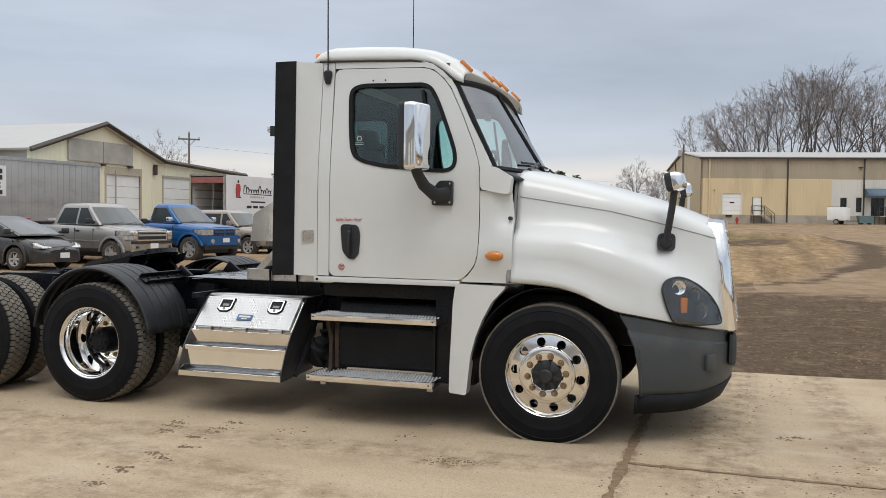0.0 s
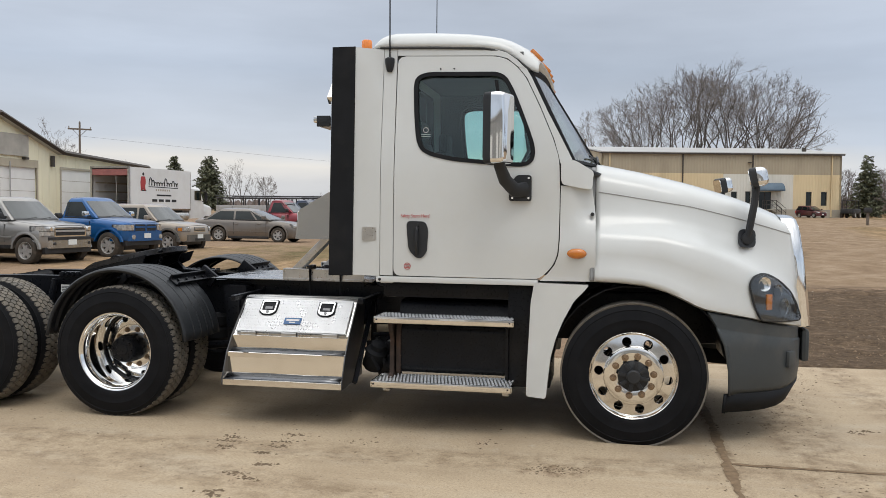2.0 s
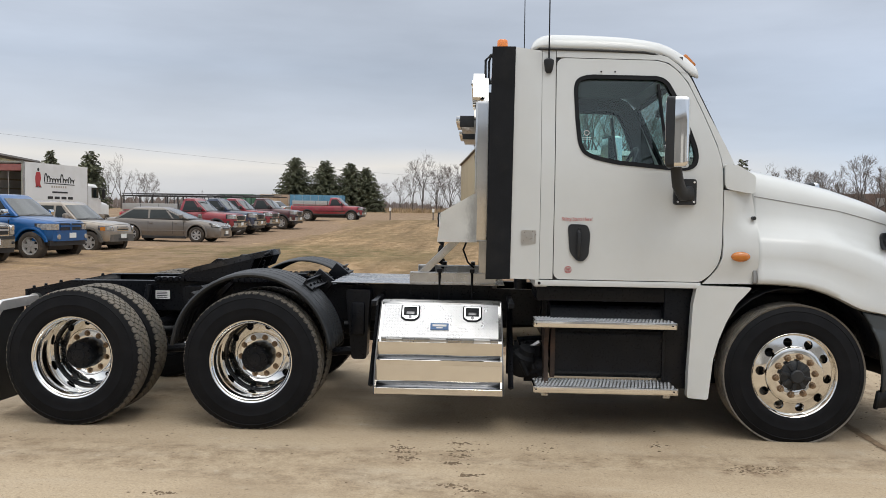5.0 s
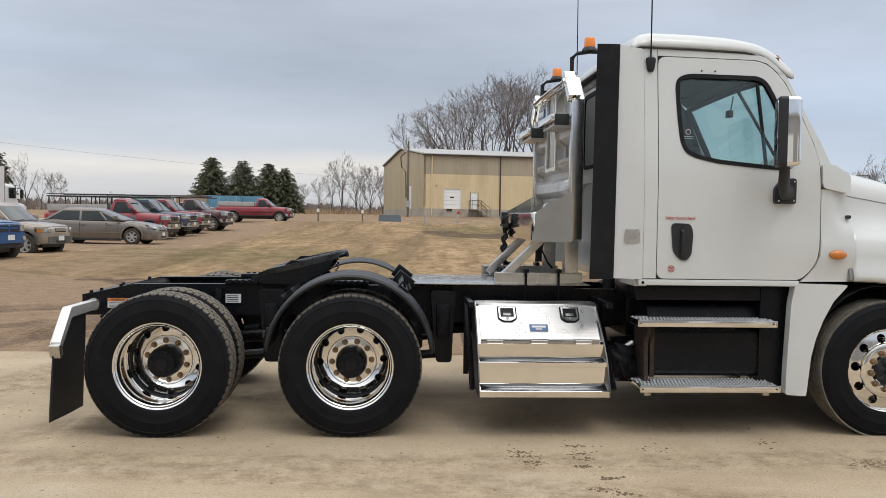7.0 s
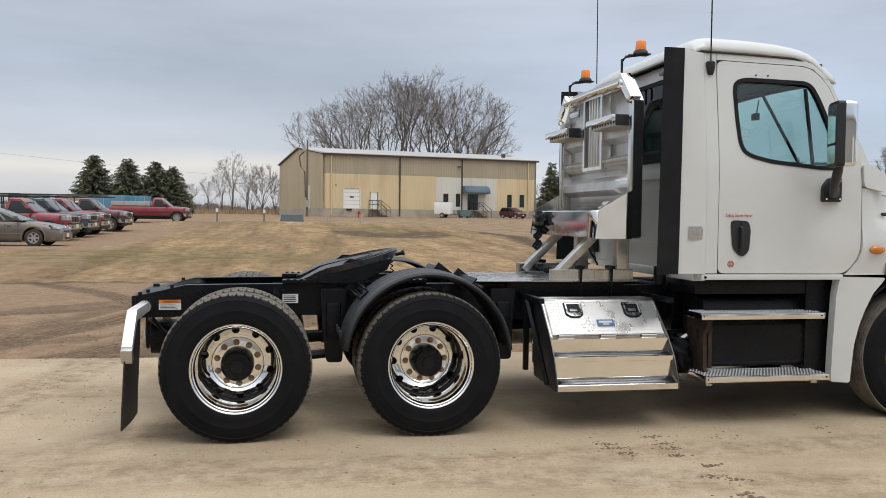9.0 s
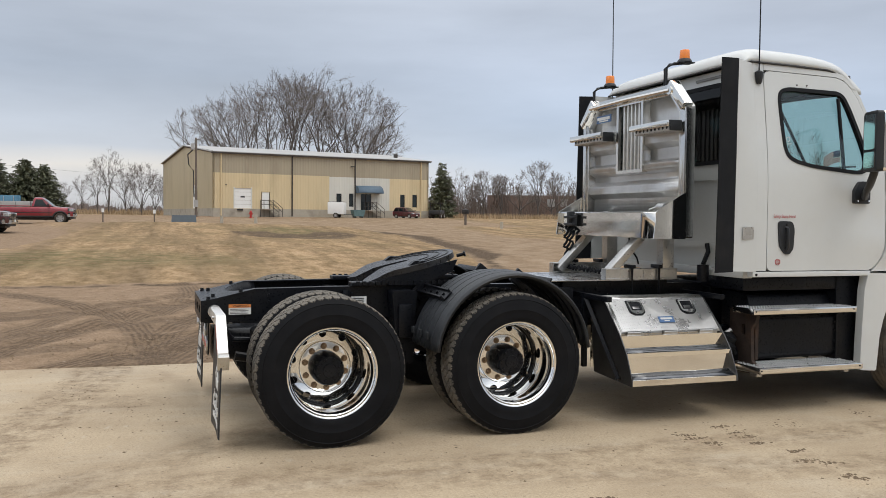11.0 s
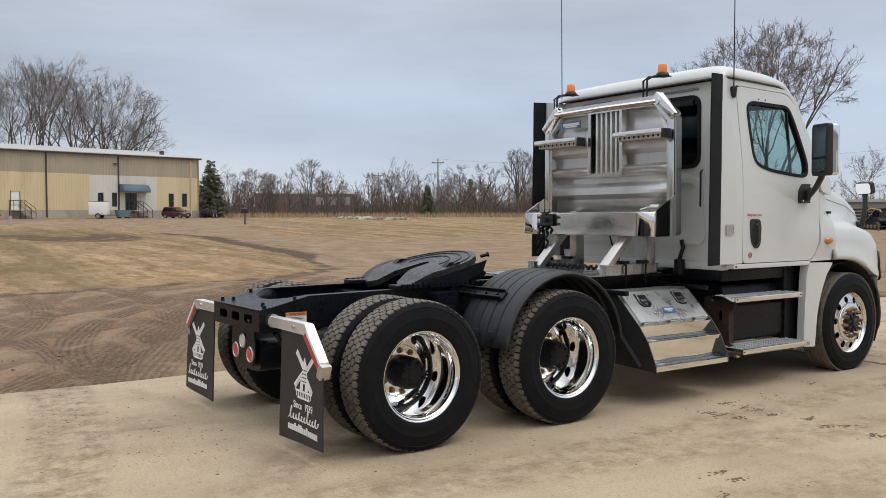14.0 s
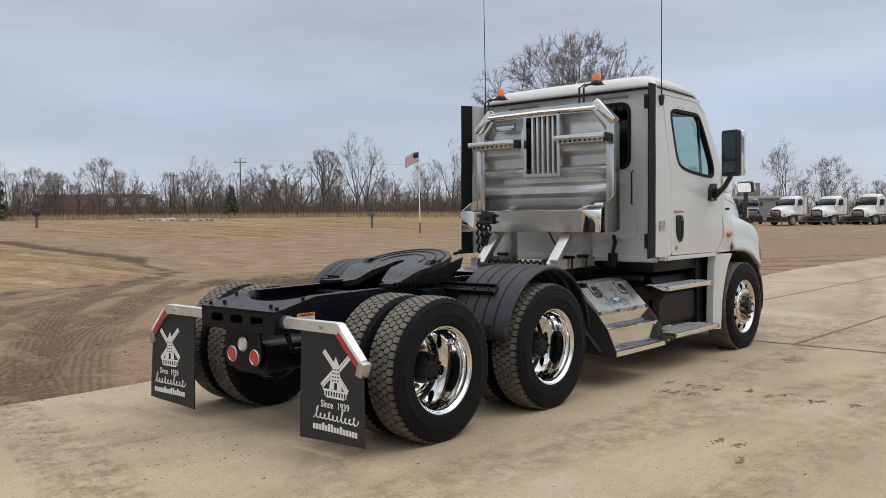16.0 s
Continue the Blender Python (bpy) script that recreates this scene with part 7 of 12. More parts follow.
    part("wire_loop", bm, BLACK_RUBBER, truck)
    bm = B()
    cyl(bm, (-1.98, -0.62, 1.02), (-1.98, -0.62, 1.16), 0.05, n=14)
    tube(bm, [(-1.98, -0.62, 1.16), (-1.93, -0.62, 1.27), (-1.93, -0.6, 1.34)], 0.02)
    part("cab_damper", bm, FRAME, truck, "black cab suspension damper")


deck_and_rack()


# tool box with steps
def tool_box():
    x0, x1 = -3.045, -2.135
    prof = [(0.62, 0.34), (0.62, 0.915), (0.80, 0.922), (0.845, 0.896), (1.078, 0.662), (1.103, 0.648), (1.100, 0.552), (1.188, 0.534), (1.196, 0.530), (1.196, 0.498), (1.182, 0.494), (1.188, 0.378), (1.268, 0.342), (1.278, 0.338), (1.279, 0.297), (1.22, 0.297)]
    taper = lambda y: 0.012 * (y - 0.8) / 0.5
    bm = B()
    rows = []
    for k in range(9):
        u = k / 8
        rows.append([(x0 + taper(y) * -0.3 + (x1 - x0 + taper(y) * 1.2) * u, -y, z) for y, z in prof])
    loft(bm, rows)
    tb = thicken(part("tool_box", bm, SHEET, truck, "polished aluminium step tool box with tread plate lid", 0), 0.006)
    for k, x in enumerate((x0, x1)):
        bm = B()
        xx = x + (-0.004 if k == 0 else 0.004)
        plate(bm, [(0.62, 0.915), (0.80, 0.925), (0.85, 0.897), (1.10, 0.655), (1.198, 0.53), (1.283, 0.342), (1.283, 0.295), (0.70, 0.315)], [], lambda y, z: (xx + taper(y) * (-0.3 if k == 0 else 0.9) - 0.004, -y, z), lambda y, z: (xx + taper(y) * (-0.3 if k == 0 else 0.9) + 0.004, -y, z))
        part("box_end", bm, END_ALU, tb, "aluminium end plate with a dark reflection in its colour")
    for ya, za, yb, zb in ((1.104, 0.553, 1.188, 0.5365), (1.192, 0.378, 1.268, 0.3445), (0.63, 0.919, 0.80, 0.926), (0.80, 0.926, 0.842, 0.902)):
        bm = B()
        loft(bm, [[(x0 + 0.004 + (x1 - x0 - 0.008) * k / 6, -y, z + 0.002 * math.sin(k * 1.7 + y * 9)) for k in range(7)] for y, z in ((ya, za), ((ya + yb) / 2, (za + zb) / 2 + 0.001), (yb, zb))])
        thicken(part("step_tread" if ya > 1 else "box_top", bm, STEP_ALU if ya > 1 else DULL_ALU, tb, "grey step with dark reflections in its colour" if ya > 1 else "dull top strip", 40), 0.002)
    # lid on the slope
    d = Vector((0, -(1.078 - 0.845), 0.662 - 0.896)).normalized()
    nrm = Vector((0, d.z, -d.y))
    bm = B()
    a = Vector((0, -0.850, 0.892))
    L = 0.315

    def lid_at(x, k, h):
        p = a + d * (k * L) + nrm * h
        return (x, p.y, p.z)

    plate(bm, [(x0 + 0.02, 0.0), (x1 - 0.02, 0.0), (x1 - 0.02, 1.0), (x0 + 0.02, 1.0)], [], lambda x, k: lid_at(x, k, 0.020), lambda x, k: lid_at(x, k, 0.002))
    lid = part("box_lid", bm, PLATE_XZ, tb, "tread plate lid", 20)
    for k, x in enumerate((-2.819, -2.350)):
        bm = B()
        c = Vector(lid_at(x, 0.27, 0.024))
        m = Matrix.Translation(c) @ Matrix((Vector((1, 0, 0)), d, nrm)).transposed().to_4x4()
        plate(bm, rounded([(-0.062, -0.06), (0.062, -0.06), (0.062, 0.045), (0.03, 0.07), (-0.03, 0.07), (-0.062, 0.045)], 0.012), [oval(-0.05, 0.05, -0.047, 0.036, 0.006)], lambda u, v: m @ Vector((u, v, 0.008)), lambda u, v: m @ Vector((u, v, -0.004)))
        latch = part("paddle_latch", bm, CHROME, lid, "chromed paddle latch")
        bm = B()
        plate(bm, rounded([(-0.072, -0.07), (0.072, -0.07), (0.072, 0.05), (0.036, 0.08), (-0.036, 0.08), (-0.072, 0.05)], 0.014), [], lambda u, v: m @ Vector((u, v, -0.001)), lambda u, v: m @ Vector((u, v, -0.004)))
        part("latch_seal", bm, FRAME, latch)
        bm = B()
        plate(bm, oval(-0.05, 0.05, -0.047, 0.036, 0.006), [], lambda u, v: m @ Vector((u, v, 0.001)), lambda u, v: m @ Vector((u, v, -0.004)))
        part("latch_well", bm, FRAME, latch)
        bm = B()
        box(bm, -0.03, 0.03, -0.005, 0.02, -0.002, 0.006, 0.003, m)
        cyl(bm, m @ Vector((0.0, 0.05, 0.0)), m @ Vector((0, 0.05, 0.012)), 0.012, n=10)
        part("latch_paddle", bm, LATCH_STEEL, latch)
    m = Matrix.Translation(lid_at(-2.594, 0.68, 0.022)) @ Matrix((Vector((1, 0, 0)), -d, nrm)).transposed().to_4x4()
    bm = B()
    box(bm, -0.068, 0.068, -0.03, 0.03, 0, 0.004, 0, m)
    badge = part("box_badge", bm, INK_BLUE, lid, "small blue badge", 0)
    for z, w, h in ((0.008, 0.052, 0.009), (-0.014, 0.024, 0.005)):
        bm = B()
        box(bm, -w, w, z - h, z + h, 0.004, 0.0055, 0, m)
        part("badge_stroke", bm, CLEAR, badge, "", 0)
    for x in (-2.925, -2.60, -2.275):
        bm = B()
        p = lid_at(x, 1.03, 0.012)
        cyl(bm, (x - 0.06, p[1], p[2]), (x + 0.06, p[1], p[2]), 0.009, n=8)
        box(bm, x - 0.06, x + 0.06, p[1] - 0.006, p[1] + 0.006, p[2] - 0.02, p[2], 0.002)
        part("lid_hinge", bm, DULL_ALU, lid)
    # angle brackets behind
    for x in (x0 - 0.045, x1 + 0.075):
        bm = B()
        box(bm, x - 0.02, x + 0.02, -1.0, -0.43, 0.90, 0.94, 0.004)
        box(bm, x - 0.02, x + 0.02, -0.62, -0.58, 0.34, 0.94, 0.004)
        a2, b2 = Vector((x, -0.62, 0.90)), Vector((x, -1.15, 0.33))
        tube(bm, [a2, b2], 0.02, 4)
        part("box_bracket", bm, FRAME, tb)
    # the far side carries a fuel tank
    bm = B()
    loop = rounded([(0.45, 0.36), (1.1, 0.36), (1.1, 0.95), (0.45, 0.95)], 0.2, 6)
    loft(bm, [[(x, y, z) for y, z in loop] for x in (-3.0, -1.0)], closed=True, caps=True)
    part("fuel_tank", bm, DULL_ALU, truck, "aluminium fuel tank", 30)


tool_box()


# steps and the black box below the door
def cab_steps():
    bm = B()
    plate(bm, rounded([(0.60, 0.40), (1.00, 0.40), (1.03, 0.44), (1.03, 0.74), (0.98, 0.78), (0.92, 0.93), (0.60, 0.95)], 0.03), [], lambda y, z: (-1.765, -y, z), lambda y, z: (-0.93, -y, z))
    bx = part("battery_box", bm, FRAME, truck, "black steel box behind the steps", 25)
    bm = B()
    box(bm, -1.77, -1.735, -1.045, -1.005, 0.40, 0.80, 0.006)
    plate(bm, rounded([(0.78, 0.29), (1.17, 0.30), (1.17, 0.345), (1.06, 0.40), (1.05, 0.66), (1.11, 0.74), (1.12, 0.81), (0.78, 0.81)], 0.02), [oval(0.93, 0.98, 0.60, 0.69, 0.02)], lambda y, z: (-1.815, -y, z), lambda y, z: (-1.785, -y, z))
    part("step_bracket", bm, RUST, bx, "rusty brown step bracket")
    bm = B()
    plate(bm, [(0.70, 0.60), (1.10, 0.78), (1.10, 0.81), (0.70, 0.81)], [], lambda y, z: (-0.95, -y, z), lambda y, z: (-0.935, -y, z))
    box(bm, -0.95, -0.93, -1.05, -0.62, 0.38, 0.8)
    part("step_bracket", bm, FRAME, bx)
    for x in (-1.745, -0.955):
        for z in (0.46, 0.53, 0.62, 0.69):
            bm = B()
            cyl(bm, (x, -1.03, z), (x, -1.042, z), 0.011, n=6)
            part("box_bolt", bm, BRASSY if x < -1.5 else FRAME, bx)
    for z, y0, y1 in ((0.838, 0.93, 1.195), (0.378, 0.96, 1.275)):
        xa, xb = -1.905, -0.878
        bm = B()
        box(bm, xa, xb, -y1, -y1 + 0.022, z - 0.048, z, 0.005)
        box(bm, xa, xb, -y0 - 0.02, -y0, z - 0.03, z, 0.003)
        box(bm, xa, xa + 0.012, -y1, -y0, z - 0.045, z, 0.002)
        box(bm, xb - 0.012, xb, -y1, -y0, z - 0.045, z, 0.002)
        st = part("cab_step", bm, ALU, truck, "aluminium cab step with serrated tread")
        bm = B()
        box(bm, xa + 0.01, xb - 0.01, -y1 + 0.02, -y0, z - 0.012, z - 0.006)
        part("step_pan", bm, DULL_ALU, st)
        bm = B()
        for k in range(38):
            for q in range(5):
                x = xa + 0.03 + (xb - xa - 0.06) * k / 37 + (0.014 if q % 2 else 0)
                y = -y1 + 0.045 + (y1 - y0 - 0.06) * q / 4
                r = bmesh.ops.create_cone(bm, cap_ends=True, segments=6, radius1=0.011, radius2=0.007, depth=0.012)
                bmesh.ops.translate(bm, vec=(x, y, z - 0.002), verts=r["verts"])
        tagged(part("step_teeth", bm, DULL_ALU, st), "fine raised teeth of the tread", kind="stuff")
        for x in (xa + 0.02, xb - 0.03):
            bm = B()
            cyl(bm, (x, -y1 - 0.004, z - 0.022), (x, -y1 + 0.002, z - 0.022), 0.006, n=8)
            part("step_rivet", bm, FRAME, st)
    for x in (-1.84, -0.96):
        bm = B()
        plate(bm, [(0.75, 0.30), (1.2, 0.315), (1.18, 0.34), (0.75, 0.40)], [], lambda y, z: (x, -y, z), lambda y, z: (x + 0.03, -y, z))
        box(bm, x, x + 0.05, -1.16, -1.08, 0.285, 0.33, 0.006)
        part("step_hanger", bm, DULL_ALU, bx)
    # tanks, pipes and valves between the box and the frame
    bm = B()
    cyl(bm, (-2.02, -0.55, 0.46), (-1.80, -0.55, 0.46), 0.14, n=20)
    cyl(bm, (-1.95, -0.80, 0.42), (-1.80, -0.80, 0.42), 0.10, n=16)
    part("exhaust_canister", bm, FRAME, truck, "black exhaust canister")
    bm = B()
    lathe(bm, [(0.0, 0.0), (0.07, 0.0), (0.085, 0.02), (0.085, 0.16), (0.06, 0.18), (0.06, 0.22), (0.03, 0.24), (0.0, 0.24)], 20, Matrix.Translation((-2.0, -0.86, 0.40)) @ pose(0, 0, 0, -70, 20, 0))
    box(bm, -2.06, -1.83, -0.84, -0.80, 0.44, 0.60, 0.01)
    tube(bm, [(-2.04, -0.88, 0.55), (-1.98, -0.98, 0.50), (-1.93, -0.95, 0.40)], 0.02, 7)
    tube(bm, [(-1.97, -0.84, 0.62), (-1.92, -0.93, 0.56), (-1.88, -0.94, 0.44)], 0.016, 7)
    part("air_dryer", bm, BLACK_RUBBER, truck, "black air dryer with hoses", 40)
    rng = random.Random(11)
    for k in range(9):
        bm = B()
        a = Vector((-2.05 + 0.03 * k, -0.62 - 0.03 * (k % 4), 0.40 + 0.05 * (k % 5)))
        tube(bm, [a, a + Vector((rng.uniform(-0.05, 0.15), -0.10, rng.uniform(-0.05, 0.1))), a + Vector((0.16, rng.uniform(-0.15, 0), rng.uniform(-0.02, 0.16)))], rng.uniform(0.012, 0.026), 6)
        part("pipe", bm, DULL_ALU if k in (2, 5) else FRAME, truck)
    bm = B()
    box(bm, -1.88, -0.70, -1.02, -0.45, 0.965, 1.08, 0.02)
    box(bm, -0.94, -0.62, -1.03, -0.5, 0.33, 1.08, 0.02)
    part("cab_underbody", bm, FRAME, truck, "black cab underbody")
    bm = B()
    box(bm, -1.6, -0.9, 0.5, 1.05, 0.35, 0.95, 0.04)
    part("far_side_box", bm, FRAME, truck)


cab_steps()


# mirrors and aerials
def mirrors(s):
    bm = B()
    x = -0.845
    yy = s * side_y(x, 1.78)
    plate(bm, rounded([(-0.925, 1.688), (-0.767, 1.688), (-0.767, 1.872), (-0.87, 1.872), (-0.925, 1.80)], 0.02), [], lambda u, v: (u, yy + s * 0.035, v), lambda u, v: (u, yy - s * 0.002, v))
    foot = part("mirror_foot", bm, PLASTIC, truck, "black mirror mounting plate")
    for u, v in ((-0.785, 1.71), (-0.785, 1.85), (-0.90, 1.71)):
        bm = B()
        cyl(bm, (u, yy + s * 0.03, v), (u, yy + s * 0.042, v), 0.008, n=8)
        part("mirror_bolt", bm, CHROME, foot)
    bm = B()
    pts = [(-0.80, yy + s * 0.02, 1.77), (-0.88, yy + s * 0.09, 1.765), (-0.935, yy + s * 0.19, 1.83), (-0.965, yy + s * 0.26, 1.92), (-0.975, yy + s * 0.28, 1.97)]
    rows = []
    for i, p in enumerate(pts):
        p = Vector(p)
        d = (Vector(pts[min(i + 1, 4)]) - Vector(pts[max(i - 1, 0)])).normalized()
        side = d.cross(Vector((0, s, 0))).normalized()
        oth = d.cross(side).normalized()
        w, h = 0.058 - 0.006 * i, 0.026
        rows.append([p + side * (w * math.cos(a)) + oth * (h * math.sin(a)) for a in [2 * math.pi * k / 12 for k in range(12)]])
    loft(bm, rows, closed=True, caps=True)
    part("mirror_arm", bm, PLASTIC, foot)
    # housing: black shell towards the driver, chrome cover on the nose side
    y0, y1 = side_y(x, 2.2) + 0.235, side_y(x, 2.2) + 0.445
    mid = (y0 + y1) / 2
    toe = Matrix.Translation((-0.96, s * mid, 0)) @ pose(0, 0, 0, 0, 0, s * 17) @ Matrix.Translation((0.96, -s * mid, 0))
    bm = B()
    rows = []
    for k, (xx, g) in enumerate(((-1.045, 0.93), (-1.035, 1.0), (-1.00, 1.0), (-0.975, 0.98))):
        rows.append([toe @ Vector((xx, s * (mid + (u - mid) * g), 2.174 + (v - 2.174) * g)) for u, v in oval(y0, y1, 1.935, 2.412, 0.03)])
    loft(bm, rows, closed=True, caps=True)
    head = part("door_mirror", bm, PLASTIC, truck, "tall chromed door mirror", 40)
    bm = B()
    rows = []
    for xx, g in ((-0.985, 0.995), (-0.955, 1.0), (-0.93, 0.985), (-0.912, 0.955), (-0.902, 0.91), (-0.897, 0.84)):
        rows.append([toe @ Vector((xx, s * (mid + (u - mid) * g), 2.174 + (v - 2.174) * (0.55 + 0.45 * g))) for u, v in oval(y0, y1, 1.935, 2.412, 0.03)])
    loft(bm, rows, closed=True, caps=True)
    part("mirror_cover", bm, CHROME, head, "chrome mirror cover", 50)
    for z0, z1 in ((2.11, 2.385), (1.96, 2.09)):
        bm = B()
        plate(bm, oval(y0 + 0.025, y1 - 0.025, z0, z1, 0.02), [], lambda u, v: toe @ Vector((-1.049, s * u, v)), lambda u, v: toe @ Vector((-1.044, s * u, v)))
        part("mirror_glass", bm, CHROME, head, "mirror glass")
    # bonnet mirror on a stalk
    xb, zb = 0.75, 1.45
    hb = surface_half(xb, zb)
    bm = B()
    plate(bm, oval(xb - 0.062, xb + 0.062, 1.375, 1.505, 0.04), [], lambda u, v: (u, s * (surface_half(u, v) + 0.03), v), lambda u, v: (u, s * (surface_half(u, v) - 0.01), v), 0.04)
    lathe(bm, [(0.045, 0.0), (0.042, 0.04), (0, 0.05)], 16, Matrix.Translation((xb, s * (hb + 0.02), 1.44)) @ Matrix.Diagonal((1, -s, 1, 1)))
    base = part("bonnet_mirror", bm, PLASTIC, truck, "black bonnet mirror stalk with chromed head", 40)
    bm = B()
    tube(bm, [(xb, s * (hb + 0.04), 1.42), (xb + 0.01, s * (hb + 0.06), 1.52), (xb + 0.035, s * (hb + 0.065), 1.68), (xb + 0.05, s * (hb + 0.06), 1.82)], 0.026, 10)
    part("mirror_stalk", bm, PLASTIC, base)
    c = Vector((xb + 0.055, s * (hb + 0.07), 1.875))
    m = Matrix.Translation(c) @ pose(0, 0, 0, 0, -12, s * 12)
    bm = B()
    rows = []
    for xx, g in ((-0.05, 0.9), (-0.04, 1.0), (0.0, 1.0)):
        rows.append([m @ Vector((xx, u * g, v * g)) for u, v in oval(-0.105, 0.105, -0.068, 0.068, 0.035)])
    loft(bm, rows, closed=True, caps=True)
    hd = part("mirror_shell", bm, PLASTIC, base, "", 40)
    bm = B()
    rows = []
    for xx, g in ((0.0, 0.99), (0.03, 0.95), (0.055, 0.8), (0.068, 0.5)):
        rows.append([m @ Vector((xx, u * g, v * g)) for u, v in oval(-0.105, 0.105, -0.068, 0.068, 0.035)])
    loft(bm, rows, closed=True, caps=True)
    part("mirror_back", bm, CHROME, base, "chrome mirror back", 50)
    bm = B()
    plate(bm, oval(-0.093, 0.093, -0.057, 0.057, 0.03), [], lambda u, v: m @ Vector((-0.055, u, v)), lambda u, v: m @ Vector((-0.05, u, v)))
    part("mirror_glass", bm, CHROME, base, "convex mirror glass")
    # aerial
    ya = side_y(-1.795, 2.67)
    xa = -1.825 if s < 0 else -1.895
    bm = B()
    rows = []
    for z, r in ((2.63, 0.016), (2.645, 0.026), (2.70, 0.036), (2.725, 0.036), (2.735, 0.02)):
        rows.append([(xa + r * math.cos(a), s * (ya + 0.012) + 0.75 * r * math.sin(a), z) for a in [2 * math.pi * k / 12 for k in range(12)]])
    loft(bm, rows, closed=True, caps=True)
    ae = part("aerial", bm, PLASTIC, truck, "black whip aerial", 40)
    bm = B()
    cyl(bm, (xa, s * (ya + 0.012), 2.73), (xa, s * (ya + 0.012), 2.84), 0.006, 0.005, 6)
    cyl(bm, (xa, s * (ya + 0.012), 2.84), (xa - 0.005, s * (ya + 0.02), 4.05), 0.0055, 0.004, 6)
    part("aerial_whip", bm, FRAME, ae)


for s in (-1, 1):
    mirrors(s)


# ---- surroundings: materials ----
def siding(name, color, pitch=0.3, stain=None, axis="X", depth=0.016):
    """Painted ribbed sheet: upright ribs by relief along one axis."""
    m = shader(name, color, 0.5, vary=0.06, scale=0.6, stain=stain or (color[0] * 0.62, color[1] * 0.6, color[2] * 0.58, 0.5), stain_scale=0.5, stretch=(1, 1, 0.25))
    t = m.node_tree
    n = t.nodes
    co = n.new("ShaderNodeTexCoord")
    wv = n.new("ShaderNodeTexWave")
    wv.bands_direction, wv.wave_profile = axis, "SIN"
    wv.inputs["Scale"].default_value = 0.314 / pitch
    wire(t, co.outputs["Object"], wv.inputs["Vector"])
    r = n.new("ShaderNodeMapRange")
    r.inputs["From Min"].default_value, r.inputs["From Max"].default_value = 0.72, 0.92
    wire(t, wv.outputs["Fac"], r.inputs["Value"])
    bp = n.new("ShaderNodeBump")
    bp.inputs["Strength"].default_value, bp.inputs["Distance"].default_value = 1.0, depth
    wire(t, r.outputs[0], bp.inputs["Height"])
    wire(t, bp.outputs[0], n["Principled BSDF"].inputs["Normal"])
    return m


def car_paint(name, color, dirt=0.3, metal=0.25):
    return shader(name, color, 0.3, metal, 0.7, vary=0.05, scale=2, stain=(0.25, 0.2, 0.145, dirt), stain_scale=1.6, stain_cut=(0.42, 0.7), spec=0.5)


BARK = shader("grey_bark", (0.115, 0.098, 0.086), 0.9, vary=0.3, scale=3, bump=0.4, bump_scale=12)
TWIG = shader("bare_twigs", (0.17, 0.145, 0.13), 0.9, vary=0.25, scale=0.7)
BRUSH = shader("bare_brush", (0.15, 0.117, 0.098), 0.95, vary=0.35, scale=0.25)
# pale grey-lilac base: the haze over far trees is painted in
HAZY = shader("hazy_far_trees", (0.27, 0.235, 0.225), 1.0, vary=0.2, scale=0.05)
NEEDLE = shader("spruce_needles", (0.16, 0.17, 0.105), 0.85, vary=0.45, scale=1.1)
STRAW = shader("dry_straw", (0.35, 0.255, 0.15), 0.95, vary=0.35, scale=0.4)
SOIL_CLOD = shader("soil_clods", (0.19, 0.132, 0.082), 0.95, vary=0.45, scale=2.5, stain=(0.24, 0.19, 0.135, 0.8), stain_scale=1.0)
CAR_SCREEN = shader("car_windscreen_glass", (0.022, 0.029, 0.028), 0.03, 0.0, 0.6, vary=0.6, scale=1.2, spec=0.7)
CHROME_DUSTY = shader("dusty_chrome_bumper", (0.5, 0.49, 0.47), 0.22, 0.9, vary=0.2, scale=6, stain=(0.2, 0.165, 0.125, 0.5), stain_scale=4)
AMBER_LENS = shader("amber_lamp_lens", (0.55, 0.2, 0.03), 0.15, vary=0.1, scale=9, spec=0.5)
CLADDING = shader("grey_plastic_cladding", (0.085, 0.08, 0.072), 0.6, vary=0.2, scale=4, stain=(0.2, 0.16, 0.12, 0.5), stain_scale=2)
CAR_GLASS = shader("car_window_glass", (0.012, 0.017, 0.017), 0.05, 0.0, 0.0, vary=0.3, scale=2, spec=0.38)
DUSTY_TYRE = shader("muddy_car_tyre", (0.045, 0.037, 0.029), 0.9, vary=0.4, scale=9, stain=(0.16, 0.12, 0.085, 0.6), stain_scale=5)
CAR_BLACK = shader("car_black_trim", (0.018, 0.018, 0.019), 0.5, vary=0.2, scale=6, stain=(0.16, 0.13, 0.1, 0.3), stain_scale=4)
WHEEL_GREY = shader("dusty_alloy", (0.40, 0.39, 0.375), 0.45, 0.25, vary=0.2, scale=20, stain=(0.3, 0.25, 0.2, 0.5), stain_scale=6)
LAMP_GLASS = shader("headlamp_glass", (0.46, 0.46, 0.45), 0.1, 0.45, 0.8, vary=0.5, scale=12)
PLATE_WHITE = shader("plate_white", (0.72, 0.74, 0.72), 0.5, vary=0.05, scale=9)
GREY_BED = shader("grey_service_body", (0.42, 0.41, 0.39), 0.4, 0.3, vary=0.08, scale=3, stain=(0.25, 0.2, 0.15, 0.35), stain_scale=2)
WHITE_DOOR = shader("white_door_paint", (0.86, 0.86, 0.83), 0.5, vary=0.05, scale=1.2)
CREAM = siding("cream_ribbed_siding", (0.88, 0.835, 0.62), 0.30, stain=(0.7, 0.62, 0.42, 0.4), axis="Y")
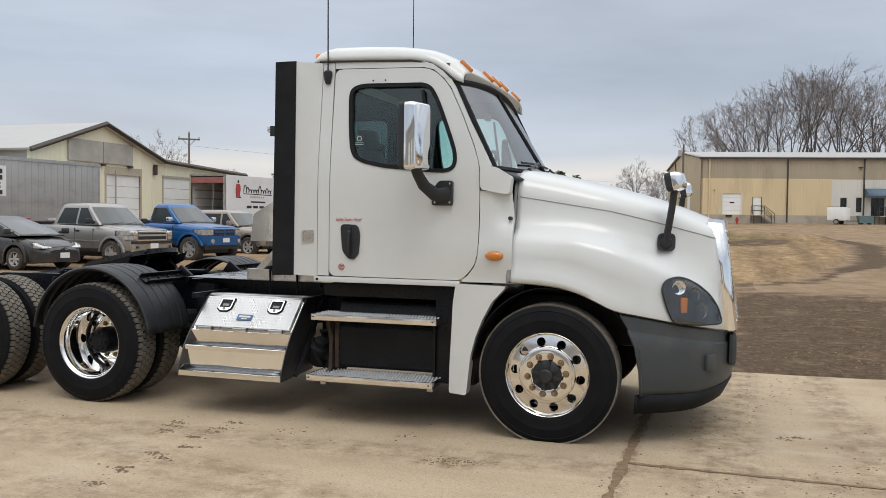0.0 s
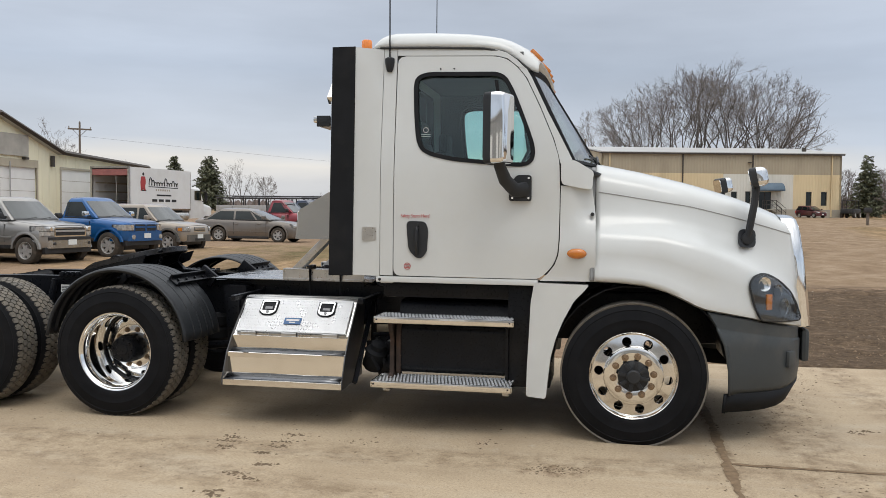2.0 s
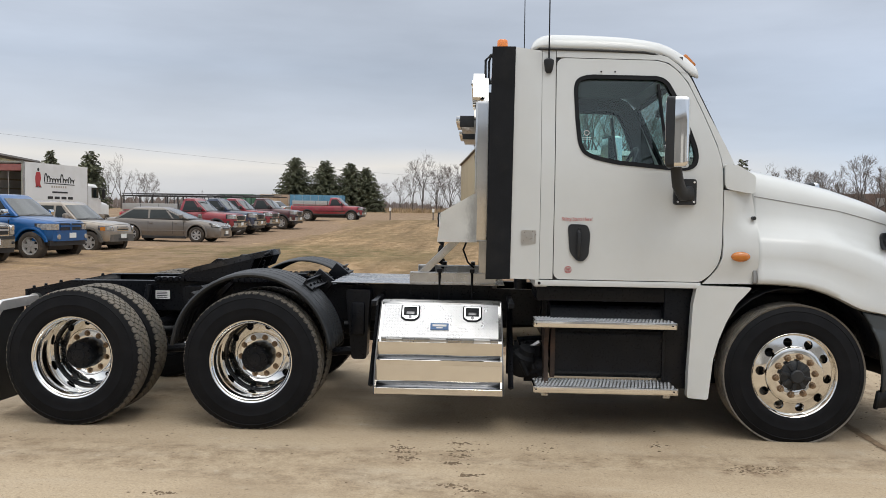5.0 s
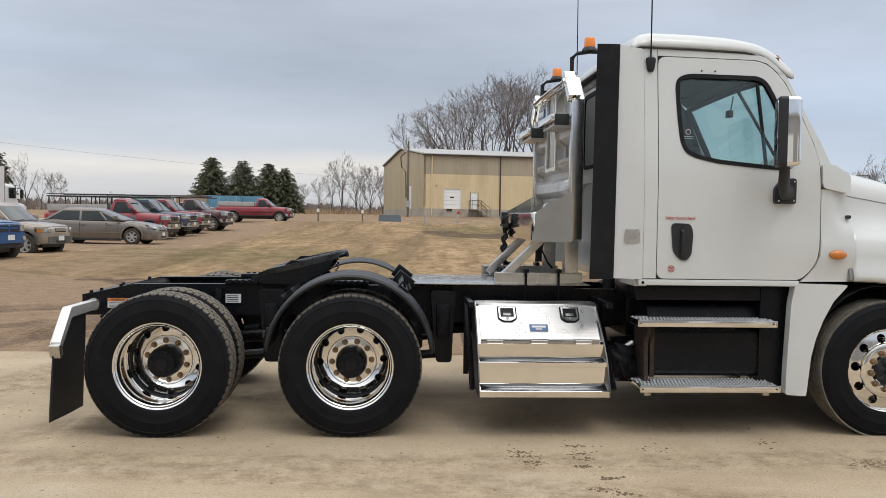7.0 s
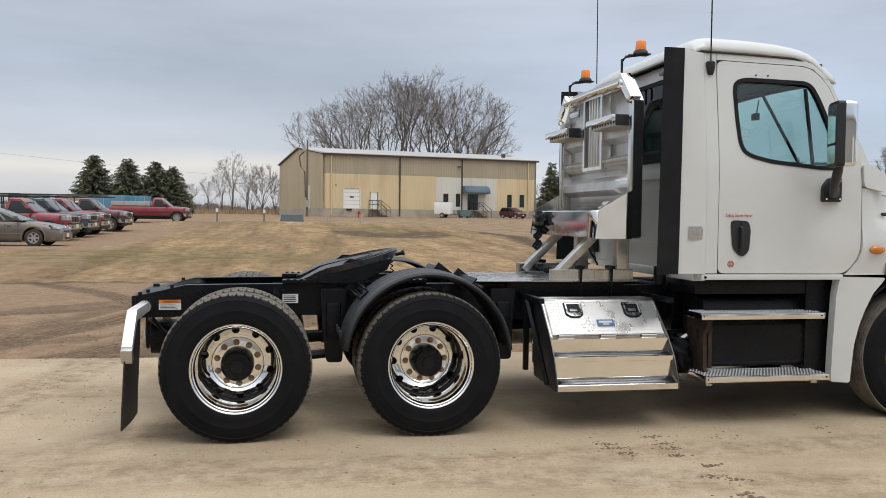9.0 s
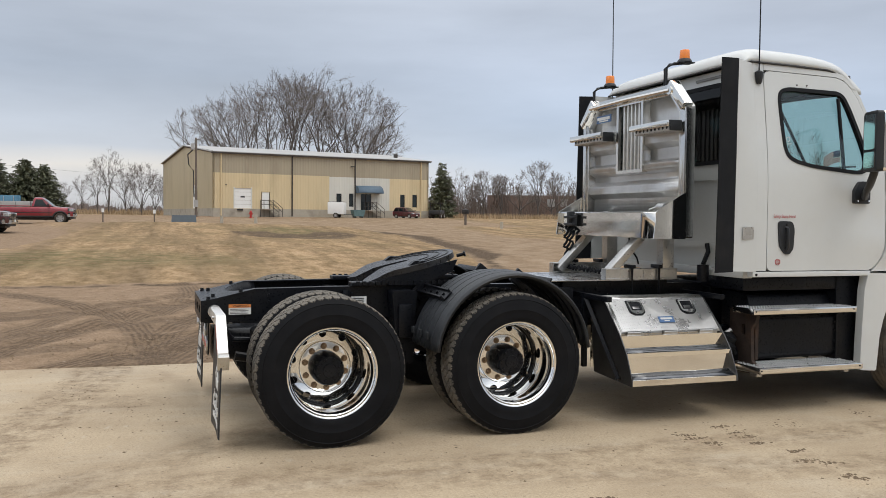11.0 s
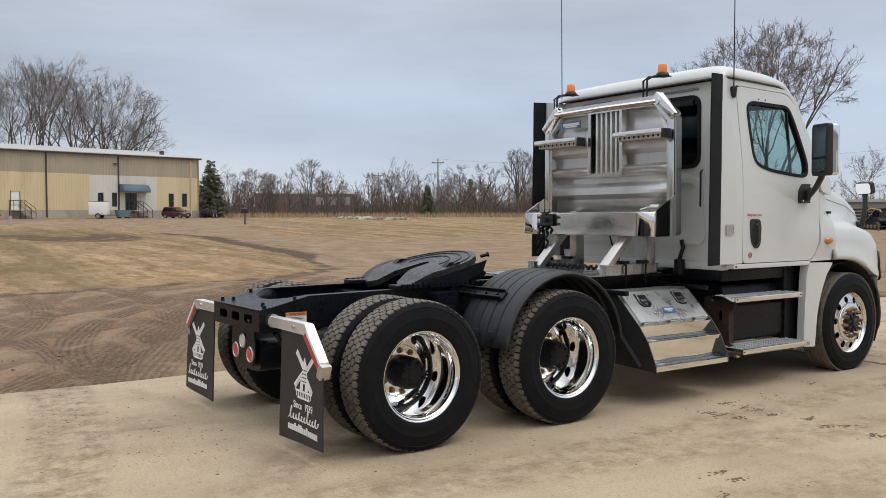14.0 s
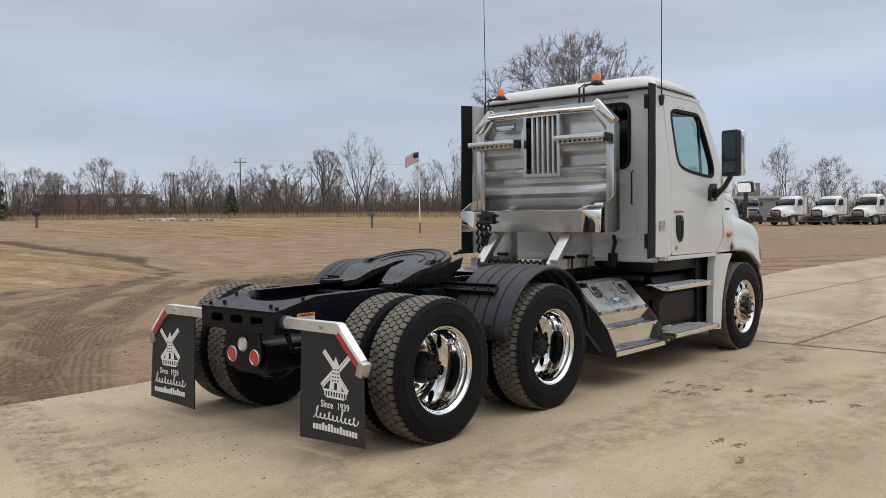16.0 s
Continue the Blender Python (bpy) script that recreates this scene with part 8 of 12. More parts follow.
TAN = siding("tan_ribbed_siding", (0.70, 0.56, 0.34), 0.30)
# the tan siding again, with the gable walls' shade put into its colour
TAN_SIDE = siding("shaded_tan_siding", (0.50, 0.415, 0.26), 0.30, axis="Y")
DRAB = siding("weathered_upper_siding", (0.41, 0.35, 0.25), 0.30)
PALE = siding("pale_ribbed_siding", (0.68, 0.655, 0.58), 0.30)
BROWN_TRIM = shader("brown_trim", (0.055, 0.045, 0.037), 0.55, vary=0.15, scale=5)
FOUNDATION = shader("grey_foundation", (0.43, 0.385, 0.315), 0.9, vary=0.12, scale=1.3, stain=(0.2, 0.17, 0.13, 0.6), stain_scale=0.8)
ROOFING = shader("pale_metal_roof", (0.44, 0.435, 0.42), 0.5, 0.2, vary=0.05, scale=1)
PALE_STONE = shader("broken_concrete", (0.42, 0.38, 0.32), 0.9, vary=0.4, scale=1.5, stain=(0.3, 0.25, 0.19, 0.7), stain_scale=0.8)
ELEVATOR = shader("hazy_concrete", (0.27, 0.26, 0.255), 0.9, vary=0.1, scale=0.1)
AWNING = shader("blue_awning", (0.10, 0.15, 0.20), 0.6, vary=0.12, scale=3)
WOOD_POLE = shader("weathered_pole", (0.16, 0.13, 0.105), 0.9, vary=0.3, scale=4, stretch=(4, 4, 0.4))
TRAILER_GREY = shader("grey_trailer_sheet", (0.42, 0.42, 0.41), 0.45, 0.4, vary=0.1, scale=0.8, stain=(0.16, 0.14, 0.12, 0.5), stain_scale=0.7, stretch=(1, 0.4, 2))
GREEN_BOX = shader("green_cabinet", (0.115, 0.14, 0.16), 0.6, vary=0.1, scale=2)
BLUE_STEEL = siding("blue_container_steel", (0.11, 0.27, 0.40), 0.28)
GREEN_STEEL = siding("green_container_steel", (0.08, 0.20, 0.13), 0.28)
TAN_STEEL = siding("tan_container_steel", (0.42, 0.30, 0.20), 0.28)
YELLOW_STEEL = shader("yellow_machine_paint", (0.36, 0.235, 0.07), 0.5, vary=0.15, scale=4, stain=(0.1, 0.08, 0.06, 0.5), stain_scale=3)


def box_part(name, x0, x1, y0, y1, z0, z1, mat, parent, bevel=0.0, label="", m=None):
    bm = B()
    box(bm, x0, x1, y0, y1, z0, z1, bevel, m)
    return part(name, bm, mat, parent, label, 30 if bevel else 0)


# ---- the tan warehouse across the lot ----
def warehouse():
    ang = math.degrees(math.atan2(5.0, 23.9))
    base = rise(0, 85)
    w = thing("warehouse", pose(-2.34, 83.91, base, 0, 0, ang), "long tan ribbed metal warehouse with weathered upper band", "building")
    L, DEP, H, R = 25.0, 24.5, 6.6, 7.95
    zf = 0.84
    holes = {"dock": (2.24, 4.01, zf + 0.02, 2.97), "door": (5.16, 5.95, zf, 2.59), "win1": (13.58, 14.09, 1.69, 2.59), "win2": (15.07, 15.52, 1.22, 2.62),
             "entry": (16.45, 17.72, zf, 2.65), "win3": (21.38, 21.88, 1.24, 2.63), "win4": (22.95, 23.46, 1.26, 2.66)}
    mid = 4.5
    bands = [(0, 12.7, zf, mid, TAN), (12.7, 19.99, zf, mid - 0.05, PALE), (19.99, L, zf, mid - 0.05, TAN)]
    for x0, x1, z0, z1, mt in bands:
        hs = [[(a, c), (b, c), (b, d), (a, d)] for a, b, c, d in holes.values() if a >= x0 and b <= x1]
        hs = [[(a[0], max(a[1], z0 + 0.01)) for a in h] for h in hs]
        bm = B()
        plate(bm, [(x0, z0), (x1, z0), (x1, z1), (x0, z1)], hs, lambda x, z: (x, 0, z), lambda x, z: (x, 0.2, z))
        part("wall_panel", bm, mt, w, "", 0)
    for x0, x1, z0 in ((0, 12.7, mid), (12.7, 19.99, mid - 0.05), (19.99, L, mid - 0.05)):
        box_part("upper_wall", x0, x1, 0, 0.2, z0, H, DRAB, w)
    box_part("foundation", 0.02, L, -0.03, 0.25, -0.6, zf, FOUNDATION, w)
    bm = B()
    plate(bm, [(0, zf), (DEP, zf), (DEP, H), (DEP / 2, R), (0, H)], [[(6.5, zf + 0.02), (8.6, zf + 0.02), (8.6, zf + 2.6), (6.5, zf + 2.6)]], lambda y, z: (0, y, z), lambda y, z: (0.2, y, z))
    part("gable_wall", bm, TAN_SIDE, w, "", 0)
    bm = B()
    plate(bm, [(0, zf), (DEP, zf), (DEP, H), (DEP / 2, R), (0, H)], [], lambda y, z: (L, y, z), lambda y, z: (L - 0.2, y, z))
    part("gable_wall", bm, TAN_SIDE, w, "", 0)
    box_part("foundation", 0, 0.25, 0, DEP, -0.6, zf, FOUNDATION, w)
    box_part("side_door", 0.04, 0.1, 6.5, 8.6, zf, zf + 2.6, WHITE_DOOR, w)
    box_part("back_wall", 0, L, DEP - 0.2, DEP, 0, H, TAN, w)
    for s in (0, 1):
        bm = B()
        y0, y1 = (-0.25, DEP / 2) if s == 0 else (DEP + 0.25, DEP / 2)
        z0 = H - 0.03
        loft(bm, [[(-0.25, y0, z0), (-0.25, y1, R + 0.06)], [(L + 0.25, y0, z0), (L + 0.25, y1, R + 0.06)]])
        thicken(part("roof_slope", bm, ROOFING, w, "", 0), 0.1)
    box_part("eave_gutter", -0.2, L + 0.2, -0.3, -0.05, H - 0.14, H + 0.0, BROWN_TRIM, w)
    box_part("roof_edge", -0.25, L + 0.25, -0.32, -0.2, H + 0.0, H + 0.06, ROOFING, w)
    bm = B()
    tube(bm, [(-0.05, -0.1, H), (-0.05, DEP / 2, R + 0.02), (-0.05, DEP, H)], 0.12, 4)
    part("gable_trim", bm, BROWN_TRIM, w)
    for u, mt in ((0.84, TAN), (8.45, BROWN_TRIM), (15.73, BROWN_TRIM), (23.97, TAN)):
        box_part("downspout", u - 0.06, u + 0.06, -0.12, -0.005, 0.1, H - 0.1, mt, w)
    d = box_part("dock_door", holes["dock"][0], holes["dock"][1], 0.08, 0.12, holes["dock"][2], holes["dock"][3], WHITE_DOOR, w, 0, "white roll-up dock door")
    for k in range(4):
        z = holes["dock"][2] + 0.42 * (k + 1)
        box_part("door_joint", holes["dock"][0], holes["dock"][1], 0.072, 0.08, z, z + 0.02, FOUNDATION, d)
    box_part("door_window", 2.9, 3.35, 0.07, 0.079, zf + 1.15, zf + 1.3, CAR_BLACK, d)
    box_part("dock_frame", 2.15, 2.24, -0.03, 0.02, zf, 3.05, PLATE_WHITE, w)
    box_part("dock_frame", 4.01, 4.10, -0.03, 0.02, zf, 3.05, PLATE_WHITE, w)
    box_part("dock_bumper", 2.5, 3.1, -0.15, -0.04, zf - 0.2, zf - 0.02, CAR_BLACK, w)
    d = box_part("entry_door", holes["door"][0], holes["door"][1], 0.05, 0.1, holes["door"][2], holes["door"][3], WHITE_DOOR, w, 0, "white steel door")
    box_part("door_frame", holes["door"][0] - 0.06, holes["door"][0], -0.02, 0.06, zf, 2.64, BROWN_TRIM, d)
    box_part("door_frame", holes["door"][1], holes["door"][1] + 0.06, -0.02, 0.06, zf, 2.64, BROWN_TRIM, d)
    d = box_part("glass_entry", holes["entry"][0], holes["entry"][1], 0.08, 0.12, holes["entry"][2], holes["entry"][3], CAR_GLASS, w, 0, "dark glazed entrance")
    for q in (0.0, 0.5, 1.0):
        x = holes["entry"][0] + (holes["entry"][1] - holes["entry"][0]) * q
        box_part("door_frame", x - 0.04, x + 0.04, 0.04, 0.1, zf, 2.65, BROWN_TRIM, d)
    for k in ("win1", "win2", "win3", "win4"):
        a, b, c, e = holes[k]
        d = box_part("window", a, b, 0.08, 0.12, c, e, CAR_GLASS, w, 0, "narrow dark window")
        for x in (a - 0.04, b):
            box_part("window_frame", x, x + 0.04, -0.02, 0.1, c, e, BROWN_TRIM, d)
        box_part("window_frame", a - 0.04, b + 0.04, -0.02, 0.1, e, e + 0.05, BROWN_TRIM, d)
    # barrel awning
    bm = B()
    loft(bm, [[(x, 0.0 - 1.1 * math.sin(radians(a)), 2.72 + 0.85 * math.cos(radians(a))) for a in range(0, 91, 10)] for x in (15.79, 18.74)])
    aw = thicken(part("awning", bm, AWNING, w, "dark blue barrel awning", 40), 0.05)
    for x in (15.79, 18.74):
        bm = B()
        plate(bm, [(0, 2.72)] + [(1.1 * math.sin(radians(a)), 2.72 + 0.85 * math.cos(radians(a))) for a in range(90, -1, -10)], [], lambda y, z: (x, -y, z), lambda y, z: (x + 0.03, -y, z))
        part("awning_end", bm, AWNING, aw)
    # steps with pipe rails
    for a in (5.08, 16.9):
        st = box_part("landing", a - 0.1, a + 0.9, -1.3, -0.03, zf - 0.08, zf, FOUNDATION, w)
        for k in range(5):
            box_part("stair_tread", a + 0.9 + 0.2 * k, a + 1.15 + 0.2 * k, -1.25, -0.1, zf - 0.2 - 0.16 * k, zf - 0.16 - 0.16 * k, FOUNDATION, st)
        for y in (-1.28, -0.12):
            bm = B()
            tube(bm, [(a - 0.1, y, zf + 0.9), (a + 0.9, y, zf + 0.9), (a + 1.9, y, zf + 0.1)], 0.03, 5)
            tube(bm, [(a - 0.1, y, zf + 0.45), (a + 0.9, y, zf + 0.45), (a + 1.9, y, zf - 0.35)], 0.025, 5)
            for x, z in ((-0.1, zf), (0.9, zf), (1.9, zf - 0.8)):
                tube(bm, [(a + x, y, -0.05 if z == zf else z), (a + x, y, z + 0.9)], 0.03, 5)
            part("hand_rail", bm, BROWN_TRIM, st)
    box_part("wall_lamp", 15.2, 15.55, -0.25, -0.0, H - 1.0, H - 0.9, BROWN_TRIM, w)
    box_part("wall_lamp", 1.3, 1.42, -0.12, -0.0, zf + 2.4, zf + 2.5, BROWN_TRIM, w)
    box_part("roof_vent", 22.6, 22.95, 4, 4.4, H + 0.4, H + 1.0, BROWN_TRIM, w)
    return w


warehouse()


def front_of(k, d):
    """A place in front of the warehouse: k along its front, d metres out from it."""
    a = math.atan2(5.0, 23.9)
    x, y = -1.9 + 24.4 * k * math.cos(a) + d * math.sin(a), 84 + 24.4 * k * math.sin(a) - d * math.cos(a)
    return x, y, rise(x, y), math.degrees(a)


# ---- the cream gabled shop ----
def shop():
    x, y = -31.2, 25.85
    z = rise(x, y) - 0.1
    w = thing("shop_building", pose(x, y, z), "cream ribbed metal shop with brown trim and white doors", "building")
    L, EH, PH = 9.9, 4.7, 6.35
    bm = B()
    plate(bm, [(0, 0), (L, 0), (L, EH), (L / 2, PH), (0, EH)], [[(5.3, 0.01), (8.1, 0.01), (8.1, 3.75), (5.3, 3.75)], [(0.6, 0.01), (3.4, 0.01), (3.4, 3.75), (0.6, 3.75)]], lambda u, v: (0, u, v), lambda u, v: (-0.2, u, v))
    part("gable_front", bm, CREAM, w, "", 0)
    bm = B()
    plate(bm, [(L, 0), (18.5, 0), (18.5, 4.35), (L, 4.72)], [[(10.2, 0.01), (13.2, 0.01), (13.2, 3.8), (10.2, 3.8)], [(14.6, 0.01), (17.6, 0.01), (17.6, 3.7), (14.6, 3.7)]], lambda u, v: (0.0, u, v), lambda u, v: (-0.2, u, v))
    part("annex_front", bm, CREAM, w, "", 0)
    box_part("south_wall", -26, -0.2, 0, 0.2, 0, EH, shader("grey_siding", (0.42, 0.42, 0.40), 0.5, vary=0.08, scale=0.5), w)
    box_part("back_wall", -26, -25.8, 0, 18.5, 0, EH, CREAM, w)
    box_part("north_wall", -26, -0.2, 18.3, 18.5, 0, 4.3, CREAM, w)
    for y0, z0, y1, z1 in ((-0.35, EH - 0.08, L / 2, PH + 0.05), (L + 0.1, EH - 0.02, L / 2, PH + 0.05), (18.8, 4.33, L + 0.1, EH)):
        bm = B()
        loft(bm, [[(0.35, y0, z0), (0.35, y1, z1)], [(-26.2, y0, z0), (-26.2, y1, z1)]])
        thicken(part("roof_slope", bm, ROOFING, w, "", 0), 0.1)
        bm = B()
        tube(bm, [(0.36, y0, z0 + 0.02), (0.36, y1, z1 + 0.02)], 0.13, 4)
        part("rake_trim", bm, BROWN_TRIM, w)
    # blank weathered sign boards on the gable
    for a, b in ((2.45, 4.95), (5.0, 7.35)):
        box_part("sign_board", 0.02, 0.12, a, b, 4.32, 5.45, shader("weathered_board", (0.42, 0.40, 0.355), 0.8, vary=0.2, scale=1.4), w, 0, "blank weathered sign board")
    for a, b, c in ((5.3, 8.1, 3.75), (10.2, 13.2, 3.8), (14.6, 17.6, 3.7), (0.6, 3.4, 3.75)):
        d = box_part("overhead_door", -0.14, -0.08, a, b, 0, c, WHITE_DOOR, w, 0, "white sectional overhead door")
        for k in range(1, 6):
            box_part("door_joint", -0.08, -0.072, a, b, c * k / 6 - 0.012, c * k / 6 + 0.012, FOUNDATION, d)
        for k in range(3):
            u = a + (b - a) * (0.2 + 0.3 * k)
            box_part("door_window", -0.08, -0.07, u - 0.25, u + 0.25, 1.15, 1.35, CAR_BLACK, d)
        for u in (a - 0.12, b):
            box_part("door_jamb", -0.05, 0.03, u, u + 0.12, 0, c + 0.1, shader_jamb(), d)
        box_part("door_head", -0.05, 0.04, a - 0.12, b + 0.12, c, c + 0.42 if a == 5.3 else c + 0.12, shader_jamb(), d)
    for u, v in ((4.9, 4.22), (7.1, 4.22)):
        box_part("wall_lamp", 0.0, 0.25, u - 0.12, u + 0.12, v - 0.06, v + 0.06, BROWN_TRIM, w)
    bm = B()
    cyl(bm, (0.06, 6.0, 0), (0.06, 6.0, 4.0), 0.04, n=6)
    part("conduit", bm, ROOFING, w)
    bm = B()
    cyl(bm, (0.1, 9.35, 3.9), (0.1, 9.35, 4.5), 0.12, n=8)
    part("wall_horn", bm, BROWN_TRIM, w)


_jamb = []


def shader_jamb():
    if not _jamb:
        _jamb.append(shader("tan_jamb", (0.46, 0.41, 0.31), 0.6, vary=0.08, scale=2))
    return _jamb[0]


shop()


def dealer_hall():
    """Plain ribbed hall that stands behind the camera and closes the yard."""
    w = thing("sales_hall", pose(0, -27, 0), "plain grey ribbed metal hall behind the yard", "building")
    m = siding("grey_hall_siding", (0.36, 0.36, 0.35), 0.35)
    box_part("hall_wall", -34, 26, -12, 0, 0, 6.5, m, w)
    box_part("hall_roof", -34.3, 26.3, -12.3, 0.3, 6.5, 6.9, ROOFING, w)
    for x in (-24, -14, -4, 8, 18):
        d = box_part("hall_door", x - 2, x + 2, 0.01, 0.06, 0, 4.2, WHITE_DOOR, w, 0, "white overhead door")


dealer_hall()


# ---- vehicles ----
def road_wheel(parent, x, y, r, w, s, rim=WHEEL_GREY, spokes=6, steel=False):
    """A car wheel; s is the side it faces."""
    m = Matrix.Translation((x, y, r)) @ Matrix.Diagonal((1, -s, 1, 1))
    bm = B()
    lathe(bm, [(r * 0.62, w * 0.46), (r * 0.70, w * 0.5), (r * 0.9, w * 0.5), (r * 0.98, w * 0.42), (r, w * 0.3), (r, -w * 0.4), (r * 0.9, -w * 0.5), (r * 0.6, -w * 0.5)], 28, m)
    t = part("wheel", bm, DUSTY_TYRE, parent, "", 40)
    bm = B()
    lathe(bm, [(r * 0.64, w * 0.47), (r * 0.60, w * 0.46), (r * 0.57, w * 0.30), (r * 0.52, w * 0.2)], 28, m)
    lathe(bm, [(r * 0.2, w * 0.34), (r * 0.12, w * 0.38), (0, w * 0.38)], 14, m)
    for i in range(spokes):
        a = 2 * math.pi * i / spokes
        k = 0.065 if not steel else 0.085
        box(bm, r * 0.12, r * 0.6, -w * 0.36, -w * 0.24, -r * k * 1.6, r * k * 1.6, 0.0, m @ pose(0, 0, 0, 0, math.degrees(a), 0))
    part("rim", bm, rim, t, "", 40)
    bm = B()
    lathe(bm, [(r * 0.56, w * 0.18), (0, w * 0.18)], 20, m)
    part("brake_disc", bm, CAR_BLACK, t)


def smooth_at(points, x, r=0.09):
    """A curve through stations with its corners eased."""
    lo, hi = points[0][0], points[-1][0]
    k = min(r, max(0.0, x - lo), max(0.0, hi - x))
    return sum(curve_at(points, x + k * q / 3) for q in range(-3, 4)) / 7


def hull(bm, stations, wheels):
    """A body skin from rows of x, half width, underside, top, arched over the wheels."""
    W_, Z_, T_ = ([(q[0], q[i]) for q in stations] for i in (1, 2, 3))
    xs = {q[0] for q in stations}
    x0, x1 = stations[0][0], stations[-1][0]
    xs |= {x0 + (x1 - x0) * i / 40 for i in range(41)} | {x1 - 0.012 * i * i for i in range(1, 6)}
    for x, r, _ in wheels:
        xs |= {x + (r + 0.075) * math.sin(math.pi * (i / 14 - 0.5)) for i in range(15)}
    rows = []
    for x in sorted(xs):
        w, zb, zt = smooth_at(W_, x), smooth_at(Z_, x), smooth_at(T_, x)
        floor = zb
        for xw, r, _ in wheels:
            k = (r + 0.075) ** 2 - (x - xw) ** 2
            if k > 0:
                floor = max(floor, r + math.sqrt(k))
        h = zt - zb
        right = [(w * (0.93 if floor == zb else 0.985), zb), (w * 0.985, zb + 0.1 * h), (w, zb + 0.34 * h), (w, zb + 0.6 * h), (w * 0.985, zb + 0.78 * h), (w * 0.955, zt - 0.075), (w * 0.90, zt - 0.022), (w * 0.72, zt + 0.006), (w * 0.36, zt + 0.022), (0.0, zt + 0.027)]
        right = [(y, max(z, floor)) for y, z in right]
        rows.append([(x, -y, z) for y, z in right] + [(x, y, z) for y, z in reversed(right[:-1])])
    loft(bm, rows, closed=True, caps=True)
    return bm


def vehicle(name, m, label, category, paint, body, cab, wheels, lamps, grille, group="", trim=None, mirror=True, bed=None, rack=False, service=None, lower=None, rims=WHEEL_GREY, doors=(), cross=True, style=""):
    """A car or pick-up. body: hull stations from back to front; cab: base back, top back, top front, base front, belt, roof, half widths at belt and roof."""
    v = thing(name, m, label, category, group)
    bm = B()
    hull(bm, body, wheels)
    part("body", bm, paint, v, "", 42)
    xb, xtb, xtf, xf, zb, zr, wb, wr = cab
    x_back, x_nose = body[0][0], body[-1][0]
    W_, Z_, T_ = ([(q[0], q[i]) for q in body] for i in (1, 2, 3))
    front = [q for q in body if q[0] > x_nose - 0.75]
    wide = sorted((q[1], q[0]) for q in front)
    tall = sorted((q[3], q[0]) for q in front)

    def face(y, z):
        """How far ahead the nose reaches at a place of the front."""
        y = abs(y)
        a = curve_at(wide, y) if y > wide[0][0] else x_nose
        b = curve_at(tall, z) if z > tall[0][0] else x_nose
        return min(a, b)

    def patch(name_, y0, y1, z0, z1, out, mat, parent, label_="", deep=0.07):
        """A piece let into the nose, following its curve; out is how proud it stands."""
        bm = B()
        n = 8
        grid = []
        for k in range(5):
            row = []
            for i in range(n + 1):
                y = y0 + (y1 - y0) * i / n
                z = z0 + (z1 - z0) * k / 4
                row.append((face(y, z) + out, y, z))
            grid.append(row)
        ring = lambda row, dx: [(a - dx, b, c) for a, b, c in row]
        loft(bm, [ring(grid[0], deep), grid[0], *grid[1:], ring(grid[-1], deep)])
        for e in (0, -1):
            col = [r[e] for r in grid]
            loft(bm, [col, [(a - deep, b, c) for a, b, c in col]])
        bmesh.ops.remove_doubles(bm, verts=bm.verts, dist=0.0005)
        bmesh.ops.recalc_face_normals(bm, faces=bm.faces)
        return part(name_, bm, mat, parent, label_, 40)

    # cabin shell in body colour, rounded into the roof, with dark panes let in
    def half(k):
        return wb + (wr - wb) * k ** 1.25

    def nose(k, u):
        return xf + (xtf - xf) * k + 0.13 * (1 - u * u) - 0.03

    def tail(k, u):
        return xb + (xtb - xb) * k - 0.05 * (1 - u * u)

    bm = B()
    rows = []
    us = [-1, -0.97, -0.85, -0.5, 0, 0.5, 0.85, 0.97, 1]
    for k, shrink, up in ((0, 1, 0), (0.3, 1, 0), (0.6, 1, 0), (0.85, 1, 0), (0.95, 0.985, 0.0), (1, 0.95, 0.012), (1, 0.86, 0.035), (1, 0.6, 0.055), (1, 0.2, 0.062)):
        mid, z = (tail(k, 0) + nose(k, 0)) / 2, zb + (zr - zb) * k + up
        fore = [(mid + (nose(k, u) - mid) * shrink, u * half(k) * shrink, z) for u in us]
        back = [(mid + (tail(k, u) - mid) * shrink, u * half(k) * shrink, z) for u in reversed(us)]
        rows.append(fore + back)
    loft(bm, rows, closed=True, caps=True)
    part("cabin", bm, paint, v, "", 45)
    for name_, f, sg, mat in (("windscreen", nose, 1, CAR_SCREEN), ("rear_window", tail, -1, CAR_GLASS)):
        bm = B()
        loft(bm, [[(f(k, u) + sg * 0.012, u * half(k), zb + (zr - zb) * k + 0.004) for u in (-0.9, -0.7, -0.4, 0, 0.4, 0.7, 0.9)] for k in (0.05, 0.3, 0.6, 0.88)])
        pane = part(name_, bm, mat, v, "grey sky-reflecting car glass", 40)
        if sg > 0:
            # black border and resting wipers along the cowl
            bm = B()
            loft(bm, [[(f(k, u) + 0.017, u * half(k), zb + (zr - zb) * k + 0.006) for u in (-0.92, -0.6, 0, 0.6, 0.92)] for k in (0.0, 0.07)])
            part("cowl_band", bm, CAR_BLACK, pane)
            for u0 in (-0.55, 0.1):
                bm = B()
                tube(bm, [(f(0.06, u0) + 0.03, u0 * half(0), zb + (zr - zb) * 0.06), (f(0.15, u0 + 0.5) + 0.03, (u0 + 0.5) * half(0.1), zb + (zr - zb) * 0.13)], 0.009, 4)
                part("wiper", bm, CAR_BLACK, pane)
    cuts = sorted([(xb + 0.10, xtb + 0.09), (xf - 0.15, xtf - 0.05)] + [(a, b) for a, b in doors])
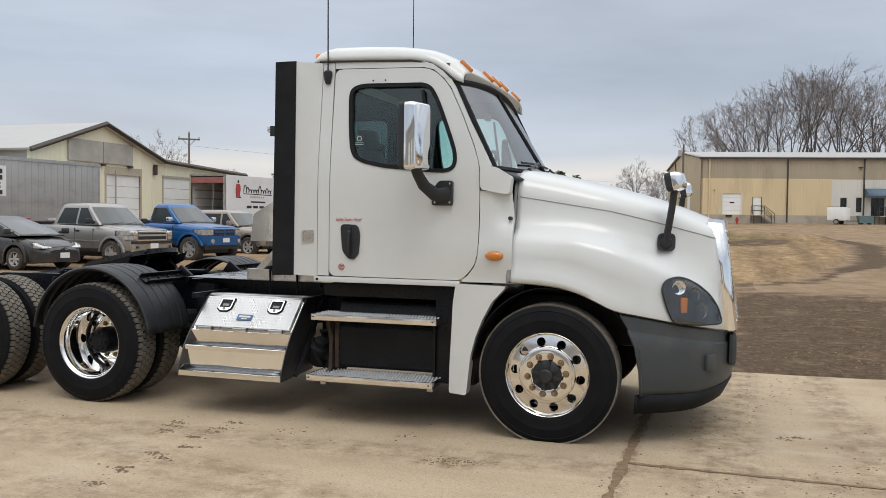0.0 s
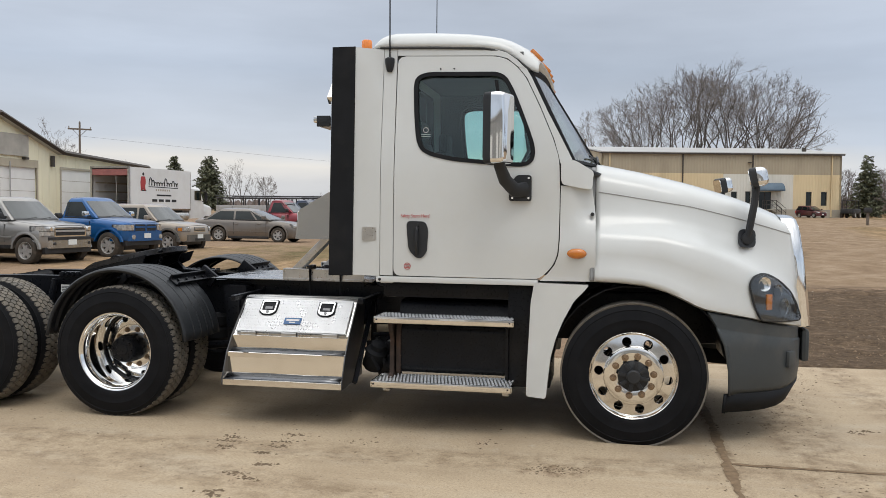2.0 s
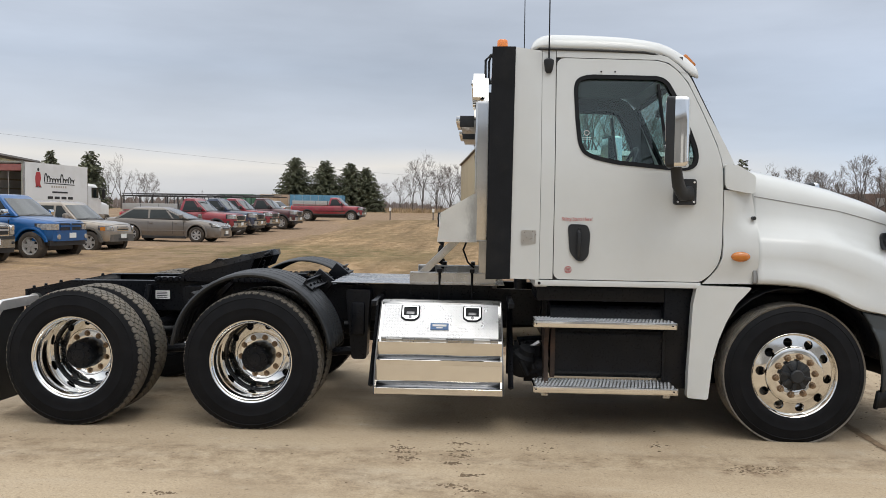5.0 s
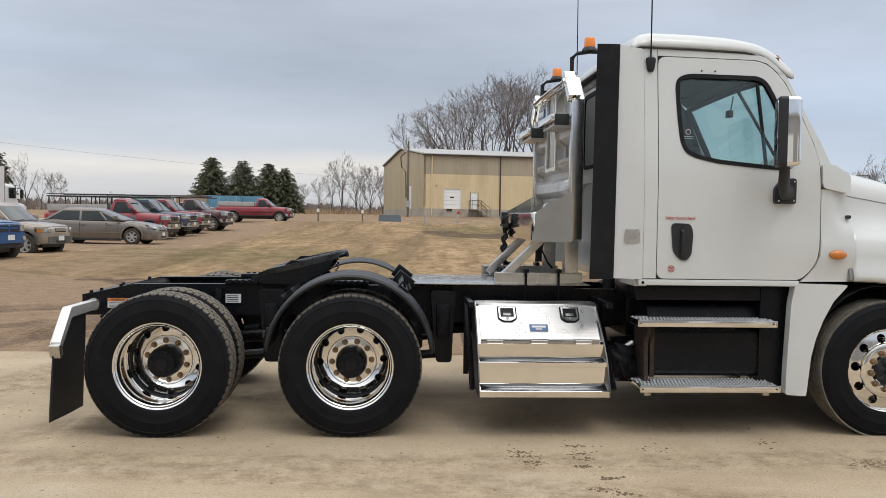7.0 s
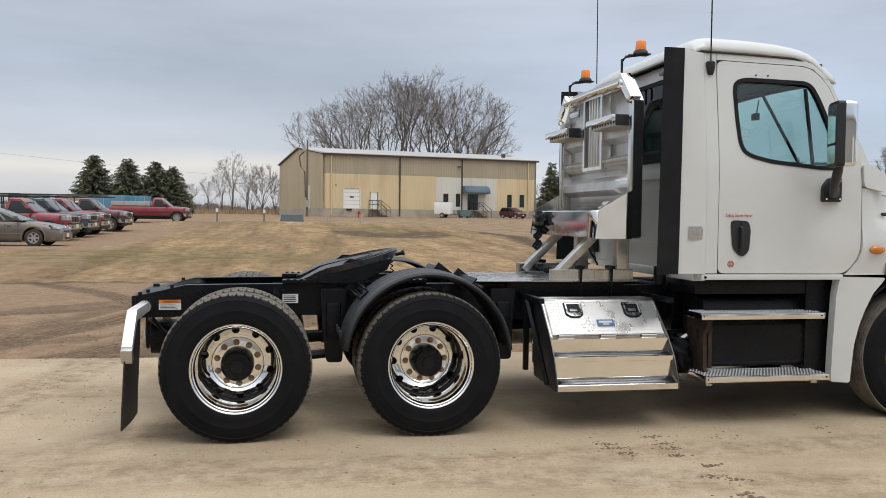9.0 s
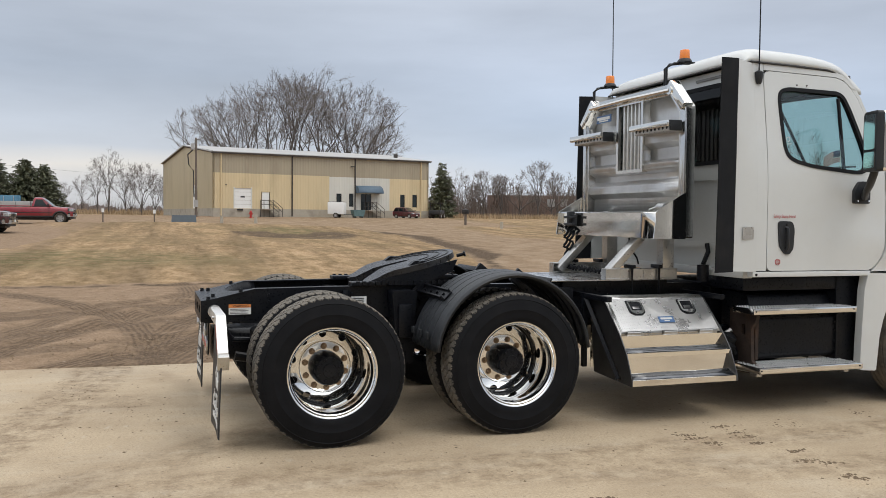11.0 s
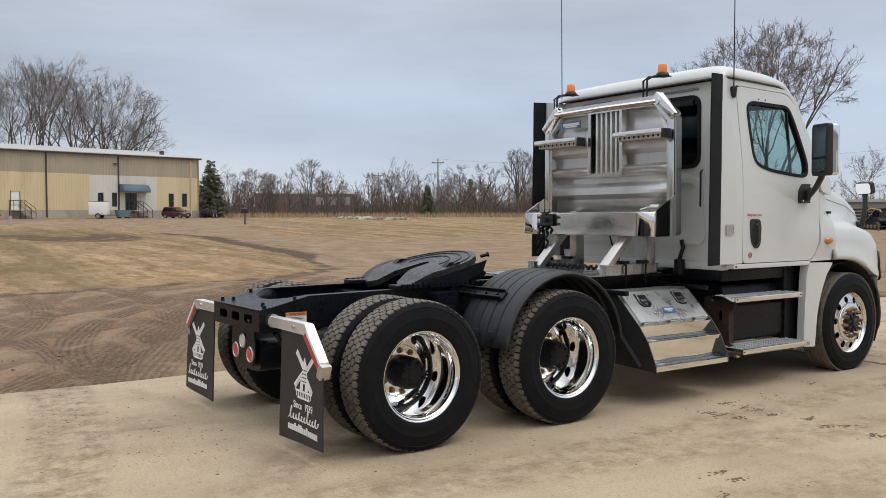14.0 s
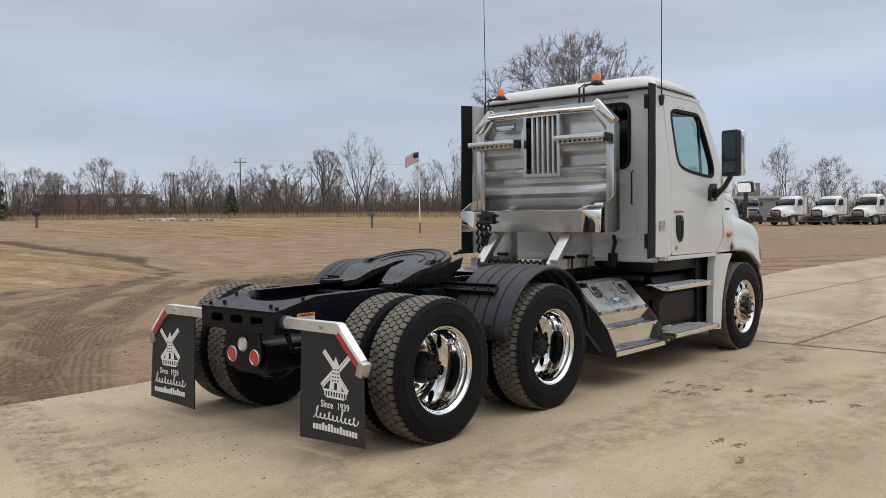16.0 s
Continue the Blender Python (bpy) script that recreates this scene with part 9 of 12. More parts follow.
    for s in (-1, 1):
        for (a0, b0), (a1, b1) in zip(cuts, cuts[1:]):
            bm = B()
            loft(bm, [[((a0 + (b0 - a0) * k) + 0.045 + ((a1 + (b1 - a1) * k) - (a0 + (b0 - a0) * k) - 0.09) * q / 3, s * (half(k) + 0.008), zb + (zr - zb) * k) for q in range(4)] for k in (0.05, 0.3, 0.6, 0.84)])
            part("side_window", bm, CAR_GLASS, v, "dark car glass", 40)
        box_part("belt_trim", xb + 0.05, xf - 0.1, s * wb - 0.012, s * wb + 0.014, zb - 0.02, zb + 0.012, CAR_BLACK, v)
        for a, b in [*doors, (xf - 0.22, 0)]:
            zlow = curve_at(Z_, a) + 0.16
            wl = curve_at(W_, a)
            box_part("door_seam", a - 0.006, a + 0.006, s * (wl - 0.02), s * (wl + 0.003), zlow, zb - 0.1, CAR_BLACK, v)
            if a < xf - 0.4:
                box_part("door_handle", a + 0.05, a + 0.21, s * (wl - 0.03), s * (wl + 0.022), zb - 0.21, zb - 0.155, CAR_BLACK if style == "heavy" else paint, v, 0.012)
        if mirror:
            bm = B()
            box(bm, xf - 0.34, xf - 0.20, s * (wb + 0.10), s * (wb + 0.30), zb + 0.04, zb + 0.21, 0.045)
            box(bm, xf - 0.29, xf - 0.23, s * (wb - 0.02), s * (wb + 0.14), zb + 0.07, zb + 0.12, 0.01)
            part("door_mirror", bm, {"cross": CHROME, "heavy": CAR_BLACK, "work": CAR_BLACK}.get(style, paint), v, "", 40)
    xa, xz = wheels[1][0] + wheels[1][1] + 0.12, wheels[0][0] - wheels[0][1] - 0.12
    zl = curve_at(Z_, (xa + xz) / 2)
    wl = curve_at(W_, (xa + xz) / 2)
    for s in (-1, 1):
        box_part("rocker_panel", xa, xz, s * (wl - 0.09), s * (wl - 0.012), zl - 0.03, zl + 0.085, CAR_BLACK, v, 0.015, "dirty dark rocker panel")
        if style != "cross":
            box_part("side_moulding", xa, xz, s * (wl - 0.02), s * (wl + 0.012), zl + 0.27, zl + 0.32, lower if style == "clad" else trim or paint, v, 0.01)
        if style == "clad":
            box_part("lower_cladding", xa, xz, s * (wl - 0.05), s * (wl + 0.008), zl + 0.06, zl + 0.25, lower, v, 0.02, "grey lower cladding")
    box_part("underbody", x_back + 0.25, x_nose - 0.3, -wl * 0.62, wl * 0.62, 0.27, min(q[2] for q in body) + 0.34, CAR_BLACK, v, 0.05, "dark underbody")
    for x, r, w in wheels:
        hw = curve_at(W_, x)
        for s in (-1, 1):
            bm = B()
            lathe(bm, [(r + 0.07, -0.05), (r + 0.07, 0.022), (r + 0.10, 0.026), (r + 0.14, 0.012), (r + 0.145, -0.05)], 32, Matrix.Translation((x, s * hw, r)) @ Matrix.Diagonal((1, -s, 1, 1)))
            bmesh.ops.bisect_plane(bm, geom=[*bm.verts, *bm.edges, *bm.faces], plane_co=(0, 0, max(r * 0.72, zl - 0.02)), plane_no=(0, 0, -1), clear_outer=True)
            part("wheel_arch", bm, lower if style == "clad" else trim or paint, v)
            road_wheel(v, x, s * (hw - w * 0.42), r, w, s, rims, steel=bool(bed))
    zf = body[-1][2]
    wn = body[-2][1]
    wmax = curve_at(W_, x_nose - 0.28)
    # bonnet lid with its shut lines
    bm = B()
    rows = []
    for i in range(13):
        x = xf + 0.02 + (x_nose - 0.07 - xf - 0.02) * i / 12
        w, zt = smooth_at(W_, x), smooth_at(T_, x)
        rows.append([(x, u * w, zt + 0.006 + lift) for u, lift in ((-0.84, -0.012), (-0.80, 0.006), (-0.55, 0.018), (-0.3, 0.03), (0, 0.035), (0.3, 0.03), (0.55, 0.018), (0.80, 0.006), (0.84, -0.012))])
    loft(bm, rows)
    part("bonnet", bm, paint, v, "", 50)
    _, lz, lw, lh = lamps
    _, gz, gw, gh = grille
    for s in (-1, 1):
        y0, y1 = (s * (gw + 0.06), s * (wmax + 0.004))
        if abs(y1 - y0) > lw + 0.1:
            y0 = y1 - s * (lw + 0.02)
        patch("lamp_recess", y0 - s * 0.015, y1, lz - lh - 0.012, lz + lh + 0.012, 0.008, CAR_BLACK, v)
        lamp = patch("headlamp", y0, y1, lz - (lh if style != "heavy" else 0.0), lz + lh, 0.02, LAMP_GLASS, v, "clear headlamp")
        if style == "heavy":
            patch("lower_lamp", y0, y1, lz - lh, lz - 0.012, 0.02, LAMP_GLASS, v, "clear lower headlamp")
        else:
            patch("turn_lamp", y1 - s * 0.03, y1, lz - lh, lz + lh * 0.6, 0.024, AMBER_LENS if style == "clad" else LAMP_GLASS, lamp, "small turn lamp")
        bm = B()
        cyl(bm, (face(y0, lz) + 0.012, y0 + (y1 - y0) * 0.3, lz + lh * 0.4), (face(y0, lz) + 0.026, y0 + (y1 - y0) * 0.3, lz + lh * 0.4), lh * 0.45, n=14)
        part("lamp_bowl", bm, CHROME, lamp)
        box_part("tail_lamp", x_back - 0.01, x_back + 0.08, s * (body[1][1] - 0.14), s * (body[1][1] + 0.004), body[0][3] - 0.42, body[0][3] - 0.1, RED, v, 0.01)
    patch("grille_surround", -gw - 0.04, gw + 0.04, gz - gh - 0.03, gz + gh + 0.03, 0.012, {"cross": paint, "heavy": CHROME, "work": CHROME, "clad": CHROME}.get(style, CAR_BLACK), v, "grille surround")
    g = patch("grille", -gw, gw, gz - gh, gz + gh, 0.017, CAR_BLACK, v, "dark grille")
    n_bar = 5 if gh > 0.1 else 2
    for k in range(n_bar):
        zz = gz - gh + 2 * gh * (k + 0.7) / (n_bar + 0.4)
        patch("grille_slat", -gw, gw, zz - 0.006, zz + 0.006, 0.022, WHEEL_GREY if style == "clad" else CAR_BLACK, g, "", 0.02)
    if cross:
        patch("grille_bar", -gw, gw, gz - 0.028, gz + 0.028, 0.034, {"heavy": WHEEL_GREY, "work": CAR_BLACK}.get(style, trim or paint), g)
        if style in ("cross", "work"):
            patch("grille_bar", -0.04, 0.04, gz - gh, gz + gh, 0.034, CAR_BLACK if style == "work" else paint, g)
    if style == "heavy" or not bed and cross is False:
        bm = B()
        lathe(bm, [(0.0, 0.05), (0.04, 0.05), (0.06, 0.03), (0.065, 0.0)], 16, Matrix.Translation((face(0, gz) + 0.02, 0, gz + (0 if style == "heavy" else gh + 0.04))) @ pose(0, 0, 0, 0, 0, 90) @ Matrix.Diagonal((1.4, -1, 0.7, 1)))
        part("badge", bm, WHEEL_GREY if style == "heavy" else CHROME, v)
    bz1 = zf + (0.30 if bed else 0.22)
    if bed:
        fb = patch("bumper", -wmax - 0.005, wmax + 0.005, zf + 0.0, bz1, 0.085, {"heavy": CHROME_DUSTY, "cross": paint, "work": CHROME_DUSTY}.get(style, trim or lower or CAR_BLACK), v, "", 0.2)
        if style in ("heavy", "work"):
            patch("bumper_pad", -wmax - 0.005, wmax + 0.005, bz1 - 0.075, bz1 + 0.012, 0.098, CAR_BLACK, fb, "black bumper pad", 0.16)
        patch("air_dam", -wmax * 0.9, wmax * 0.9, zf - 0.14, zf + 0.02, 0.0, CAR_BLACK, v, "", 0.12)
        lx0 = face(0.6, zf + 0.12) + 0.08
        for s in (-1, 1):
            bm = B()
            cyl(bm, (lx0 - 0.03, s * 0.66, zf + 0.13), (lx0 + 0.018, s * 0.66, zf + 0.13), 0.075 if style == "cross" else 0.04, n=16)
            part("fog_lamp", bm, LAMP_GLASS if style == "cross" else CAR_BLACK, fb)
        px0 = face(0, zf + 0.15) + 0.087
    else:
        fb = patch("bumper", -wmax - 0.004, wmax + 0.004, zf - 0.02, bz1, 0.035, lower or paint, v, "", 0.2)
        patch("air_intake", -gw * 0.95, gw * 0.95, zf + 0.015, zf + 0.10, 0.042, CAR_BLACK, fb, "", 0.03)
        px0 = face(0, zf + 0.15) + 0.04
    box_part("plate", px0, px0 + 0.012, -0.16, 0.16, zf + 0.09, zf + 0.24, PLATE_WHITE, fb)
    box_part("rear_bumper", x_back - 0.08, x_back + 0.15, -wn * 0.95, wn * 0.95, body[0][2] + 0.05, body[0][2] + 0.25, trim or lower or CAR_BLACK, v, 0.04)
    if bed:
        x0, x1, z0, z1 = bed
        box_part("bed_floor", x0 + 0.06, x1, -wb + 0.1, wb - 0.1, z1 + 0.02, z1 + 0.036, CAR_BLACK, v)
        for s in (-1, 1):
            box_part("bed_rail", x0 + 0.03, x1 - 0.02, s * (wb - 0.08), s * (wb + 0.06), z1 + 0.0, z1 + 0.055, CAR_BLACK if style in ("cross", "heavy") else paint, v, 0.02)
    if service:
        x0, x1, z0, z1 = service
        for s in (-1, 1):
            c = box_part("side_locker", x0, x1, s * (wb + 0.02), s * (wb - 0.42), z0, z1, GREY_BED, v, 0.02, "grey side tool locker")
            for k in (1 / 3, 2 / 3):
                u = x0 + (x1 - x0) * k
                box_part("locker_seam", u - 0.01, u + 0.01, s * (wb + 0.021), s * (wb + 0.028), z0 + 0.04, z1 - 0.04, CAR_BLACK, c)
    if rack:
        z0 = rack[0]
        rx0, rx1 = rack[1], rack[2]
        bm = B()
        for s in (-1, 1):
            tube(bm, [(rx0, s * 0.85, z0), (rx1, s * 0.85, z0)], 0.035, 5)
            for u in (rx0 + 0.1, (rx0 + rx1) / 2 - 0.4, xtb - 0.25):
                tube(bm, [(u, s * 0.85, zb - 0.1), (u, s * 0.85, z0)], 0.035, 5)
            tube(bm, [(rx0, s * 0.85, z0 + 0.1), (rx1 - 0.3, s * 0.85, z0 + 0.1)], 0.02, 4)
        for k in range(6):
            u = rx0 + (rx1 - rx0) * k / 5
            tube(bm, [(u, -0.85, z0), (u, 0.85, z0)], 0.03, 5)
        part("ladder_rack", bm, CAR_BLACK, v, "black ladder rack")
    return v


def pickup_body(length, w, hood, bedz, xf_cab, xb_cab, nose=0.12, zb=0.46, reach=0.9):
    """Hull stations of a pick-up whose front axle is at x = 0."""
    back, front = -length + reach, reach
    return [(back, w * 0.97, zb + 0.12, bedz), (back + 0.06, w, zb + 0.05, bedz + 0.01), (xb_cab - 0.1, w, zb, bedz + 0.01), (xb_cab, w, zb, bedz + 0.0), (xf_cab, w, zb, hood + 0.06), (0.0, w, zb, hood), (front - 0.42, w, zb, hood - 0.03), (front - 0.24, w * 0.985, zb, hood - 0.05), (front - 0.12, w * 0.95, zb, hood - 0.075), (front - 0.04, w * 0.87, zb, hood - 0.1), (front, w * 0.70, zb, hood - nose - 0.02)]


def place(x, y, rz):
    return pose(x, y, rise(x, y), 0, 0, rz)


BLUE = car_paint("blue_car_paint", (0.001, 0.085, 0.27), 0.0, 0.3)
SILVER = car_paint("silver_beige_paint", (0.33, 0.318, 0.30), 0.2, 0.5)
SANDY = car_paint("sand_paint", (0.33, 0.28, 0.225), 0.25, 0.4)
TAUPE = car_paint("taupe_paint", (0.17, 0.148, 0.127), 0.25, 0.4)
WINE = car_paint("wine_red_paint", (0.27, 0.02, 0.035), 0.22)
NAVY = car_paint("dark_blue_paint", (0.03, 0.05, 0.10), 0.3)
MAROON = car_paint("maroon_paint", (0.075, 0.016, 0.022), 0.22)
GRAPHITE = car_paint("black_car_paint", (0.015, 0.016, 0.018), 0.1)


def parked_cars():
    # near front wheel stands at the place given; the centre line lies half a width further off
    vehicle("hatchback", place(-17.5, 12.3, -4), "black compact hatchback with light headlamps", "car", GRAPHITE,
            [(-3.35, 0.72, 0.45, 0.98), (-3.25, 0.84, 0.3, 1.02), (-2.7, 0.87, 0.22, 1.03), (-1.6, 0.875, 0.2, 0.98), (-0.7, 0.875, 0.2, 0.98), (0.1, 0.87, 0.2, 0.90), (0.55, 0.82, 0.2, 0.78), (0.8, 0.70, 0.22, 0.66), (0.9, 0.52, 0.26, 0.56)],
            (-3.3, -2.3, -1.25, 0.15, 0.96, 1.45, 0.82, 0.60), [(0, 0.32, 0.2), (-2.7, 0.32, 0.2)], (0.72, 0.70, 0.34, 0.07), (0.88, 0.48, 0.3, 0.08), doors=[(-1.45, -1.5)], cross=False)
    vehicle("pickup_truck", place(-16.35, 15.0, -8), "silver-beige crew-cab pickup truck, dusty", "pickup", SILVER, pickup_body(5.8, 0.99, 1.17, 1.28, -0.62, -2.55, reach=0.66), (-2.62, -2.35, -1.25, -0.55, 1.24, 1.86, 0.90, 0.72),
            [(0, 0.39, 0.27), (-3.75, 0.39, 0.27)], (0.93, 0.945, 0.36, 0.13), (0.95, 0.945, 0.56, 0.13), bed=(-4.9, -2.62, 0.8, 1.28), doors=[(-1.58, -1.58)], style="heavy")
    vehicle("pickup_truck", place(-15.75, 18.0, -7), "bright blue lifted pickup truck with muddy tyres", "pickup", BLUE, pickup_body(5.3, 0.98, 1.22, 1.3, -0.65, -1.8, zb=0.56, reach=0.64), (-1.86, -1.72, -1.2, -0.5, 1.28, 1.88, 0.88, 0.70),
            [(0, 0.42, 0.3), (-3.4, 0.42, 0.3)], (0.90, 0.985, 0.34, 0.085), (0.95, 1.0, 0.50, 0.125), bed=(-4.4, -1.86, 0.85, 1.3), doors=[(-1.72, -1.72)], style="cross")
    vehicle("suv", place(-15.75, 21.5, -8), "sand-coloured two-tone compact SUV", "car", SANDY,
            [(-3.45, 0.84, 0.5, 1.14), (-3.38, 0.86, 0.4, 1.16), (-2.6, 0.87, 0.4, 1.15), (-0.6, 0.87, 0.4, 1.1), (0.0, 0.87, 0.4, 1.06), (0.35, 0.865, 0.4, 1.02), (0.55, 0.84, 0.4, 0.98), (0.66, 0.76, 0.4, 0.94), (0.71, 0.62, 0.42, 0.88)],
            (-3.42, -3.15, -1.15, -0.5, 1.12, 1.68, 0.82, 0.66), [(0, 0.37, 0.24), (-2.6, 0.37, 0.24)], (0.76, 0.85, 0.3, 0.075), (0.79, 0.85, 0.30, 0.07), doors=[(-1.35, -1.4), (-2.35, -2.3)], lower=CLADDING, style="clad")
    vehicle("sedan", place(-15.05, 29.6, -2), "taupe four-door sedan on steel-look wheels", "car", TAUPE,
            [(-4.15, 0.80, 0.45, 0.98), (-4.05, 0.88, 0.32, 1.03), (-3.3, 0.92, 0.22, 1.06), (-2.0, 0.925, 0.2, 1.02), (-0.7, 0.925, 0.2, 1.0), (0.1, 0.92, 0.2, 0.93), (0.6, 0.89, 0.2, 0.84), (0.88, 0.80, 0.22, 0.74), (0.98, 0.66, 0.28, 0.62)],
            (-3.7, -2.95, -1.55, -0.35, 1.0, 1.47, 0.84, 0.62), [(0, 0.345, 0.22), (-2.9, 0.345, 0.22)], (0.86, 0.76, 0.34, 0.075), (0.96, 0.66, 0.34, 0.05), doors=[(-1.05, -1.5), (-2.15, -2.2)], cross=False)

    def work_truck(x, y, paint, label, service, rack, rz=-3):
        vehicle("work_pickup", place(x, y, rz), label, "pickup", paint, pickup_body(5.85, 0.99, 1.2, 1.25, -0.65, -1.85, zb=0.5), (-1.9, -1.75, -1.2, -0.5, 1.26, 1.86, 0.90, 0.72),
                [(0, 0.40, 0.28), (-3.6, 0.40, 0.28)], (0.92, 1.02, 0.34, 0.10), (0.95, 0.99, 0.5, 0.15), trim=CAR_BLACK, style="work", bed=(-4.8, -1.9, 0.8, 1.25), doors=[(-0.78, -1.25)],
                service=(-4.85, -2.0, 1.0, 1.62) if service else None, rack=(2.0, -4.9, rack) if rack else False, group="work pickups")

    work_truck(-15.9, 34.8, WINE, "wine-red work pickup with tool lockers and ladder rack", True, -0.9)
    work_truck(-15.8, 38.0, NAVY, "dark blue work pickup with ladder rack", False, -0.4)
    work_truck(-15.9, 41.4, WINE, "wine-red work pickup with ladder rack", False, -0.3)
    work_truck(-15.7, 46.6, MAROON, "dark maroon work pickup with ladder rack", False, -0.2)
    work_truck(-14.1, 62.5, WINE, "wine-red pickup with grey lockers, muddy below", True, 0, 0)
    # far cars behind the row
    vehicle("sedan", place(-24, 66, 170), "pale sedan far behind the pickups", "car", SILVER, [(-3.9, 0.85, 0.4, 1.0), (-3.8, 0.88, 0.3, 1.05), (-0.6, 0.9, 0.25, 1.0), (0.6, 0.85, 0.25, 0.88), (0.9, 0.7, 0.3, 0.7)], (-3.5, -2.9, -1.4, -0.3, 1.0, 1.48, 0.82, 0.62), [(0, 0.33, 0.2), (-2.8, 0.33, 0.2)], (0.85, 0.75, 0.3, 0.07), (0.9, 0.65, 0.3, 0.05), cross=False)
    vehicle("jeep", place(-44, 76, 20), "black off-roader parked far off", "car", GRAPHITE, [(-3.0, 0.85, 0.5, 1.2), (-2.9, 0.88, 0.5, 1.22), (-0.4, 0.88, 0.5, 1.15), (0.5, 0.8, 0.5, 1.1), (0.6, 0.75, 0.5, 1.0)], (-2.95, -2.8, -0.9, -0.5, 1.2, 1.8, 0.8, 0.7), [(0, 0.4, 0.25), (-2.4, 0.4, 0.25)], (0.6, 0.9, 0.2, 0.1), (0.6, 0.9, 0.4, 0.15), cross=False)
    x, y, z, a = front_of(0.848, 3.6)
    crossover = vehicle("crossover", pose(x, y, z, 0, 0, a - 68), "dark red crossover parked by the warehouse", "car", car_paint("dark_cherry_paint", (0.09, 0.012, 0.018), 0.2), [(-3.3, 0.85, 0.4, 1.1), (-3.2, 0.9, 0.3, 1.12), (-0.5, 0.9, 0.25, 1.02), (0.4, 0.85, 0.25, 0.9), (0.75, 0.7, 0.3, 0.72)],
            (-3.25, -3.0, -1.2, -0.2, 1.05, 1.62, 0.84, 0.64), [(0, 0.33, 0.2), (-2.6, 0.33, 0.2)], (0.7, 0.78, 0.26, 0.08), (0.74, 0.7, 0.3, 0.06), doors=[(-1.2, -1.3), (-2.2, -2.2)], cross=False)
    crossover.scale = (0.73, 0.73, 0.73)
    x, y, z, a = front_of(1.03, 1.0)
    u = thing("utility_cart", pose(x, y, z, 0, 0, 60), "dark utility cart with roof", "cart")
    box_part("cart_body", -1.2, 1.2, -0.65, 0.65, 0.45, 0.95, CAR_BLACK, u, 0.06)
    box_part("cart_roof", -0.7, 0.6, -0.65, 0.65, 1.75, 1.82, CAR_BLACK, u, 0.02)
    for px_, py_ in ((-0.65, -0.6), (-0.65, 0.6), (0.55, -0.6), (0.55, 0.6)):
        box_part("cart_post", px_ - 0.03, px_ + 0.03, py_ - 0.03, py_ + 0.03, 0.9, 1.76, CAR_BLACK, u)
    for px_ in (-0.8, 0.8):
        for s in (-1, 1):
            road_wheel(u, px_, s * 0.6, 0.32, 0.25, s)


parked_cars()


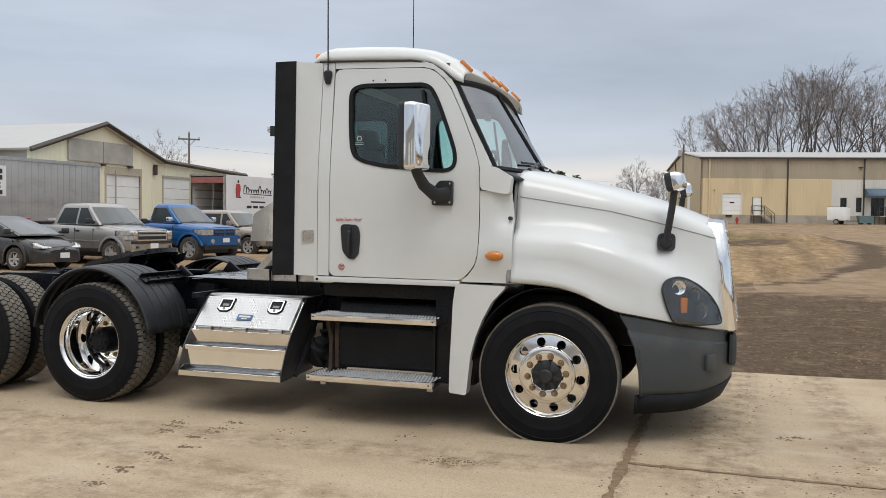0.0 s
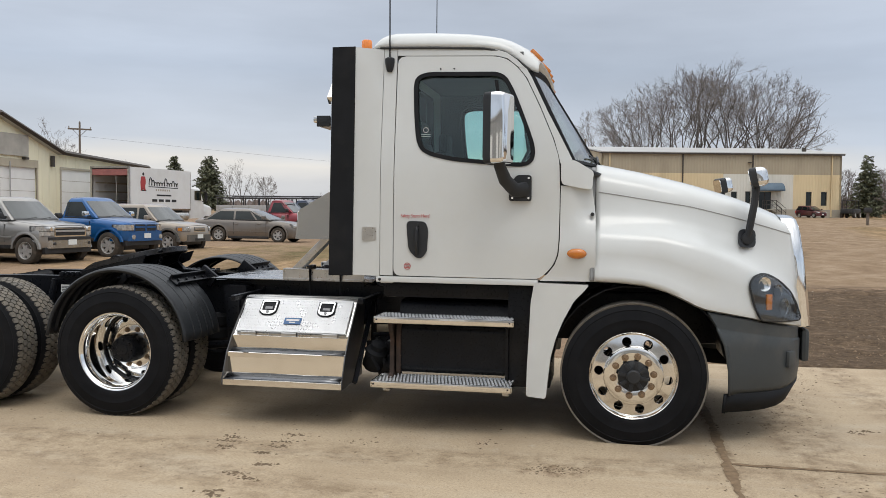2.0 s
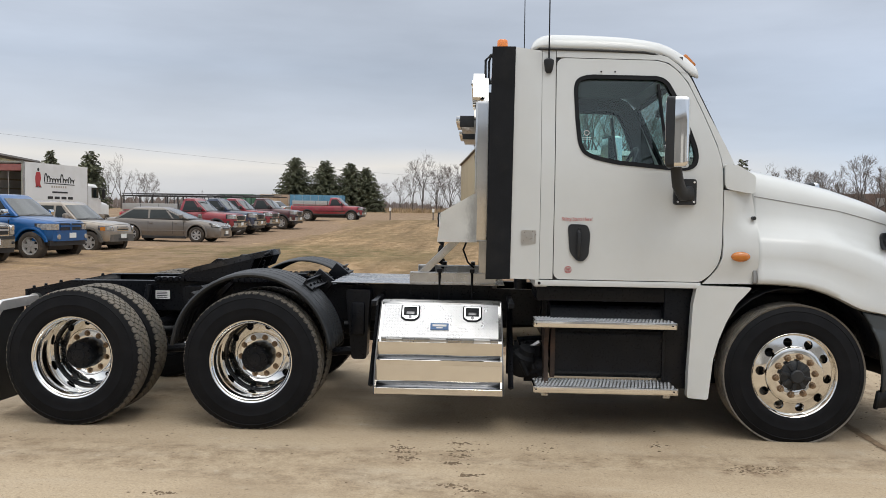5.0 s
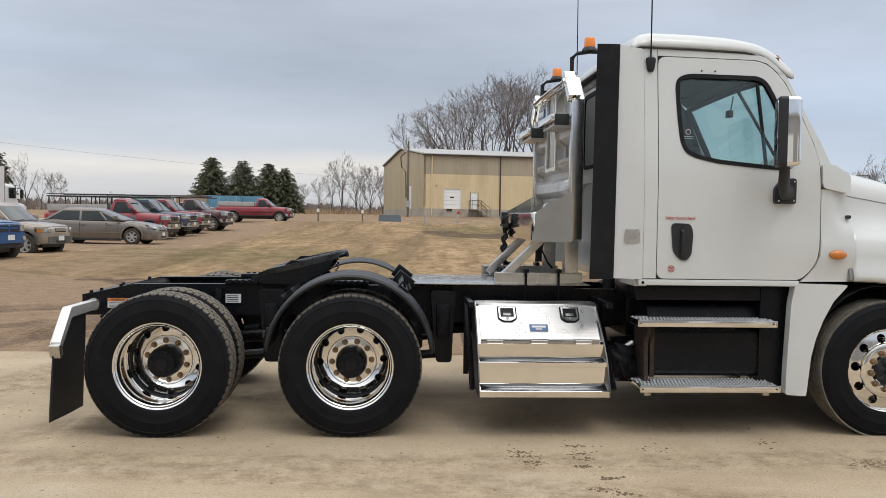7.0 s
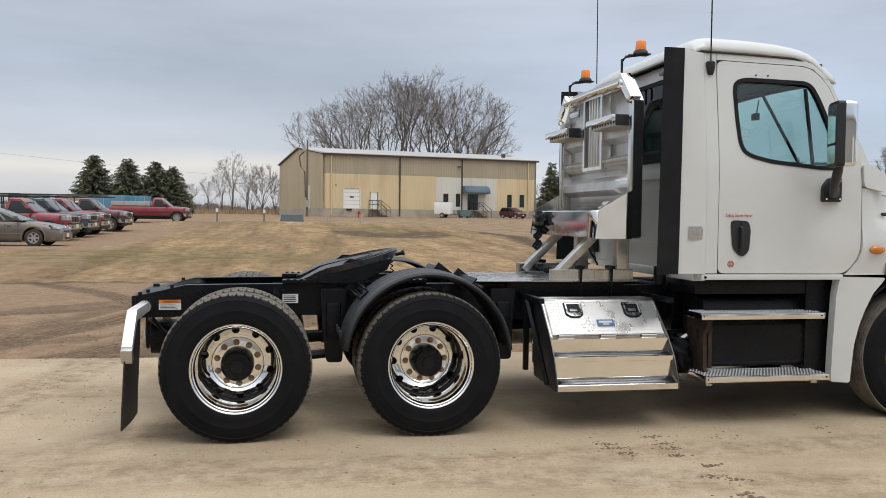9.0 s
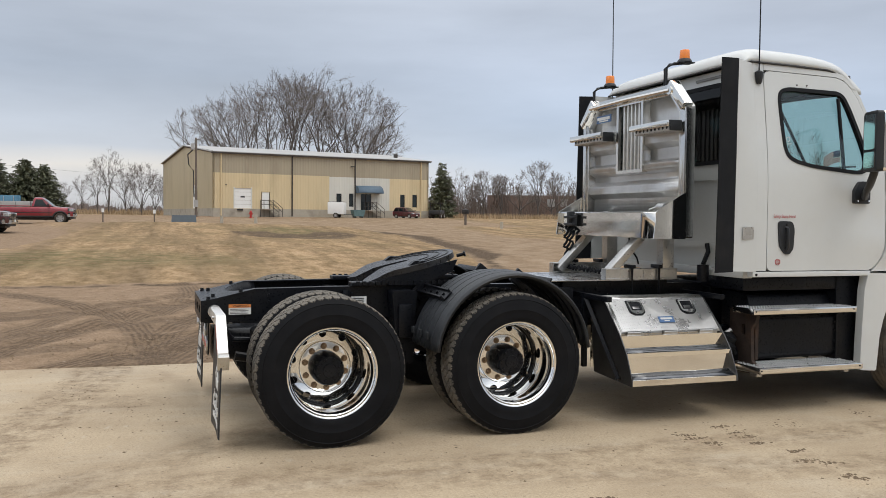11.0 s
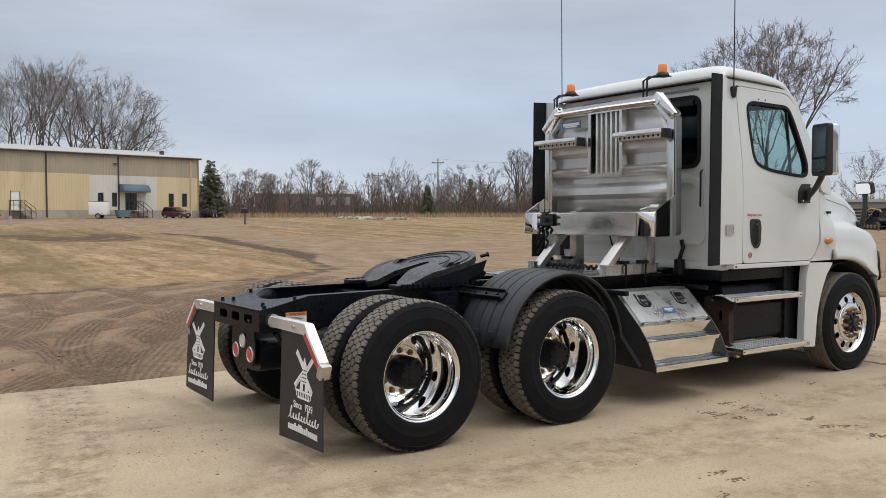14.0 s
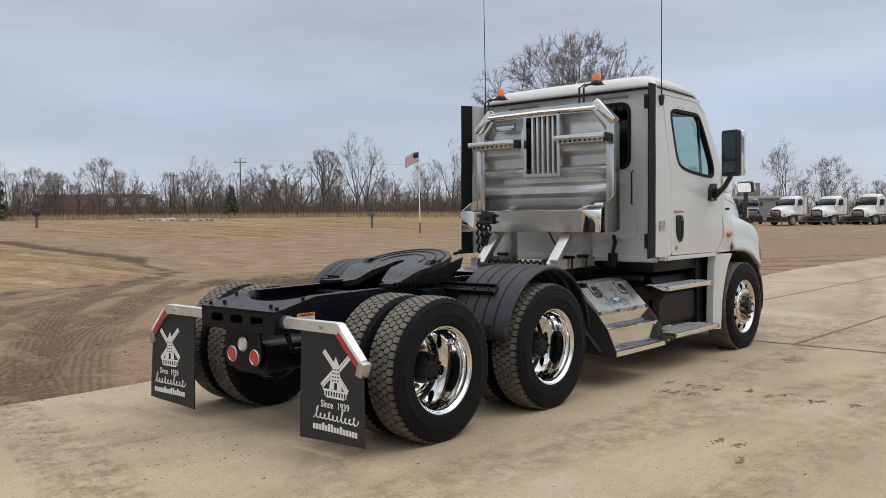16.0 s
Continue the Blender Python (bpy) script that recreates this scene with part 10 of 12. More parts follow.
def box_truck():
    """White box van with its rear door open."""
    v = thing("box_truck", pose(-27.0, 36.2, rise(-27, 36), 0, 0, 84.5), "white delivery box truck with open rear door and red figure mark", "truck")
    # local x ahead, near side towards -y
    L, W, Z0, Z1 = 5.85, 2.6, 1.4, 3.66
    white = shader("box_white", (0.74, 0.74, 0.72), 0.45, vary=0.04, scale=1, stain=(0.5, 0.46, 0.4, 0.3), stain_scale=0.8)
    box_part("box_side", 0, L, 0, 0.05, Z0, Z1, white, v)
    box_part("box_side", 0, L, W - 0.05, W, Z0, Z1, white, v)
    box_part("box_roof", 0, L, 0, W, Z1, Z1 + 0.05, white, v)
    box_part("box_floor", 0, L, 0, W, Z0 - 0.1, Z0, shader("worn_boards", (0.16, 0.11, 0.07), 0.8, vary=0.2, scale=3), v)
    box_part("box_front", L - 0.05, L, 0, W, Z0, Z1, shader("inner_boards", (0.20, 0.14, 0.09), 0.8, vary=0.2, scale=2), v)
    for y in (0.0, W - 0.12):
        box_part("rear_post", -0.06, 0.05, y, y + 0.12, Z0 - 0.2, Z1 + 0.06, DULL_ALU, v)
    box_part("rear_head", -0.06, 0.05, 0, W, Z1 - 0.02, Z1 + 0.08, DULL_ALU, v)
    box_part("rolled_door", -0.03, 0.9, 0.12, W - 0.12, Z1 - 0.42, Z1 - 0.08, shader("faded_red_door", (0.32, 0.12, 0.11), 0.6, vary=0.25, scale=3), v)
    bm = B()
    tube(bm, [(0.02, W * 0.36, Z1 - 0.3), (0.0, W * 0.34, Z1 - 1.2), (0.02, W * 0.37, Z0)], 0.02, 5)
    part("door_strap", bm, GREY_BED, v)
    for k in range(4):
        box_part("cargo_slat", 0.3, L - 0.1, W - 0.09, W - 0.06, Z0 + 0.4 + 0.5 * k, Z0 + 0.48 + 0.5 * k, shader_jamb(), v)
    # marks on the side: plain shapes
    y = -0.008
    def mark(name, poly, mt):
        bm = B()
        poly = [(0.836 * a, Z0 + (c - 1.15) * 0.908) for a, c in poly]
        plate(bm, poly, [], lambda a, b: (a, y, b), lambda a, b: (a, y + 0.006, b))
        return part(name, bm, mt, v, "", 0)
    mark("red_mark", rounded([(1.15, 2.35), (1.35, 2.3), (1.55, 2.35), (1.7, 2.8), (1.62, 3.15), (1.2, 3.15), (1.1, 2.8)], 0.08), INK_RED)
    mark("red_mark", [(1.12, 2.24), (1.3, 2.24), (1.36, 2.42), (1.2, 2.5)], INK_RED)
    mark("red_mark", [(1.5, 2.24), (1.7, 2.24), (1.6, 2.5), (1.44, 2.42)], INK_RED)
    mark("figure_head", circle(1.42, 3.30, 0.10), INK_BLACK)
    # the script is a looping line, taller at its two capitals
    bm = B()
    pts = []
    for i in range(23 * 6 + 1):
        u = i / 6
        w = u * math.pi
        k = int(u / 2)
        h = 0.50 if k in (0, 6) else 0.36 if k in (1, 9) else 0.22
        pts.append((0.836 * (2.05 + 0.145 * u - 0.07 * math.sin(w)), -0.012, Z0 + (2.60 + h * (1 - math.cos(w)) / 2 - 1.15) * 0.908))
    tube(bm, pts, 0.026, 5)
    part("name_script", bm, INK_BLACK, v, "black script line", 40)
    mark("name_line", [(2.0, 2.5), (5.4, 2.47), (5.4, 2.52), (2.0, 2.55)], INK_BLACK)
    for k in range(7):
        mark("word_bar", [(2.8 + 0.25 * k, 2.27), (2.95 + 0.25 * k, 2.27), (2.95 + 0.25 * k, 2.39), (2.8 + 0.25 * k, 2.39)], FOUNDATION)
    mark("word_bar", [(1.2, 2.24), (1.75, 2.24), (1.75, 2.3), (1.2, 2.3)], INK_BLACK)
    mark("word_bar", [(2.9, 1.95), (4.6, 1.95), (4.6, 2.05), (2.9, 2.05)], INK_BLACK)
    for k in range(4):
        mark("word_bar", [(2.4 + 0.75 * k, 1.58), (2.95 + 0.75 * k, 1.58), (2.95 + 0.75 * k, 1.74), (2.4 + 0.75 * k, 1.74)], INK_BLACK)
    # chassis, cab and wheels
    box_part("chassis", 0.2, L + 2.4, 0.75, 1.7, 0.85, 1.4, CAR_BLACK, v)
    cabp = car_paint("white_cab_paint", (0.7, 0.7, 0.68), 0.15, 0.0)
    bm = B()
    rows = []
    for x, w, zt in ((6.10, 1.05, 2.75), (6.25, 1.1, 2.8), (7.25, 1.1, 2.75), (7.65, 1.08, 2.0), (7.30, 1.0, 1.85), (8.80, 0.9, 1.6)):
        rows.append([(x, W / 2 + u * w, z) for u, z in ((-1, 0.8), (-1, 1.5), (-0.97, zt - 0.15), (-0.85, zt), (0.85, zt), (0.97, zt - 0.15), (1, 1.5), (1, 0.8))])
    loft(bm, rows, closed=True, caps=True)
    part("cab", bm, cabp, v, "white truck cab", 35)
    box_part("cab_window", 6.60, 7.30, W / 2 - 1.115, W / 2 - 1.09, 1.95, 2.55, CAR_GLASS, v)
    box_part("cab_window", 7.29, 7.35, W / 2 - 0.9, W / 2 + 0.9, 2.0, 2.6, CAR_GLASS, v, 0, "", Matrix.Translation((0.12, 0, 0)))
    for s, yy in ((-1, 0.14), (1, W - 0.14)):
        road_wheel(v, 7.95, yy, 0.48, 0.28, s)
        road_wheel(v, 1.9, yy, 0.48, 0.3, s)
        box_part("mud_guard", 1.0, 1.05, yy - 0.25, yy + 0.25, 0.2, 1.0, CAR_BLACK, v)
        bm = B()
        tube(bm, [(7.35, yy - s * 0.02, 1.9), (7.40, yy + s * 0.25, 1.85), (7.40, yy + s * 0.25, 2.5), (7.35, yy, 2.55)], 0.03, 5)
        box(bm, 7.35, 7.43, yy + s * 0.16, yy + s * 0.34, 1.95, 2.45)
        part("cab_mirror", bm, CAR_BLACK, v)
    bm = B()
    cyl(bm, (4.3, 0.2, 0.95), (5.6, 0.2, 0.95), 0.28, n=14)
    part("fuel_tank", bm, DULL_ALU, v)
    box_part("cab_sign", 6.25, 6.75, W / 2 - 0.5, W / 2 + 0.5, 3.0, 3.4, INK_RED, v)


box_truck()


def grey_trailer():
    v = thing("semi_trailer", pose(-29.4, 28.6, rise(-29, 28), 0, 0, -94), "long weathered grey box trailer with white sign", "trailer")
    L, W, Z0, Z1 = 14.5, 2.5, 1.15, 3.95
    box_part("trailer_box", 0, L, -W, 0, Z0, Z1, TRAILER_GREY, v, 0.02)
    box_part("top_rail", 0, L, -0.02, 0.03, Z1 - 0.12, Z1 + 0.02, DULL_ALU, v)
    box_part("bottom_rail", 0, L, -0.02, 0.035, Z0 - 0.05, Z0 + 0.12, DULL_ALU, v)
    for k in range(40):
        x = 0.1 + 0.37 * k
        box_part("side_post", x, x + 0.03, 0.0, 0.012, Z0 + 0.1, Z1 - 0.1, TRAILER_GREY, v)
    for k in range(7):
        box_part("marker_tape", 0.3 + 2.0 * k, 0.8 + 2.0 * k, 0.036, 0.042, Z0 + 0.0, Z0 + 0.06, TAPE_RED, v)
        box_part("marker_tape", 0.8 + 2.0 * k, 1.3 + 2.0 * k, 0.036, 0.042, Z0 + 0.0, Z0 + 0.06, INK_WHITE, v)
    s = box_part("company_sign", 5.6, 8.6, 0.013, 0.03, 2.2, 3.55, INK_WHITE, v, 0, "white sign with black bars of writing")
    for z, h, a, b in ((3.3, 0.13, 5.8, 8.3), (3.02, 0.13, 5.8, 8.4), (2.77, 0.07, 5.9, 8.3), (2.6, 0.07, 5.9, 8.1), (2.36, 0.12, 5.8, 8.4)):
        x = a
        rng = random.Random(int(z * 100))
        while x < b:
            w = rng.uniform(0.25, 0.7)
            box_part("writing_bar", x, min(x + w, b), 0.03, 0.036, z - h * 0.8, z + h * 0.8, INK_BLACK, s)
            x += w + 0.1
    for x in (1.2, 2.45):
        for yy, sd in ((-0.15, 1), (-W + 0.15, -1)):
            road_wheel(v, x, yy, 0.5, 0.28, sd)
    box_part("landing_leg", 11.5, 11.65, -0.6, -0.45, 0.0, Z0, CAR_BLACK, v)
    box_part("landing_leg", 11.5, 11.65, -W + 0.45, -W + 0.6, 0.0, Z0, CAR_BLACK, v)


grey_trailer()


def far_tractor(x, y, rz, paint, label, roof=2.75, long_frame=True):
    v = thing("parked_tractor", pose(x, y, rise(x, y), 0, 0, rz), label, "truck", "parked tractors")
    bm = B()
    rows = []
    for xn in (-0.35, 0.0, 0.4, 0.75, 1.0, 1.15):
        w, zt = curve_at(HALF, xn), curve_at(TOP_Z, xn)
        zb = curve_at(ARCH, xn)
        ws = curve_at(SEAM_W, xn)
        r = [(w, zb), (w + 0.01, zb + 0.15), (w - 0.05, 1.36), (ws, 1.55 if zt > 1.7 else zt - 0.12), (ws - 0.06, zt - 0.03), (ws * 0.5, zt + 0.03)]
        rows.append([(xn, -a, b) for a, b in r] + [(xn, a, b) for a, b in reversed(r)])
    loft(bm, rows, caps=False)
    part("bonnet", bm, paint, v, "", 40)
    bm = B()
    rows = []
    for xn, w, z0, z1 in ((-1.9, 1.08, 1.08, roof), (-1.5, 1.12, 1.08, roof + 0.15), (-1.0, 1.12, 1.08, roof + 0.1), (-0.72, 1.1, 1.08, roof - 0.1), (-0.42, 1.08, 1.08, 1.97), (-0.34, 1.08, 1.08, 1.9)):
        r = [(w, z0), (w, 1.9 if z1 > 1.95 else z1 - 0.05), (w - 0.06, z1 - 0.12 if z1 > 2.2 else z1 - 0.03), (w - 0.2, z1), (0.4, z1 + 0.03)]
        rows.append([(xn, -a, b) for a, b in r] + [(xn, a, b) for a, b in reversed(r)])
    loft(bm, rows, closed=True, caps=True)
    part("cab", bm, paint, v, "", 40)
    bm = B()
    loft(bm, [[(-0.385, -1.0, 1.99), (-0.36, 0, 1.99), (-0.385, 1.0, 1.99)], [(-0.70, -0.95, roof - 0.15), (-0.67, 0, roof - 0.12), (-0.70, 0.95, roof - 0.15)]])
    thicken(part("windscreen", bm, CAR_GLASS, v, "dark windscreen", 60), 0.02, 1.0)
    for s in (-1, 1):
        bm = B()
        plate(bm, rounded([(-1.5, 2.0), (-0.75, 1.95), (-0.9, 2.55), (-1.5, 2.58)], 0.06), [], lambda a, b: (a, s * 1.115, b), lambda a, b: (a, s * 1.09, b))
        part("door_window", bm, CAR_GLASS, v)
        box_part("door_seam", -1.62, -1.6, s * 1.1, s * 1.124, 1.12, 2.6, CAR_BLACK, v)
        box_part("headlamp", 0.86, 1.0, s * 0.78, s * 0.98, 0.95, 1.15, LAMP_GLASS, v, 0.03)
        box_part("fuel_tank", -2.6, -0.85, s * 0.6, s * 1.12, 0.4, 0.95, DULL_ALU, v, 0.08)
        box_part("cab_step", -1.7, -0.9, s * 0.9, s * 1.15, 0.36, 0.4, DULL_ALU, v)
        box_part("wind_flap", -2.15, -1.9, s * 1.06, s * 1.09, 1.1, roof, CAR_BLACK if s < 0 else paint, v)
        bm = B()
        tube(bm, [(-0.75, s * 1.1, 1.8), (-0.8, s * 1.35, 1.85), (-0.8, s * 1.35, 2.0)], 0.025, 5)
        box(bm, -0.86, -0.76, s * 1.24, s * 1.46, 1.95, 2.4, 0.03)
        part("door_mirror", bm, CAR_BLACK, v)
        road_wheel(v, 0.0, s * 1.05, 0.5, 0.28, s)
        for xx in (-4.2, -5.5):
            road_wheel(v, xx, s * 0.95, 0.5, 0.5, s)
        box_part("frame_rail", -6.1, 0.9, s * 0.36, s * 0.43, 0.75, 1.0, CAR_BLACK, v)
    box_part("bumper", 0.72, 1.2, -1.05, 1.05, 0.35, 0.85, CAR_BLACK, v, 0.08)
    g = box_part("grille", 1.12, 1.19, -0.5, 0.5, 0.9, 1.42, DULL_ALU, v, 0.04)
    for k in range(5):
        box_part("grille_slot", 1.19, 1.2, -0.46, 0.46, 0.95 + 0.09 * k, 0.99 + 0.09 * k, CAR_BLACK, g)
    for k in range(5):
        yy = -0.7 + 0.35 * k
        box_part("roof_marker", -0.82, -0.74, yy - 0.04, yy + 0.04, roof + 0.02, roof + 0.07, AMBER, v)
    return v


def far_yard():
    tw = car_paint("white_fleet_paint", (0.72, 0.73, 0.72), 0.12, 0.0)
    far_tractor(76.6, 28.5, 163, tw, "white day-cab tractor parked across the lot")
    far_tractor(79.6, 25.6, 164, tw, "white day-cab tractor parked across the lot")
    far_tractor(82.4, 22.6, 165, tw, "white high-cab tractor parked across the lot", 2.95)
    far_tractor(85.2, 19.5, 165, tw, "white day-cab tractor parked across the lot")
    far_tractor(80.6, 33.6, 216, car_paint("navy_fleet_paint", (0.025, 0.04, 0.085), 0.2), "dark blue tractor parked behind machines")
    # yellow loaders and stacked frames
    for k, (x, y, rz) in enumerate(((74.0, 31.9, 205), (73.4, 34.0, 222), (74.6, 36.2, 200), (71.5, 39.0, 240), (75.6, 33.2, 214), (72.6, 36.6, 190))):
        v = thing("skid_loader", pose(x, y, rise(x, y), 0, 0, rz), "dirty yellow and black tracked loader", "machine", "loaders")
        bm = B()
        loft(bm, [[(a, yy, b) for a, b in rounded([(-1.35, 0.5), (0.9, 0.5), (1.0, 0.8), (0.75, 1.15), (-0.5, 1.2), (-1.25, 1.35), (-1.45, 1.1)], 0.1)] for yy in (-0.68, 0.68)], closed=True, caps=True)
        part("machine_body", bm, CAR_BLACK, v, "", 30)
        cab_ = box_part("machine_cab", -0.42, 0.66, -0.5, 0.5, 1.15, 1.92, CAR_GLASS, v, 0.05)
        box_part("cab_roof", -0.55, 0.78, -0.58, 0.58, 1.92, 2.0, CAR_BLACK, v, 0.02)
        for px_ in (-0.46, 0.68):
            for s in (-1, 1):
                box_part("cab_post", px_ - 0.035, px_ + 0.035, s * 0.5 - 0.035, s * 0.5 + 0.035, 1.1, 1.95, CAR_BLACK, cab_)
        lift = (0.0, 0.5, 0.15, 0.9, 0.3, 0.7)[k]
        for s in (-1, 1):
            outline = rounded([(-1.3, 0.05), (1.1, 0.05), (1.35, 0.35), (0.9, 0.72), (-1.2, 0.72), (-1.5, 0.4)], 0.15)
            bm = B()
            loft(bm, [[(a, s * 0.70, b) for a, b in outline], [(a, s * 1.0, b) for a, b in outline]], closed=True, caps=True)
            tr = part("track", bm, CAR_BLACK, v, "", 30)
            for q in range(4):
                bm = B()
                cyl(bm, (-1.0 + 0.62 * q, s * 0.99, 0.28), (-1.0 + 0.62 * q, s * 1.03, 0.28), 0.17, n=10)
                part("track_roller", bm, YELLOW_STEEL if q in (0, 3) else WHEEL_GREY, tr)
            bm = B()
            tube(bm, [(-1.25, s * 0.78, 1.25), (-1.3, s * 0.8, 1.62), (-0.2, s * 0.8, 1.5 + lift * 0.5), (1.2, s * 0.78, 0.95 + lift), (1.55, s * 0.72, 0.5 + lift)], 0.085, 6)
            part("lift_arm", bm, YELLOW_STEEL, v)
            bm = B()
            tube(bm, [(-1.0, s * 0.8, 0.9), (0.3, s * 0.8, 1.25 + lift * 0.6)], 0.045, 6)
            part("lift_ram", bm, WHEEL_GREY, v)
        bm = B()
        loft(bm, [[(a, yy, b + lift) for a, b in ((1.5, 0.75), (1.45, 0.15), (2.15, 0.08), (2.2, 0.13), (1.6, 0.25), (1.62, 0.75))] for yy in (-0.95, 0.95)], closed=True, caps=True)
        part("bucket", bm, CAR_BLACK, v, "", 20)
    rng = random.Random(21)
    for k in range(7):
        x, y = 70.5 + 0.9 * k, 45.5 - 1.6 * k
        v = thing("stacked_frames", pose(x, y, rise(x, y), 0, 0, 215 + rng.uniform(-8, 8)), "stack of rusty steel frames and timber", "scrap", "yard stacks")
        for q in range(6):
            z = 0.15 + 0.32 * q
            box_part("stack_layer", -1.8, 1.8, -0.7 + rng.uniform(-0.1, 0.1), 0.7, z, z + 0.17, rng.choice((RUST, RUST, WOOD_POLE, CAR_BLACK, CAR_BLACK)), v)
        for px_ in (-1.6, 1.6):
            box_part("stack_post", px_ - 0.05, px_ + 0.05, -0.75, -0.65, 0, 2.2, RUST, v)
    # long pale shed roofs behind
    for x, y, l, h, rz in ((92, 46, 26, 2.7, -45),):
        v = thing("far_shed", pose(x, y, rise(x, y), 0, 0, rz), "low pale metal shed far off", "building")
        box_part("shed_wall", -l / 2, l / 2, -4, 4, 0, h, shader("shed_wall_paint", (0.26, 0.25, 0.24), 0.6, vary=0.1, scale=0.5), v)
        box_part("shed_roof", -l / 2 - 0.3, l / 2 + 0.3, -4.3, 4.3, h, h + 0.3, ROOFING, v)
    v = thing("grain_elevator", pose(326, 140, 0, 0, 0, 30), "distant grey grain elevator towers", "building")
    for k, (x, h, w) in enumerate(((0, 13, 2.5), (5, 9, 2.5))):
        box_part("tower", x - w, x + w, -4, 4, 0, h, ELEVATOR, v)
    # low cable fence in front of the parked tractors
    f = thing("cable_fence", pose(0, 0, 0), "low post and cable fence along the gravel", "fence")
    pts = [(62 + 2.6 * k, 38.0 - 2.75 * k) for k in range(12)]
    for x, y in pts:
        bm = B()
        cyl(bm, (x, y, rise(x, y) - 0.2), (x, y, rise(x, y) + 0.55), 0.07, n=8)
        part("fence_post", bm, WOOD_POLE, f)
    bm = B()
    tube(bm, [(x, y, rise(x, y) + 0.42) for x, y in pts], 0.035, 5)
    part("fence_cable", bm, CAR_BLACK, f)


far_yard()


def containers():
    for x, y, mt, lb in ((-33.5, 131.5, BLUE_STEEL, "light blue shipping container"), (-38.6, 132.5, TAN_STEEL, "tan steel shipping container"), (-45.5, 133, GREEN_STEEL, "green steel shipping container"), (-30.5, 133.5, BLUE_STEEL, "light blue shipping container")):
        v = thing("shipping_container", pose(x, y, rise(x, y), 0, 0, 4), lb, "container", "containers")
        box_part("container_body", -2.6, 2.6, -1.2, 1.2, 0.1, 2.7, mt, v, 0.03)
        for u in (-2.6, 2.6):
            for w in (-1.2, 1.2):
                box_part("corner_post", u - 0.09, u + 0.09, w - 0.09, w + 0.09, 0.1, 2.72, mt, v)
        for k in range(4):
            box_part("lock_rod", -2.0 + 1.3 * k, -1.95 + 1.3 * k, -1.26, -1.2, 0.2, 2.6, DULL_ALU, v)


containers()


def odds_and_ends():
    x, y, z, a = front_of(0.508, 2.2)
    v = thing("cargo_trailer", pose(x, y, z, 0, 0, a - 35), "small white enclosed cargo trailer", "trailer")
    box_part("trailer_box", -1.0, 0.75, -0.7, 0.7, 0.38, 1.68, WHITE_DOOR, v, 0.08)
    box_part("trailer_cap", -0.98, 0.73, -0.68, 0.68, 1.68, 1.72, CAR_BLACK, v, 0.02)
    for s in (-1, 1):
        road_wheel(v, -0.1, s * 0.74, 0.27, 0.16, s)
    bm = B()
    tube(bm, [(0.7, 0.45, 0.35), (1.6, 0, 0.35), (0.7, -0.45, 0.35)], 0.04, 5)
    part("tow_bar", bm, CAR_BLACK, v)
    x, y, z, a = front_of(0.606, 2.0)
    v = thing("waste_bin", pose(x, y, z, 0, 0, a), "faded turquoise waste bin", "bin")
    bm = B()
    loft(bm, [[(-0.55, -0.35, 0.15), (0.55, -0.35, 0.15), (0.55, 0.35, 0.15), (-0.55, 0.35, 0.15)], [(-0.68, -0.5, 0.85), (0.68, -0.5, 0.85), (0.68, 0.5, 0.85), (-0.68, 0.5, 0.85)]], closed=True, caps=True)
    part("bin_body", bm, shader("turquoise_paint", (0.14, 0.23, 0.24), 0.6, vary=0.2, scale=3), v)
    for u in (-0.4, 0.4):
        box_part("bin_foot", u - 0.1, u + 0.1, -0.3, 0.3, 0, 0.16, CAR_BLACK, v)
    # hydrant, bollards, cable box, marker posts
    x, y, z, a = front_of(0.10, 3.6)
    v = thing("fire_hydrant", pose(x, y, z), "small red cast-iron fire hydrant", "hydrant")
    bm = B()
    lathe(bm, [(0.16, 0), (0.16, 0.05), (0.11, 0.08), (0.11, 0.5), (0.14, 0.54), (0.13, 0.62), (0.05, 0.74), (0, 0.76)], 14, pose(0, 0, 0, -90, 0, 0))
    cyl(bm, (-0.2, 0, 0.42), (0.2, 0, 0.42), 0.06, n=8)
    part("hydrant_body", bm, shader("red_hydrant_paint", (0.42, 0.03, 0.025), 0.5, vary=0.1, scale=9), v)
    for px_, py_, h in ((-2.4, 66, 0.6), (0.4, 66.5, 0.75), (19.3, 58.4, 0.55)):
        v = thing("bollard", pose(px_, py_, rise(px_, py_)), "short pale concrete post", "bollard")
        bm = B()
        cyl(bm, (0, 0, -0.1), (0, 0, h), 0.14, 0.13, 10)
        part("post", bm, FOUNDATION, v)
    v = thing("utility_cabinet", pose(-5.4, 64.3, rise(-5.4, 64.3), 0, 0, 3), "low blue-grey utility cabinet", "cabinet")
    bm = B()
    loft(bm, [[(-0.95, -0.5, 0), (0.95, -0.5, 0), (0.95, 0.5, 0), (-0.95, 0.5, 0)], [(-0.88, -0.42, 0.68), (0.88, -0.42, 0.68), (0.88, 0.42, 0.68), (-0.88, 0.42, 0.68)]], closed=True, caps=True)
    part("cabinet_body", bm, GREEN_BOX, v)
    for px_, py_ in ((-7.6, 63.5), (-16.0, 69), (-11.5, 66)):
        v = thing("marker_post", pose(px_, py_, rise(px_, py_)), "thin wooden marker post with small tag", "post", "marker posts")
        box_part("post", -0.05, 0.05, -0.05, 0.05, -0.2, 1.1, WOOD_POLE, v)
        box_part("tag", -0.1, 0.1, -0.07, -0.05, 0.8, 1.1, INK_WHITE, v)
